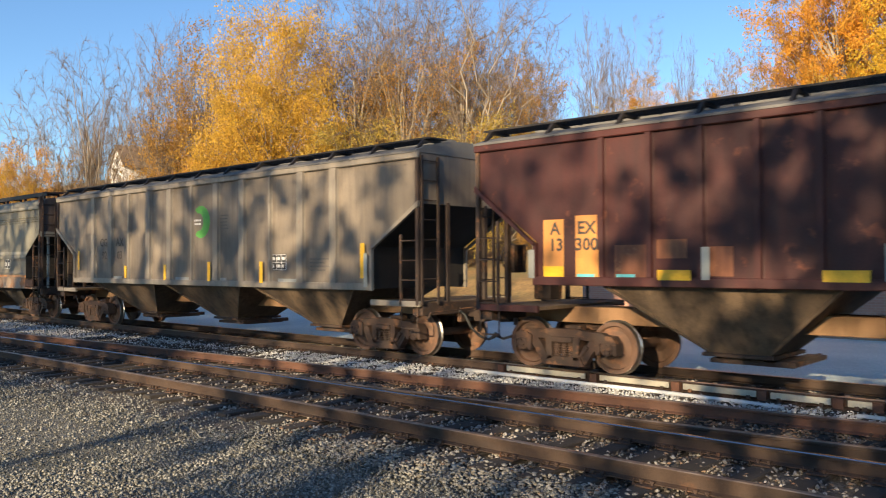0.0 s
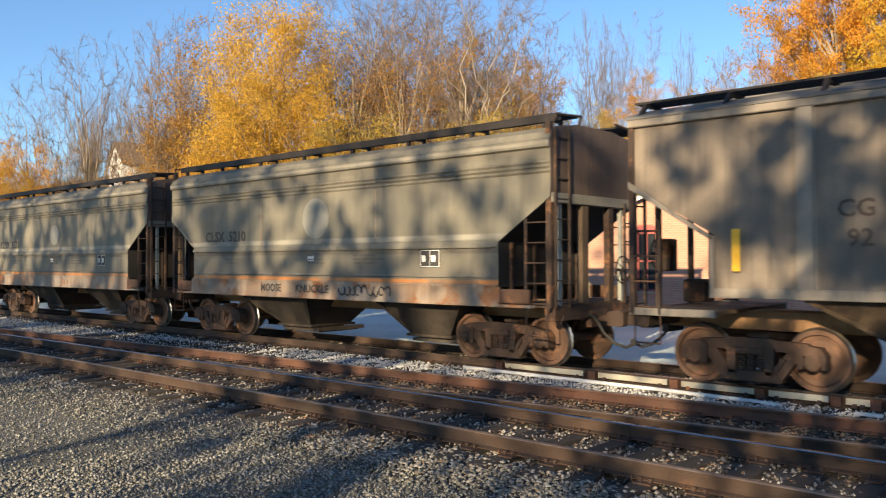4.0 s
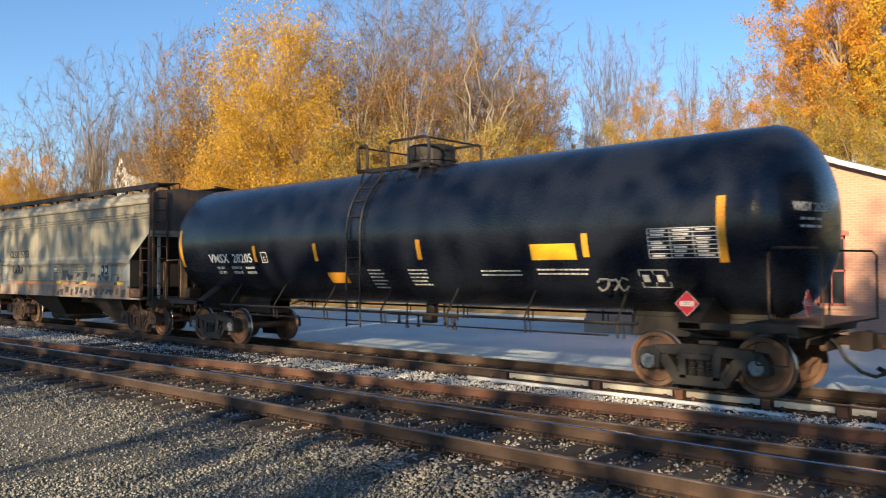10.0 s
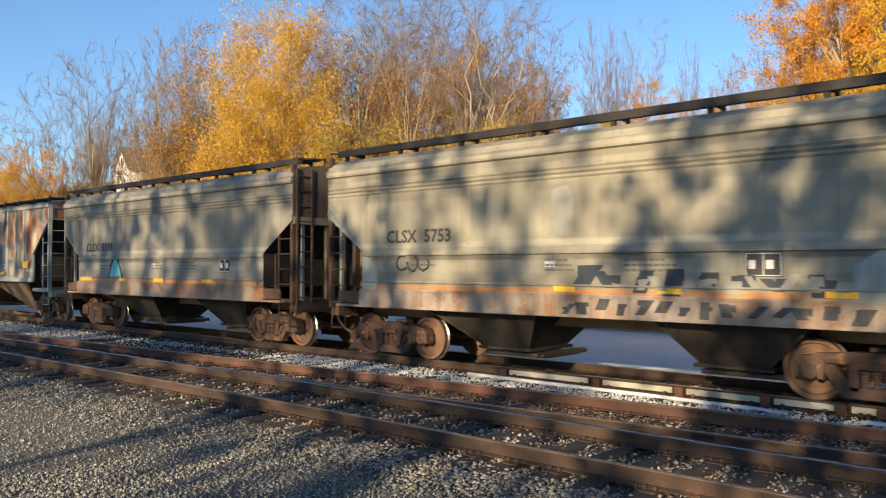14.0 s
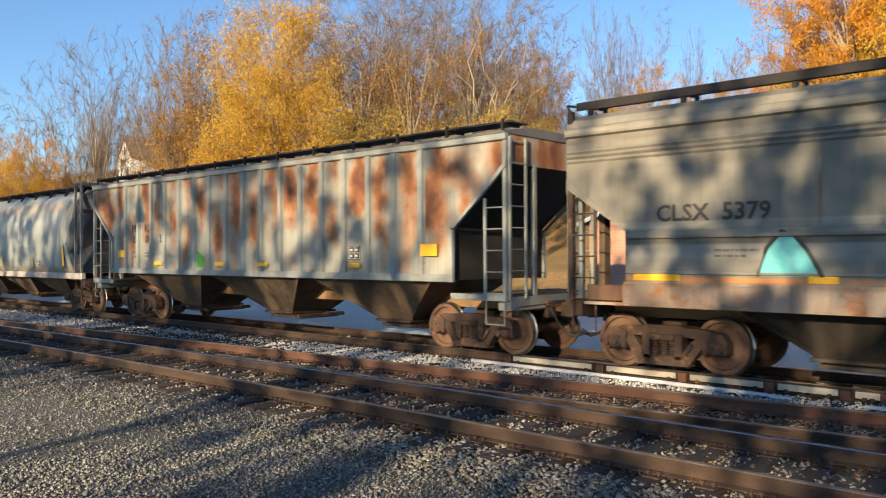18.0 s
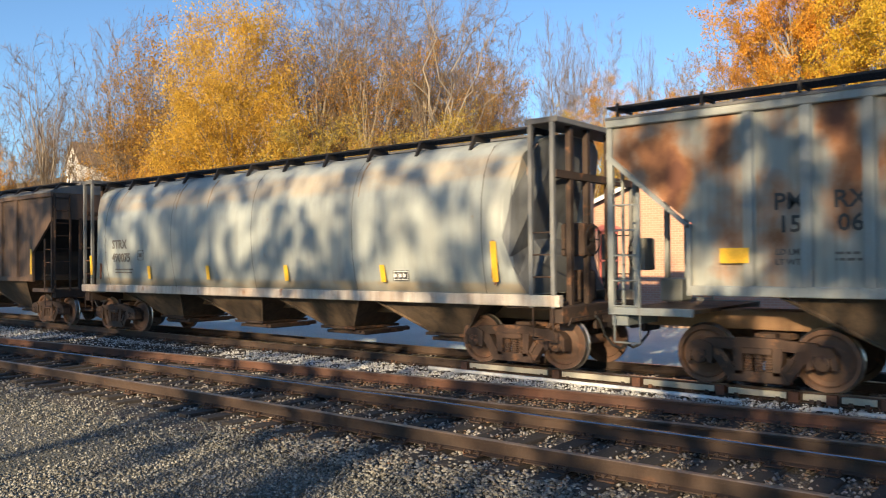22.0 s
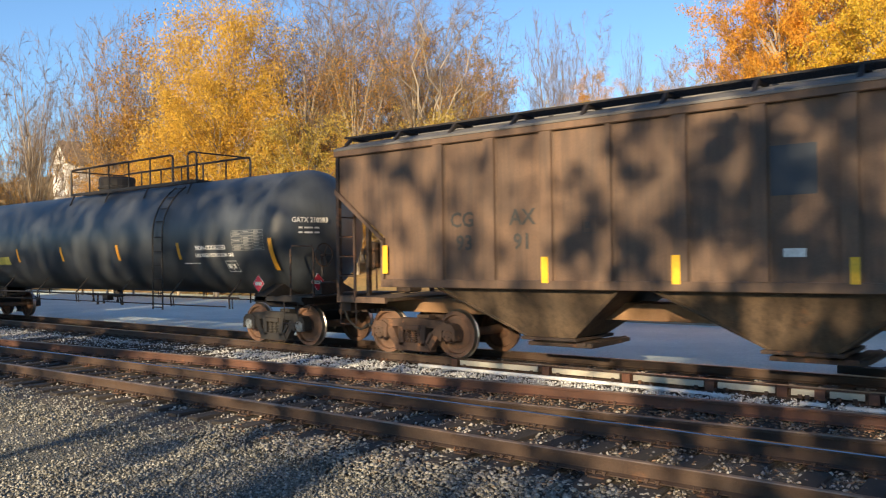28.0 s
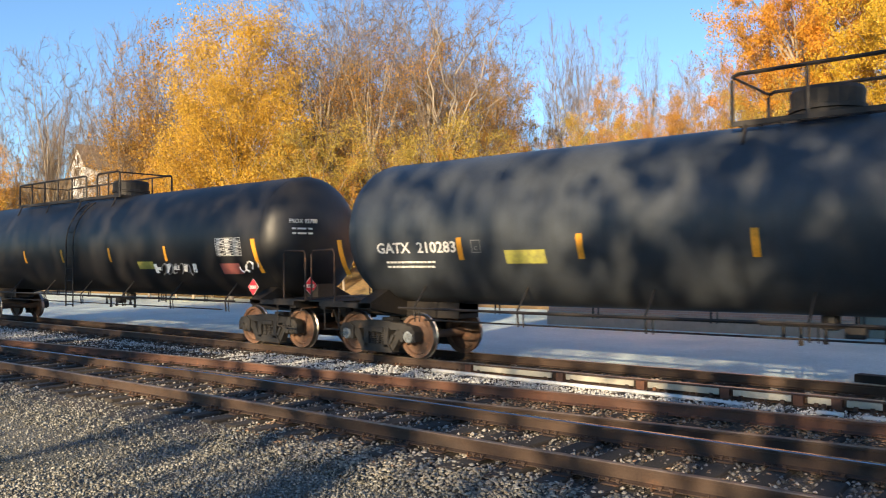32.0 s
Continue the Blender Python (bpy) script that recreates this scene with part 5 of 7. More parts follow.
        steps = [(s * (R + 0.06), 0.78 + k * 0.36) for k in range(6)]
        steps += [(s * (R + 0.06) * math.cos(a), zc + (R + 0.06) * math.sin(a)) for a in np.linspace(0.25, 0.95, 4)]
        for y, z in steps:
            part("rung", Build().tube([(ladder_x - 0.22, y, z), (ladder_x + 0.22, y, z)], 0.014, 5), M["black_iron"], ladder)
    # stub sills, bolsters and the long hand rail under the shell
    for t, xc in zip((-1, 1), centres):
        xe = t * sill_half
        sb = Build().box(*sorted((xc - t * 1.6, xe)), -0.33, 0.33, 0.80, 1.14, 0.01)
        sb.prism_y([(xc - t * 1.6, 0.9), (xc + t * 0.9, 0.9), (xc + t * 0.9, zc - R * 0.75), (xc - t * 1.6, zc - R * 0.92)], -0.30, 0.30)
        part("stub_sill", sb, M["black_iron"], car)
        part("bolster", Build().prism_x([(-1.45, 1.02), (-1.45, 1.14), (-0.9, zc - R * 0.80), (0.9, zc - R * 0.80), (1.45, 1.14), (1.45, 1.02), (0.4, 0.84), (-0.4, 0.84)], xc - 0.18, xc + 0.18), M["black_iron"], car)
        part("end_sill", Build().box(*sorted((xe - t * 0.16, xe)), -1.40, 1.40, 0.96, 1.14, 0.01).box(*sorted((xc - t * 0.2, xe)), -1.45, -1.33, 1.03, 1.13).box(*sorted((xc - t * 0.2, xe)), 1.33, 1.45, 1.03, 1.13), M["black_iron"], car)
        part("end_platform", Build().box(*sorted((xe - t * 0.75, xe + t * 0.34)), -1.42, 1.42, 1.125, 1.16), M["black_iron"], car)
        for s in (-1, 1):
            er = Build().tube([(xe - t * 0.42, s * 1.38, 1.14), (xe - t * 0.42, s * 1.38, 2.17), (xe - t * 0.36, s * 1.38, 2.26), (xe + t * 0.26, s * 1.38, 2.24), (xe + t * 0.32, s * 1.38, 2.16), (xe + t * 0.32, s * 1.38, 1.14)], 0.02, 6)
            part("corner_rail", er, M["brown_iron"], car)
        st = Build()
        for dx in (0.15, 0.60):
            st.tube([(xe - t * dx, -1.42, 1.1), (xe - t * dx, -1.42, 0.55)], 0.014, 5)
        st.tube([(xe - t * 0.15, -1.42, 0.55), (xe - t * 0.60, -1.42, 0.55)], 0.016, 5)
        part("sill_step", st, M["black_iron"], car)
        truck(car, xc, dark, blue)
        if t > 0:
            placard(car, xc, -1.50, 1.42, number)
            placard(car, xe - 0.02, -0.95, 1.45, number, 90)
    xb = brake_end * (sill_half - 0.05)
    brake_wheel(car, xb, -0.72, 2.05, M["brown_iron"])
    part("brake_gear", Build().box(xb - 0.12, xb + 0.10, -0.9, -0.5, 1.15, 1.45, 0.03), M["black_iron"], car)
    part("brake_staff", Build().tube([(xb - 0.05 * brake_end, -0.72, 1.4), (xb - 0.1 * brake_end, -0.72, 2.1)], 0.03, 6), M["black_iron"], car)
    for s in (-1, 1):
        rr = Build().tube([(centres[0] + 0.9, s * 1.38, 1.06), (centres[1] - 0.9, s * 1.38, 1.06)], 0.028, 6)
        rr.tube([(centres[0] + 1.5, s * 1.30, 0.84), (centres[1] - 1.5, s * 1.30, 0.84)], 0.016, 5)
        part("side_rail", rr, M["black_iron"], car)
        span = centres[1] - centres[0] - 2.6
        for k in range(7):
            xx = centres[0] + 1.3 + span * k / 6
            hg = Build().tube([(xx, s * 1.38, 1.06), (xx, s * 1.0, zc - R * 0.74)], 0.02, 5)
            hg.tube([(xx, s * 1.34, 0.80), (xx, s * 1.36, 1.06)], 0.02, 5).tube([(xx + 0.12, s * 1.34, 0.80), (xx + 0.12, s * 1.36, 1.06)], 0.014, 5)
            part("rail_hanger", hg, M["black_iron"], car)
    vb = Build().turn_z(manway, 0, [(0.10, zc - R - 0.22), (0.14, zc - R - 0.20), (0.14, zc - R + 0.05)], 12)
    vb.tube([(manway - 0.9, -0.5, 0.98), (manway + 1.2, -0.5, 0.98)], 0.035, 6).box(manway + 0.35, manway + 0.62, -0.7, -0.5, 0.82, 1.0, 0.02)
    for dx, low in ((-0.55, 0.78), (-0.3, 0.70), (0.05, 0.74), (0.85, 0.80), (1.1, 0.72)):
        vb.tube([(manway + dx, -0.5, 0.98), (manway + dx, -0.5, low)], 0.028, 6).tube([(manway + dx, -0.5, low + 0.04), (manway + dx, -0.5, low - 0.03)], 0.042, 6)
    part("bottom_outlet", vb, M["black_iron"], car)
    end_gear(car, sill_half)
    return car


# ---- train: the cars, front to rear; places along the train at the moment when its shift is zero ----
def spread(a, b, n):
    return [a + (b - a) * k / (n - 1) for k in range(n)]


THREE = ((-4.0, 3.7, 0.1), (0.3, 3.7, 0.1), (4.6, 3.7, 0.05))
TWO = ((-2.1, 3.0, 0.2), (2.85, 2.7, -0.2))
CARS = []


def build_train():
    # dark red hopper at the head
    red = ribbed_hopper("covered_hopper", "dark oxide-red covered hopper with ribbed sides and orange stencil patches", 83.37, 17.06, 4.17, 1.58, 3.33, 2.29, 1.40,
                        [x - 83.37 for x in spread(77.55, 90.45, 16)], PAINT["dark_red"], PAINT["dark_red"], M["brown_iron"], (-6.9, 6.9), THREE, 0.28,
                        yellow=((-4.53, 1.74, 0.16, 0.55), (-2.06, 1.74, 0.16, 0.6), (0.6, 1.74, 0.16, 0.6), (3.2, 1.74, 0.16, 0.6)))
    for x, z, w, h in ((-6.80, 2.38, 0.42, 0.62), (-6.14, 2.38, 0.42, 0.72), (-6.80, 1.92, 0.42, 0.3), (-6.1, 1.9, 0.5, 0.5)):
        decal(red, x, z, w, h, -1.502, M["amber_patch"], "paint_patch", "faded orange paint patch")
    for x, z, w, h in ((-5.3, 1.95, 0.6, 0.55), (-4.6, 2.15, 0.5, 0.3), (-3.9, 1.95, 0.55, 0.45)):
        decal(red, x, z, w, h, -1.502, M["rusty_patch"], "paint_patch", "rusty orange worn patch")
    decal(red, -6.80, 1.78, 0.42, 0.2, -1.507, M["yellow"])
    for x in (-7.22, -4.02, -1.52, 1.2):
        decal(red, x, 1.92, 0.13, 0.5, -1.58, PAINT["pale_rib"], "label_plate", "pale grey metal plate")
    for x in (-6.15, -5.4):
        decal(red, x, 1.70, 0.34, 0.1, -1.508, M["turquoise"], "paint_patch", "turquoise spray mark")
    for text, x, z in (("A", -6.76, 2.52), ("EX", -6.13, 2.52), ("13", -6.74, 2.24), ("300", -6.13, 2.24)):
        side_text(red, text, x, z, 0.30, -1.508, M["black"])
    CARS.append((red, 83.37))

    taupe = ribbed_hopper("covered_hopper", "dusty taupe covered hopper with ribbed sides and a green round emblem", 64.84, 17.04, 4.22, 1.40, 3.15, 2.30, 1.42,
                          [x - 64.84 for x in spread(59.05, 70.75, 11)], PAINT["taupe"], PAINT["taupe_post"], M["brown_iron"], (-6.75, 7.05), THREE, 0.30, post=0.12, narrow=(2, 5, 8),
                          yellow=((-6.76, 2.08, 0.62, 0.12), (-3.6, 1.72, 0.36, 0.12), (-1.3, 1.72, 0.42, 0.12), (0.95, 1.75, 0.50, 0.13), (3.26, 1.74, 0.52, 0.13), (6.9, 2.0, 0.75, 0.13)))
    for text, x, z in (("CG", -5.15, 2.62), ("AX", -4.1, 2.62), ("92", -5.1, 2.22), ("03", -4.1, 2.22)):
        side_text(taupe, text, x, z, 0.34, -1.504, M["faded_dark"])
    emblem = Build()
    ring = [(0.43 * math.cos(a), 0.43 * math.sin(a)) for a in np.linspace(-2.25, 2.25, 26)]
    inner = [(-0.12 + 0.24 * math.cos(a), 0.24 * math.sin(a)) for a in np.linspace(1.75, -1.75, 18)]
    emblem.prism_y([(0.45 + x, 3.07 + z) for x, z in ring + inner], -1.506, -1.502)
    small_print(taupe, 0.3, 3.12, 0.45, 2, -1.504, M["white"], 0.06, 0.1)
    part("emblem", emblem, M["green"], taupe, "bright green broken ring")
    data_panel(taupe, 3.88, 1.98, 0.56, 0.36, -1.502, M["white"], M["black"], 2, 3)
    small_print(taupe, 5.4, 2.05, 0.7, 4, -1.502, M["faded"])
    small_print(taupe, 1.55, 3.2, 0.5, 5, -1.502, M["faded"])
    for x in (-4.3, -0.5, 1.3, 4.2):
        decal(taupe, x, 1.55, 0.7, 0.08, -1.504, PAINT["pale_rib"], "paint_patch")
    decal(taupe, 7.0, 1.80, 0.11, 0.72, -1.582, PAINT["pale_rib"], "label_plate", "pale grey metal plate")
    CARS.append((taupe, 64.84))

    hoppers = (
        (48.49, 12.62, "olive_grey", "5210", 4.9, "weathered olive-grey short covered hopper with graffiti on a rusty sill", ((-0.08, 2.9, 0.46),)),
        (34.50, 12.60, "olive_grey", "5531", 4.9, "weathered olive-grey short covered hopper with smooth creased sides", ((-0.03, 2.85, 0.34),)),
        (2.25, 12.50, "sand_grey", "5753", 4.6, "weathered sand-grey short covered hopper with black graffiti on the sill", ()),
        (-11.58, 12.56, "slate_grey", "5379", 4.9, "weathered slate-grey short covered hopper with a turquoise graffiti mark", ((0.0, 3.0, 0.46),)),
    )
    for mid, length, tone, digits, left, label, discs in hoppers:
        car = smooth_hopper("covered_hopper", label, mid, length, PAINT[tone], M["sill_" + tone], M["brown_iron"], (-length / 2 + 1.55, length / 2 - 1.45), TWO)
        side_text(car, "CLSX  " + digits, {"5753": -3.45, "5531": -3.95}.get(digits, -3.7), 2.55, 0.36, -1.534, M["black"], 1.02, 0.008)
        for x, z, r in discs:
            part("painted_disc", Build().disc_y(x, z, [(r, -1.538), (r, -1.530)], 28), M["disc"], car, "pale grey round patch")
        data_panel(car, 3.45, 1.98, 0.5, 0.32, -1.532, M["white"], M["black"], 1, 2)
        small_print(car, -0.05, 2.06, 0.6, 3, -1.532, M["faded"])
        small_print(car, 1.7, 2.06, 1.0, 3, -1.532, M["faded"])
        small_print(car, -3.3, 1.98, 0.7, 2, -1.532, M["faded"])
        decal(car, -1.05 + 0.8, 2.0, 0.22, 0.12, -1.532, M["white"], "label_plate")
        if digits == "5210":
            side_text(car, "MOOSE", -1.68, 1.30, 0.25, -1.588, M["black"], 0.95)
            side_text(car, "KNUCKLE", -0.15, 1.30, 0.25, -1.588, M["black"], 1.05)
            scrawl(car, 1.6, 1.30, 1.6, 0.22, -1.588, M["black"], 11)
        if digits == "5753":
            throw_up(car, 2.4, 1.30, 5.0, 0.32, -1.588, M["black_graffiti"], 22)
            throw_up(car, 2.3, 1.74, 4.4, 0.52, -1.536, M["slate_patch"], 23)
            throw_up(car, 3.0, 1.70, 3.4, 0.34, -1.541, M["disc"], 26)
            scrawl(car, -3.6, 2.02, 0.9, 0.34, -1.536, M["black_graffiti"], 21)
            part("painted_disc", Build().prism_y([(-0.25, 2.5), (0.2, 2.5), (0.25, 3.1), (0.1, 3.35), (-0.2, 3.3)], -1.537, -1.53), M["disc"], car, "scraped pale patch")
            for x in (0.05, 2.0, 4.5):
                decal(car, x, 1.57, 0.42, 0.1, -1.54, M["yellow"])
        if digits == "5379":
            part("graffiti", Build().prism_y([(-3.0, 1.60), (-2.1, 1.60), (-2.3, 1.95), (-2.5, 2.2), (-2.66, 2.24), (-2.85, 2.0)], -1.538, -1.53), M["turquoise"], car, "turquoise spray-painted hump")
            part("graffiti_outline", Build().tube([(-3.0, -1.54, 1.60), (-2.87, -1.54, 2.0), (-2.66, -1.54, 2.25), (-2.5, -1.54, 2.21), (-2.3, -1.54, 1.97), (-2.1, -1.54, 1.60)], 0.032, 5), M["black"], car)
            for x, w in ((-4.6, 0.8), (-2.1, 0.4), (0.05, 0.55), (2.6, 0.5)):
                decal(car, x, 1.56, w, 0.1, -1.54, M["yellow"])
        CARS.append((car, mid))

    black = tank_car("tank_car", "glossy black tank car with white stencils and amber reflectors", 18.11, 8.68, 1.53, 2.72, PAINT["tank_black"], (-6.98, 6.98), -0.62, (-1.26, 0.95), 0.24, 8.6, 0.53, True, True, "1202")
    R, zc = 1.53, 2.72
    shell_text(black, "VMSX  28205", -5.52, 2.25, 0.33, R, zc, M["white"], 1.05)
    head_text(black, "VMSX 28205", 8.68, R, zc, 2.86)
    for z, kind, value in ((2.02, "LD LMT", "202900 LB"), (1.90, "LT WT", "83100 LB")):
        shell_text(black, kind, -6.08, z, 0.105, R, zc, M["white"])
        shell_text(black, value, -5.36, z, 0.105, R, zc, M["white"])
        shell_print(black, -4.72, z, 0.5, 1, R, zc, M["white"], 0.07)
    shell_text(black, "C", -4.05, 2.24, 0.13, R, zc, M["white"])
    for x in (-4.42, -2.05, 1.24, 5.15):
        shell_patch(black, x - 0.06, x + 0.06, 2.16, 2.56, R, zc, M["amber"])
    for x in (-7.85, 7.54):
        shell_patch(black, x - 0.07, x + 0.07, 2.05, 3.05, R, zc, M["amber"])
    shell_patch(black, 4.0, 4.95, 2.12, 2.40, R, zc, M["yellow"], "label_plate", label="yellow notice plate")
    shell_patch(black, -1.85, -1.2, 1.66, 1.90, R, zc, M["amber"], "label_plate")
    shell_table(black, 6.9, 2.36, 1.15, 0.46, R, zc, M["white"], 7, 3)
    shell_table(black, 6.3, 1.80, 0.5, 0.28, R, zc, M["white"], 1, 2)
    shell_box(black, -4.05, 2.27, 0.24, 0.26, R, zc, M["white"])
    for x, z, w, n in ((1.05, 1.95, 0.55, 5), (-0.2, 1.95, 0.5, 6), (3.2, 1.93, 0.95, 2), (4.7, 1.95, 1.3, 2)):
        shell_print(black, x, z, w, n, R, zc, M["white"], 0.035, 0.075)
    scrawl(black, 5.6, 1.70, 0.6, 0.2, -1.32, M["dim_white"], 5)
    CARS.append((black, 18.11))

    rusty = ribbed_hopper("covered_hopper", "pale grey covered hopper flaked with rust between its posts", -27.65, 16.96, 4.20, 1.42, 3.60, 2.46, 1.38,
                          [x + 27.65 for x in spread(-33.9, -21.35, 17)], PAINT["rust_panel"], PAINT["pale_rib"], PAINT["pale_rib"], (-6.3, 7.2), THREE, 0.14, slim=True, post=0.075,
                          yellow=((6.55, 2.02, 0.24, 0.46), (-6.45, 1.98, 0.22, 0.42), (4.3, 1.70, 0.10, 0.4), (0.9, 1.70, 0.1, 0.45), (-1.0, 1.70, 0.1, 0.4), (-4.2, 1.70, 0.1, 0.45)))
    for text, x, z in (("PM", -5.7, 2.72), ("RX", -4.92, 2.72), ("15", -5.7, 2.40), ("06", -4.92, 2.40), ("15", -4.12, 2.40)):
        side_text(rusty, text, x, z, 0.33, -1.505, M["black"])
    side_text(rusty, "LD LMT", -5.7, 2.02, 0.115, -1.503, M["faded"], bold=0.003)
    side_text(rusty, "LT WT", -5.73, 1.88, 0.115, -1.503, M["faded"], bold=0.003)
    small_print(rusty, -4.92, 2.0, 0.4, 2, -1.503, M["faded"])
    data_panel(rusty, 4.25, 1.97, 0.34, 0.26, -1.503, M["white"], M["black"], 2, 2)
    part("graffiti", Build().prism_y([(-2.5, 1.6), (-1.9, 1.6), (-1.8, 1.85), (-2.3, 2.1), (-2.55, 1.9)], -1.505, -1.50), M["green"], rusty, "small green spray mark")
    CARS.append((rusty, -27.65))

    barrel = barrel_hopper("covered_hopper", "pale grey round-sided covered hopper with a stained white sill", -45.25, 15.66, PAINT["pale_grey"], M["brown_iron"], (-7.0, 6.95),
                           ((-4.75, 3.1, 0.1), (-1.35, 3.1, 0.1), (1.85, 3.1, 0.1), (5.0, 3.1, 0.1)))
    side_text(barrel, "STRX", -5.85, 2.46, 0.34, -1.600, M["faded"], 0.95)
    side_text(barrel, "490075", -5.8, 2.09, 0.34, -1.575, M["faded"], 0.95)
    small_print(barrel, -5.6, 1.78, 1.1, 2, -1.545, M["faded"])
    data_panel(barrel, -4.78, 2.16, 0.26, 0.26, -1.585, M["faded"], None, 1, 1)
    data_panel(barrel, 4.62, 1.66, 0.36, 0.16, -1.525, M["white"], M["black"], 1, 3)
    for x, z, h2 in ((-7.38, 1.9, 0.55), (-4.35, 1.70, 0.34), (-1.7, 1.70, 0.34), (1.25, 1.70, 0.34), (4.2, 1.70, 0.34), (6.95, 1.92, 0.72)):
        y = -1.51 - 0.09 * min(1, (z - 1.5) / 0.6)
        decal(barrel, x, z, 0.13, h2, y - 0.03, M["yellow"], shear=0.06)
    r = random.Random(9)
    for k in (1, 3, 4, 8, 11):
        x = -7.4 + (15.66 - 0.8) * k / 11
        roof_drip(barrel, x + r.uniform(-0.25, 0.25), r.uniform(3.25, 3.6), r.uniform(0.02, 0.045))
    for x, z0, z1, w in ((6.88, 1.62, 2.3, 0.03), (6.95, 1.5, 1.9, 0.03), (-6.9, 1.5, 1.95, 0.03)):
        b = Build().prism_y([(x - w, z0), (x + w * 0.6, z0 + 0.05), (x + 0.02, z1), (x - 0.02, z1)], -1.6, -1.585 if z0 > 1.6 else -1.56)
        part("rust_streak", b, M["rusty_patch"], barrel, "dark rust streak")
    CARS.append((barrel, -45.25))

    brown = ribbed_hopper("covered_hopper", "sooty brown covered hopper with ribbed sides and yellow reflectors", -63.68, 16.92, 4.21, 1.42, 3.35, 2.36, 1.35,
                          [x + 63.68 for x in spread(-69.4, -57.75, 11)], PAINT["brown"], PAINT["brown"], M["brown_iron"], (-6.8, 7.2), THREE, 0.30, post=0.12, narrow=(3, 7),
                          yellow=((-7.05, 1.93, 0.55, 0.13), (-3.42, 1.72, 0.44, 0.13), (-1.13, 1.72, 0.44, 0.13), (1.32, 1.70, 0.36, 0.12), (3.56, 1.73, 0.40, 0.12), (-5.7 + 13.5 - 0.7, 2.02, 0.8, 0.13)))
    for text, x, z in (("CG", -5.2, 2.62), ("AX", -3.9, 2.62), ("93", -5.15, 2.20), ("91", -3.9, 2.20)):
        side_text(brown, text, x, z, 0.38, -1.506, M["black"], bold=0.008)
    data_panel(brown, -2.6, 2.45, 0.26, 0.26, -1.503, M["faded_dark"], None, 1, 1)
    data_panel(brown, 4.2, 1.95, 0.36, 0.34, -1.503, M["white"], M["black"], 2, 2)
    decal(brown, 0.55 - 0.1, 3.1, 0.82, 0.7, -1.504, M["slate_patch"], "paint_patch", "fresh dark blue-grey paint patch")
    decal(brown, 0.55, 1.95, 0.3, 0.12, -1.504, M["white"], "label_plate")
    CARS.append((brown, -63.68))

    R, zc = 1.50, 2.60
    grey = tank_car("tank_car", "long dull charcoal pressure tank car with white stencils", -83.33, 9.6, R, zc, PAINT["tank_grey"], (-8.62, 8.62), 4.62, (-1.2, 5.35), -0.05, 10.0, 0.70, brake_end=1)
    shell_text(grey, "GATX  210283", -7.2, 2.24, 0.30, R, zc, M["white"], 1.1)
    head_text(grey, "GATX 210283", 9.6, R, zc, 2.85, size=0.16)
    shell_print(grey, -7.3, 1.97, 1.5, 2, R, zc, M["white"])
    for x in (-6.1, -3.55, -0.68, 2.5, 5.4):
        shell_patch(grey, x - 0.06, x + 0.06, 2.0, 2.42, R, zc, M["amber"])
    for x in (-9.3, 9.0):
        shell_patch(grey, x - 0.07, x + 0.07, 1.72, 2.45, R, zc, M["amber"])
    shell_patch(grey, -5.1, -4.25, 1.93, 2.17, R, zc, M["olive_plate"], "label_plate", label="dirty yellow notice plate")
    shell_text(grey, "NON-ODORIZED", 6.75, 2.27, 0.155, R, zc, M["white"])
    shell_text(grey, "LIQUEFIED PETROLEUM GAS", 6.85, 2.09, 0.125, R, zc, M["white"], 0.95)
    shell_table(grey, 8.2, 2.42, 1.15, 0.46, R, zc, M["dim_white"], 7, 3)
    shell_table(grey, 7.4, 1.82, 0.42, 0.25, R, zc, M["white"], 1, 2)
    shell_print(grey, 5.9, 1.9, 0.8, 1, R, zc, M["white"], 0.03)
    shell_text(grey, "C", -5.72, 2.21, 0.11, R, zc, M["dim_white"])
    shell_box(grey, -5.72, 2.25, 0.22, 0.24, R, zc, M["dim_white"])
    CARS.append((grey, -83.33))

    sooty = tank_car("tank_car", "sooty black pressure tank car with white graffiti", -104.17, 9.6, R, zc, PAINT["tank_sooty"], (-8.62, 8.62), -0.3, (-5.4, 1.4), 0.5, 10.0, 0.66, True, False)
    for x in (-3.6, -1.0, 1.9, 4.8):
        shell_patch(sooty, x - 0.06, x + 0.06, 2.05, 2.45, R, zc, M["amber"])
    shell_patch(sooty, 8.6, 8.75, 1.75, 2.55, R, zc, M["amber"], lean=-0.1)
    shell_table(sooty, 7.6, 2.38, 1.0, 0.42, R, zc, M["white"], 7, 3)
    shell_patch(sooty, 7.1, 7.9, 1.72, 1.98, R, zc, M["faded_red"], "graffiti", label="faded red spray mark")
    throw_up(sooty, 5.2, 1.90, 2.2, 0.40, -1.36, M["white"], 31)
    scrawl(sooty, 5.3, 1.84, 1.6, 0.30, -1.375, M["dim_white"], 33)
    scrawl(sooty, 8.3, 1.9, 0.7, 0.3, -1.37, M["white"], 32)
    shell_patch(sooty, 3.3, 4.1, 1.85, 2.05, R, zc, M["olive_plate"], "label_plate")
    head_text(sooty, "PROX 92788", 9.6, R, zc, 2.95, size=0.14)
    CARS.append((sooty, -104.17))


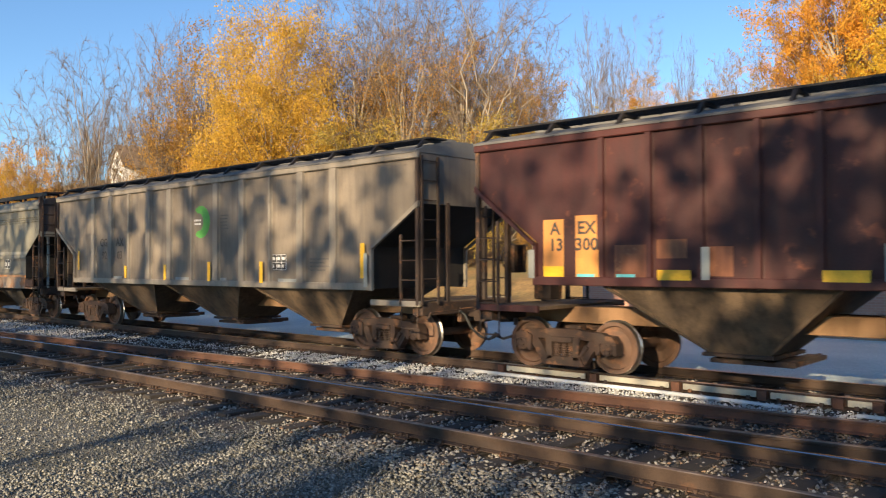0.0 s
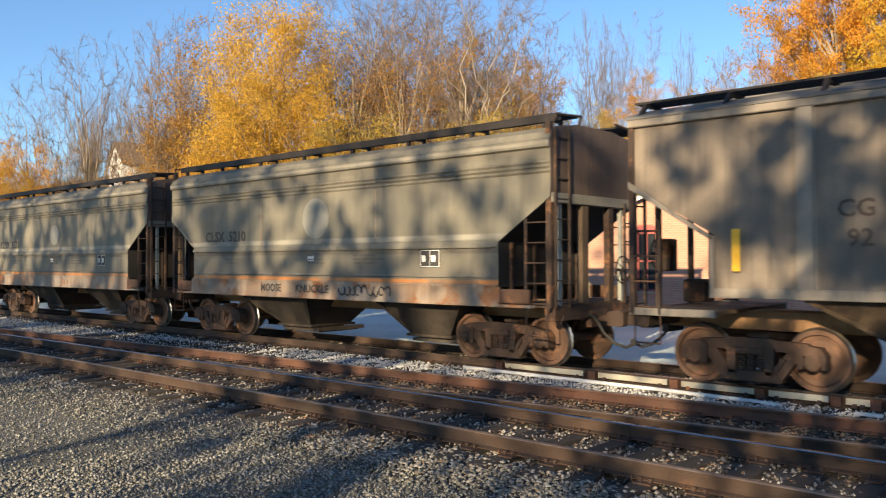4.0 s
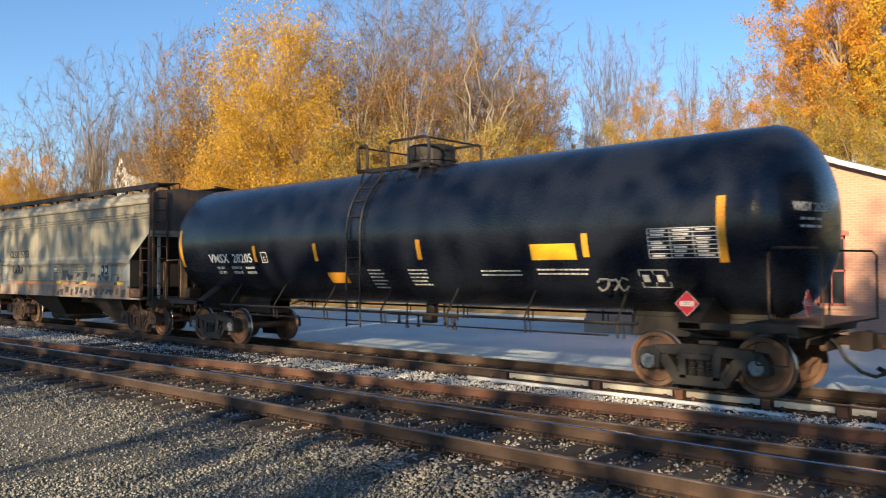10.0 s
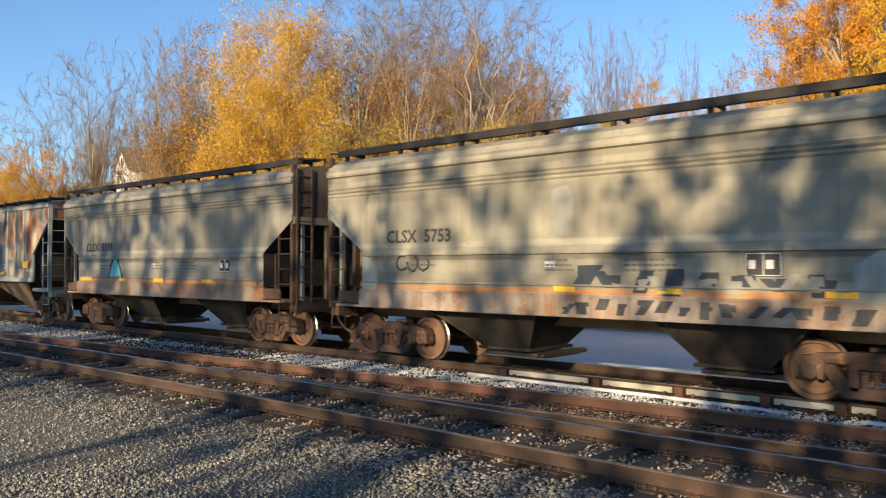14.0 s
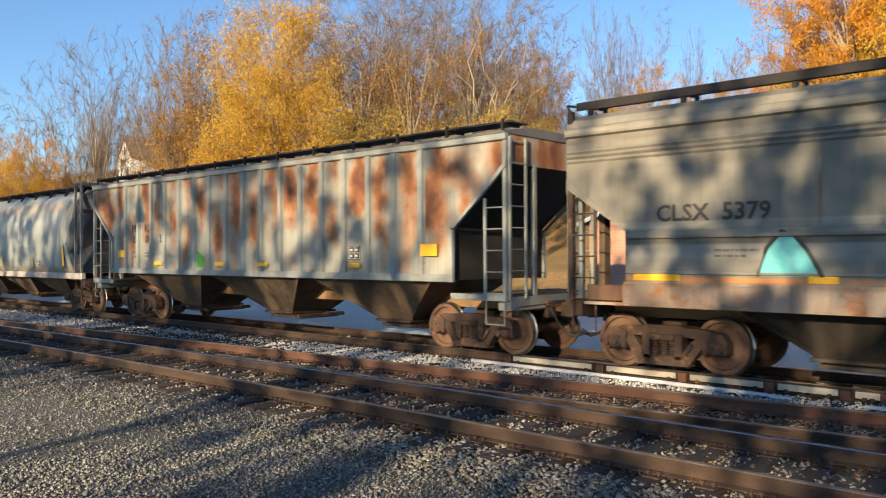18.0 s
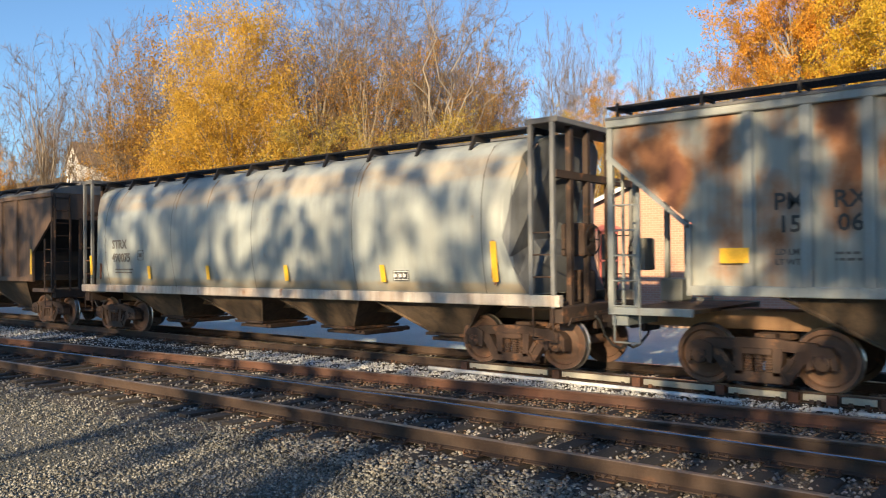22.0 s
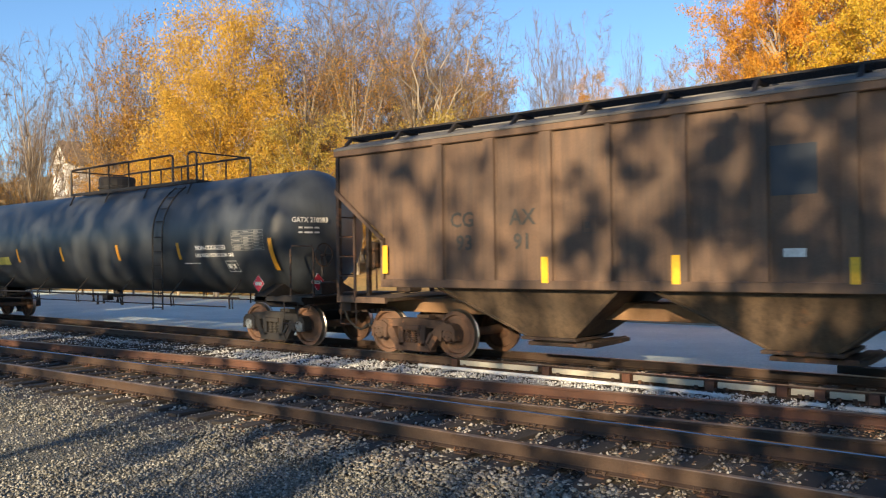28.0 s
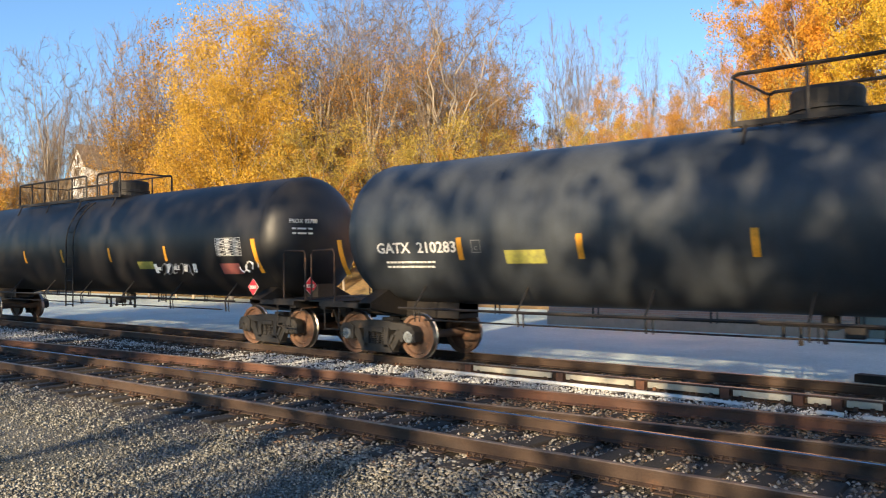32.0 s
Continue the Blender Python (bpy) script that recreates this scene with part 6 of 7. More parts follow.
def roof_drip(car, x, low, w):
    """A thin dirt run down the shoulder of the round side."""
    curve = [(1.15, 4.03), (1.35, 3.8), (1.48, 3.5), (1.56, 3.15)]
    rows = []
    for k in range(8):
        z = 4.0 + (low - 4.0) * k / 7
        y = float(np.interp(-z, [-c[1] for c in curve], [c[0] for c in curve])) + 0.006
        f = w * (1 - 0.8 * k / 7)
        rows.append([(x - f, -y, z), (x + f, -y, z)])
    return part("dirt_run", Build().quad_strip(rows, closed=False, caps=False), M["drip"], car)


def throw_up(car, x, z, w, h, y, material, seed, name="graffiti"):
    """Fat slanted sprayed strokes that cannot be read."""
    r = random.Random(seed)
    b = Build()
    n = int(w / (1.05 * h))
    for k in range(n):
        cx = x - w / 2 + w * (k + 0.5) / n
        lean = r.uniform(-0.5, 0.6) * h
        t = h * r.uniform(0.16, 0.34)
        top, low = z + h * r.uniform(0.05, 0.5), z - h * r.uniform(0.2, 0.5)
        b.prism_y([(cx - t, low), (cx + t, low), (cx + t + lean, top), (cx - t + lean, top)], y - 0.004 - 0.0004 * (k % 3), y)
        if r.random() < 0.75:
            zz = r.uniform(low + t, top - t)
            b.prism_y([(cx - 0.1 * h, zz), (cx + 0.42 * h, zz + r.uniform(-0.1, 0.15) * h), (cx + 0.42 * h, zz + t), (cx - 0.1 * h, zz + t)], y - 0.006, y - 0.001)
    return part(name, b, material, car, "unreadable sprayed strokes")


def scrawl(car, x, z, w, h, y, material, seed):
    """Sprayed loops that cannot be read."""
    r = random.Random(seed)
    b = Build()
    n = max(3, int(w / (h * 0.8)))
    for k in range(n):
        cx = x - w / 2 + w * (k + 0.5) / n
        pts = []
        a0, turn = r.uniform(0, 6.28), r.choice((-1, 1)) * r.uniform(3.2, 5.6)
        rx, rz = w / n * r.uniform(0.4, 0.62), h * r.uniform(0.38, 0.52)
        for i in range(9):
            a = a0 + turn * i / 8
            pts.append((cx + rx * math.cos(a), y, z + rz * math.sin(a) + r.uniform(-0.02, 0.02)))
        b.tube(pts, 0.016 * r.uniform(0.8, 1.6), 4)
    return part("graffiti", b, material, car, "unreadable sprayed loops")


M["dim_white"] = plain("faded_grey_stencil", (0.24, 0.24, 0.23), (0.12, 0.12, 0.12), 0.6, 0, 20)
M["drip"] = plain("brown_dirt_run", (0.24, 0.14, 0.07), (0.33, 0.26, 0.19), 0.8, 0, 6)
M["rusty_patch"] = weathered("worn_rust_orange_patch", (0.30, 0.12, 0.05), (0.12, 0.04, 0.025), (0.42, 0.22, 0.10), 0.5, 0.58, 0.7)
M["amber_patch"] = weathered("faded_orange_patch", (0.66, 0.30, 0.07), (0.42, 0.17, 0.06), (0.2, 0.07, 0.04), 0.5, 0.66, 0.4)
M["green"] = plain("green_emblem_paint", (0.10, 0.36, 0.06), (0.06, 0.24, 0.05), 0.6, 0, 14)
M["faded"] = plain("faded_dark_stencil", (0.10, 0.09, 0.08), (0.17, 0.15, 0.13), 0.7, 0, 14)
M["faded_dark"] = plain("faded_black_stencil", (0.06, 0.048, 0.04), (0.11, 0.08, 0.06), 0.7, 0, 14)
M["disc"] = plain("pale_overpaint", (0.275, 0.27, 0.24), (0.235, 0.23, 0.195), 0.65, 0, 3, 0.02)
M["turquoise"] = plain("turquoise_spray_paint", (0.10, 0.46, 0.50), (0.20, 0.55, 0.58), 0.5, 0, 6)
M["black_graffiti"] = plain("black_spray_paint", (0.03, 0.03, 0.035), (0.09, 0.085, 0.08), 0.5, 0, 8)
M["slate_patch"] = plain("dark_slate_patch", (0.028, 0.038, 0.052), (0.038, 0.046, 0.058), 0.5, 0, 4)
M["olive_plate"] = plain("dirty_yellow_plate", (0.45, 0.42, 0.08), (0.25, 0.23, 0.08), 0.6, 0, 9)
M["faded_red"] = plain("faded_red_spray", (0.35, 0.10, 0.09), (0.2, 0.08, 0.07), 0.6, 0, 9)
for tone, c in (("olive_grey", (0.38, 0.33, 0.27)), ("sand_grey", (0.42, 0.38, 0.33)), ("slate_grey", (0.36, 0.31, 0.26))):
    M["sill_" + tone] = weathered("rust_stained_sill_" + tone, c, (0.20, 0.11, 0.06), (0.27, 0.11, 0.04), 0.5, 0.52, 0.6, 0.75, 0.0, 1.0, 1.6)

build_train()


def couple():
    """Couplers and hoses reach to the middle of the gap between two cars."""
    mids = {car.name: mid for car, mid in CARS}
    tips = {}
    for car, s, x, ob in ENDS:
        tips.setdefault((car.name, s), mids[car.name] + x)
    for car, s, x, ob in ENDS:
        me = tips[(car.name, s)]
        others = [v for (n, d), v in tips.items() if d == -s and n != car.name and 0 < s * (v - me) < 4]
        gap = min((abs(v - me) for v in others), default=1.4)
        ob.scale = (gap / 2 / 0.70 * 1.01, 1, 1)


couple()


# ---- beside the train track ----
def build_lubricators():
    r = random.Random(4)
    pale = weathered("pale_painted_bar", (0.50, 0.48, 0.40), (0.32, 0.28, 0.21), (0.3, 0.18, 0.08), 0.5, 0.62, 0.4, 0.7)
    for x0, x1 in ((-9.5, -7.75), (-7.45, -6.15), (-5.9, -4.72), (-4.5, -3.65), (-3.42, -3.08), (-2.9, -2.45), (-2.2, -1.5)):
        bar = thing("rail_lubricator", "pale grease bar clamped along the outside of a rail", "rail lubricator", "grease bars on the main track")
        part("bar", Build().box(x0, x1, RAIL_Y - 0.86, RAIL_Y - 0.83, -0.125, -0.03, 0.006), pale, bar)
        for x in (x0 + 0.12, x1 - 0.12):
            part("clamp", Build().box(x - 0.03, x + 0.03, RAIL_Y - 0.875, RAIL_Y - 0.76, -0.165, -0.105, 0.004), M["brown_iron"], bar)
        for x in (x0 - 0.13,):
            part("bracket", Build().box(x - 0.07, x + 0.07, RAIL_Y - 0.87, RAIL_Y - 0.77, -0.17, -0.02, 0.006), M["rail_red"], bar)
    white = plain("white_plastic_pipe", (0.78, 0.78, 0.77), (0.6, 0.59, 0.56), 0.45, 0, 9)
    for pts in ([(-10.35, 12.16, -0.16), (-8.5, 12.14, -0.165), (-6.3, 12.12, -0.165), (-4.8, 12.10, -0.175), (-4.2, 12.08, -0.195)], [(-3.2, 12.02, -0.175), (-2.85, 12.0, -0.17)], [(-2.6, 11.98, -0.175), (-1.2, 11.92, -0.17)]):
        pipe = Build().tube(pts, 0.035, 8)
        me = pipe.mesh("white_pipe", white, True)
        fix_normals(me)
        tagged(new("white_pipe", me), "white plastic pipe lying on pale ballast beside the track", "pipe", "white pipes beside the track")
    for x, y in ((-2.6, 15.9), (-1.9, 16.0)):
        tagged(new("timber_baulk", tie_mesh(2.0)), "dark old timber baulk lying beside the lot", "timber", "spare timbers").matrix_basis = pose(x, y, 0.08, 0, 0, 80)


build_lubricators()


# ---- buildings ----
def brick_mat():
    m, nt, bsdf = node_mat("sunlit_red_brick")
    tc = nt.nodes.new("ShaderNodeTexCoord")
    mp = nt.nodes.new("ShaderNodeMapping")
    mp.inputs["Rotation"].default_value = (radians(90), 0, 0)
    nt.links.new(tc.outputs["Object"], mp.inputs["Vector"])
    br = nt.nodes.new("ShaderNodeTexBrick")
    for key, value in (("Scale", 1.0), ("Brick Width", 0.215), ("Row Height", 0.075), ("Mortar Size", 0.010), ("Color1", (0.53, 0.28, 0.19, 1)), ("Color2", (0.47, 0.235, 0.155, 1)), ("Mortar", (0.52, 0.35, 0.26, 1))):
        br.inputs[key].default_value = value
    nt.links.new(mp.outputs[0], br.inputs["Vector"])
    n = noisy(nt, place(nt, shuffle=False), 0.8, 5, 0.6)
    nt.links.new(mixed(nt, band(nt, n, 0.4, 0.75, 0.5), br.outputs["Color"], (0.50, 0.29, 0.19)), bsdf.inputs["Base Color"])
    bsdf.inputs["Roughness"].default_value = 0.9
    bumpy(nt, bsdf, br.outputs["Fac"], 0.3, -0.01)
    return m


def glass_mat():
    m, nt, bsdf = node_mat("dark_window_glass")
    bsdf.inputs["Base Color"].default_value = (0.03, 0.035, 0.04, 1)
    bsdf.inputs["Roughness"].default_value = 0.05
    return m


def arch_outline(w, h, rise, n=7):
    """Width w, height h over the sill, with a segmental arch of that rise."""
    pts = [(-w / 2, 0), (w / 2, 0), (w / 2, h - rise)]
    pts += [(w / 2 * math.cos(a), h - rise + rise * math.sin(a)) for a in np.linspace(0, math.pi, n)[1:-1]]
    return pts + [(-w / 2, h - rise)]


def build_brick_building():
    brick, stone = brick_mat(), plain("tan_foundation_stone", (0.48, 0.32, 0.22), (0.36, 0.24, 0.165), 0.9, 0, 3)
    roof = weathered("grey_shingle_roof", (0.15, 0.14, 0.13), (0.09, 0.085, 0.08), (0.12, 0.10, 0.08), 0.5, 0.7, 0.3, 0.9)
    trim = plain("white_trim_paint", (0.74, 0.72, 0.68), (0.6, 0.57, 0.52), 0.6, 0, 6)
    tan = plain("tan_window_paint", (0.50, 0.36, 0.26), (0.42, 0.29, 0.2), 0.6, 0, 6)
    red = plain("red_window_paint", (0.44, 0.12, 0.10), (0.36, 0.10, 0.085), 0.5, 0, 6)
    glass = glass_mat()
    X0, X1, Y0, Y1, ZB, ZE, ZR, XA, ZA = -15.4, -5.5, 24.5, 34.0, -0.3, 3.05, 4.42, -8.75, 5.55
    b = thing("brick_building", "red brick gabled building behind the lot, lit by low sun", "building")
    # front wall in piers between the openings
    openings = [(-12.9, 0.75, 0.9, 2.0), (-9.75, 0.75, 0.9, 2.0), (-7.28, 0.80, 0.9, 2.0)]
    upper = [(-9.95, 0.56, 3.55, 1.2), (-7.48, 0.56, 3.55, 1.2)]

    def gable(x):
        low, run = (ZE, XA - X0) if x < XA else (ZR, X1 - XA)
        return low + (ZA - low) * (1 - abs(x - XA) / run)

    wall = Build()
    edges = sorted({X0, X1, XA, *[x - w / 2 for x, w, z, h in openings + upper], *[x + w / 2 for x, w, z, h in openings + upper]})
    for a, c in zip(edges, edges[1:]):
        m = (a + c) / 2
        cuts = sorted((z, z + h) for x, w, z, h in openings + upper if x - w / 2 < m < x + w / 2)
        z = ZB
        for z0, z1 in cuts:
            wall.prism_y([(a, z), (c, z), (c, z0), (a, z0)], Y0, Y0 + 0.3)
            z = z1
        wall.prism_y([(a, z), (c, z), (c, gable(c)), (a, gable(a))], Y0, Y0 + 0.3)
    wall.box(X0, X0 + 0.3, Y0 + 0.3, Y1, ZB, ZE).box(X1 - 0.3, X1, Y0 + 0.3, Y1, ZB, ZR).prism_y([(X0 + 0.3, ZB), (X1 - 0.3, ZB), (X1 - 0.3, ZR), (XA, ZA), (X0 + 0.3, ZE)], Y1 - 0.3, Y1)
    part("wall", wall, brick, b)
    part("foundation", Build().box(X0 - 0.04, X1 + 0.04, Y0 - 0.06, Y0 - 0.005, ZB, 0.25, 0.01), stone, b)
    for xe, ze, o in ((X0, ZE, -0.35), (X1, ZR, 0.1)):
        sl = (ZA - ze) / abs(XA - xe)
        zl = ze - abs(o) * sl
        part("roof", Build().prism_y([(XA, ZA + 0.02), (xe + o, zl + 0.02), (xe + o, zl + 0.14), (XA, ZA + 0.14)], Y0 - 0.28, Y1 + 0.2), roof, b)
        part("rake_board", Build().prism_y([(XA, ZA - 0.04), (xe + o, zl - 0.04), (xe + o, zl + 0.10), (XA, ZA + 0.10)], Y0 - 0.32, Y0 - 0.28), trim, b, "white sunlit rake board")
    part("eave_return", Build().prism_y([(XA + 0.9, 5.2), (XA + 1.75, 4.92), (XA + 1.75, 5.06), (XA + 1.2, 5.27)], Y0 - 0.34, Y0 - 0.2), trim, b)
    clap = plain("grey_green_clapboard", (0.26, 0.265, 0.21), (0.20, 0.205, 0.165), 0.8, 0, 3)
    wing = thing("flat_roofed_shed", "pale grey-green clapboard shed beside the brick building", "building")
    part("wall", Build().box(X1 + 0.02, 6.0, Y0 + 0.5, Y1, ZB, 4.22), clap, wing)
    for k in range(16):
        part("clapboard", Build().prism_x([(Y0 + 0.5, 0.1 + k * 0.255), (Y0 + 0.47, 0.1 + k * 0.255), (Y0 + 0.49, 0.35 + k * 0.255), (Y0 + 0.5, 0.35 + k * 0.255)], X1 + 0.03, 6.0), clap, wing)
    part("roof", Build().box(X1 + 0.02, 6.2, Y0 + 0.3, Y1, 4.22, 4.30), roof, wing)
    part("roof_edge", Build().box(X1 + 0.02, 6.2, Y0 + 0.26, Y0 + 0.30, 4.16, 4.34), trim, wing, "white roof edge board")
    for x, w, z, h in openings + upper:
        colour = red if (x, w, z, h) in openings else tan
        win = part("window", Build().prism_y([(x - w / 2, z), (x + w / 2, z), (x + w / 2, z + h), (x - w / 2, z + h)], Y0 + 0.14, Y0 + 0.17), glass, b, "dark sash window")
        fr = Build()
        for x0, x1, z0, z1 in ((x - w / 2, x - w / 2 + 0.07, z, z + h), (x + w / 2 - 0.07, x + w / 2, z, z + h), (x - w / 2, x + w / 2, z + h - 0.1, z + h), (x - w / 2, x + w / 2, z, z + 0.07), (x - w / 2, x + w / 2, z + h * 0.5 - 0.03, z + h * 0.5 + 0.03), (x - 0.02, x + 0.02, z, z + h)):
            fr.box(x0, x1, Y0 + 0.09, Y0 + 0.14, z0, z1)
        part("window_frame", fr, colour, win)
        part("window_sill", Build().box(x - w / 2 - 0.08, x + w / 2 + 0.08, Y0 - 0.06, Y0 + 0.1, z - 0.1, z, 0.01), stone, win)
        part("lintel", Build().prism_y([(x - w / 2 - 0.1, z + h), (x + w / 2 + 0.1, z + h), (x + w / 2 + 0.1, z + h + 0.1), (x + w / 4, z + h + 0.2), (x - w / 4, z + h + 0.2), (x - w / 2 - 0.1, z + h + 0.1)], Y0 - 0.03, Y0 + 0.05), colour if colour is red else brick, win)


build_brick_building()


def build_pole():
    wood = weathered("grey_weathered_pole_wood", (0.36, 0.29, 0.21), (0.22, 0.17, 0.12), (0.42, 0.36, 0.28), 0.5, 0.6, 0.5, 0.9)
    x, y, top = -9.66, 45.0, 8.75
    base = hill(x, y) - 0.3
    p = thing("utility_pole", "weathered wooden utility pole with two crossarms behind the buildings", "utility pole")
    part("pole", Build().turn_z(x, y, [(0.15, base), (0.11, top)], 10), wood, p)
    for z in (top - 0.25, top - 1.1):
        arm = part("crossarm", Build().box(x - 1.15, x + 1.15, y - 0.16, y - 0.08, z - 0.06, z + 0.06, 0.01), wood, p)
        for k in range(6):
            xx = x - 1.05 + 0.42 * k
            part("insulator", Build().turn_z(xx, y - 0.12, [(0.02, z + 0.06), (0.055, z + 0.1), (0.055, z + 0.16), (0.03, z + 0.2)], 8), M["steel_white"], arm)


build_pole()


def build_house():
    white = plain("white_clapboard", (0.78, 0.76, 0.72), (0.68, 0.65, 0.6), 0.7, 0, 5)
    roof = plain("brown_shingle", (0.22, 0.15, 0.11), (0.15, 0.11, 0.08), 0.9, 0, 4)
    x, y = -88.5, 46.3
    z = hill(x, y) - 1.2
    h = thing("house", "small white clapboard house with a brown roof on the wooded hill", "house", at=pose(x, y, z, 0, 0, 262))
    part("wall", Build().prism_x([(-2.3, 0), (2.3, 0), (2.3, 6.3), (0, 8.6), (-2.3, 6.3)], -2.8, 2.8), white, h)
    for s in (-1, 1):
        part("roof", Build().prism_x([(0, 8.62), (s * 2.6, 6.02), (s * 2.6, 6.22), (0, 8.84)], -3.1, 3.0), roof, h)
    for yy, zz in ((-1.1, 1.2), (1.1, 1.2), (-1.1, 4.2), (1.1, 4.2), (0, 6.5)):
        w = part("window", Build().box(2.8, 2.83, yy - 0.3, yy + 0.3, zz, zz + 1.0), glass_mat(), h)
        part("window_frame", Build().box(2.81, 2.86, yy - 0.36, yy - 0.3, zz - 0.06, zz + 1.06).box(2.81, 2.86, yy + 0.3, yy + 0.36, zz - 0.06, zz + 1.06).box(2.81, 2.86, yy - 0.3, yy + 0.3, zz + 0.47, zz + 0.53), white, w)
    part("chimney", Build().box(-1.5, -0.9, -0.3, 0.3, 7.7, 9.5), roof, h)


build_house()


# ---- trees ----
def turned(r, d, lo, hi):
    side = d.orthogonal().normalized()
    side.rotate(Matrix.Rotation(r.uniform(0, 6.283), 3, d))
    a = radians(r.uniform(lo, hi))
    return (d * math.cos(a) + side * math.sin(a)).normalized()


def crown_width(u, belly):
    """How wide the crown is at the share u of its height; belly is where it is widest."""
    return math.sqrt(max(0.0, 1 - ((belly - u) / belly) ** 2)) if u < belly else max(0.0, 1 - ((u - belly) / (1.02 - belly)) ** 2.4) ** 0.5


def grow(seed, height, radius, base, width, belly, limbs, rise, crook, forked):
    """Limbs (start, end, radii, level) that fill a rounded crown, and the lines that bear twigs.
    base: where the crown begins; rise: how steeply the limbs climb; forked: the share of the trunk's height where it breaks into leaders."""
    r = random.Random(seed)
    segs, bearing = [], []
    p, d, line = Vector((0, 0, -0.5)), Vector((r.gauss(0, 0.03), r.gauss(0, 0.03), 1)), []
    tall = height * forked + 0.5
    for i in range(8):
        d = (d + Vector((r.gauss(0, crook * 0.5), r.gauss(0, crook * 0.5), 0.25))).normalized()
        q = p + d * tall / 8
        segs.append((p, q, radius * (1 - 0.08 * i), radius * (1 - 0.08 * (i + 1)), 0))
        line.append(q)
        p = q
    for k in range(limbs):
        u = 0.10 + 0.88 * ((k + r.random()) / limbs)
        a = k * 2.4 + r.uniform(-0.5, 0.5)
        w = width / 2 * crown_width(u, belly) * r.uniform(0.55, 0.90)
        end = Vector((w * math.cos(a), w * math.sin(a), base + u * (height - base)))
        low = max(0.25 * height * forked, min(end.z - 0.4 * w - rise * (end.z - base), line[-1].z))
        start = min(line, key=lambda c: abs(c.z - low))
        span = (end - start).length
        via = start + Vector((end.x * 0.42, end.y * 0.42, (end.z - start.z) * 0.54))
        thick = radius * (0.55 if start == line[-1] else 0.36) * r.uniform(0.7, 1.1) * min(1.2, 0.35 + span / height)
        n, a0, wander = 8, start, Vector()
        for i in range(n):
            t = (i + 1) / n
            wander = wander * 0.7 + Vector((r.gauss(0, 1), r.gauss(0, 1), r.gauss(0, 0.7))) * crook * span * 0.11
            b0 = start * (1 - t) ** 2 + via * 2 * t * (1 - t) + end * t * t + wander
            e = (b0 - a0).normalized()
            segs.append((a0, b0, max(0.012, thick * (1 - 0.9 * i / n)), max(0.010, thick * (1 - 0.9 * t)), 1))
            if i >= n - 2:
                bearing.append((a0, b0, e))
            if i >= 2:
                for _ in range(r.choice((1, 2))):
                    l2 = min(0.42 * span, 0.28 * width) * (1.15 - 0.55 * t) * r.uniform(0.5, 1.1)
                    c, f = b0, turned(r, e, 30, 70)
                    for j in range(3):
                        f = (f + Vector((r.gauss(0, crook * 1.3), r.gauss(0, crook * 1.3), 0.08 + r.gauss(0, crook)))).normalized()
                        g = c + f * l2 / 3
                        rad = max(0.011, thick * 0.34 * (1 - t * 0.6))
                        segs.append((c, g, rad * (1 - 0.25 * j), max(0.008, rad * (0.75 - 0.25 * j)), 2))
                        bearing.append((c, g, f))
                        h = turned(r, f, 25, 60)
                        tip = g + h * l2 * 0.4 * r.uniform(0.5, 1.2)
                        segs.append((g, tip, 0.011, 0.006, 3))
                        bearing.append((g, tip, h))
                        c = g
            a0 = b0
    return segs, bearing


def twigs(bearing, per, length, seed, up=0.12):
    """Many fine twigs along the bearing lines: arrays of starts and ends."""
    g = np.random.default_rng(seed)
    a = np.array([tuple(x[0]) for x in bearing])
    b = np.array([tuple(x[1]) for x in bearing])
    d = np.array([tuple(x[2]) for x in bearing])
    k = np.repeat(np.arange(len(a)), per)
    t = g.random((len(k), 1))
    p = a[k] * (1 - t) + b[k] * t
    side = g.normal(0, 1, (len(k), 3))
    e = d[k] + side * 0.75 + np.array([0, 0, up])
    e /= np.linalg.norm(e, axis=1)[:, None]
    return p, p + e * g.uniform(length[0], length[1], (len(k), 1))


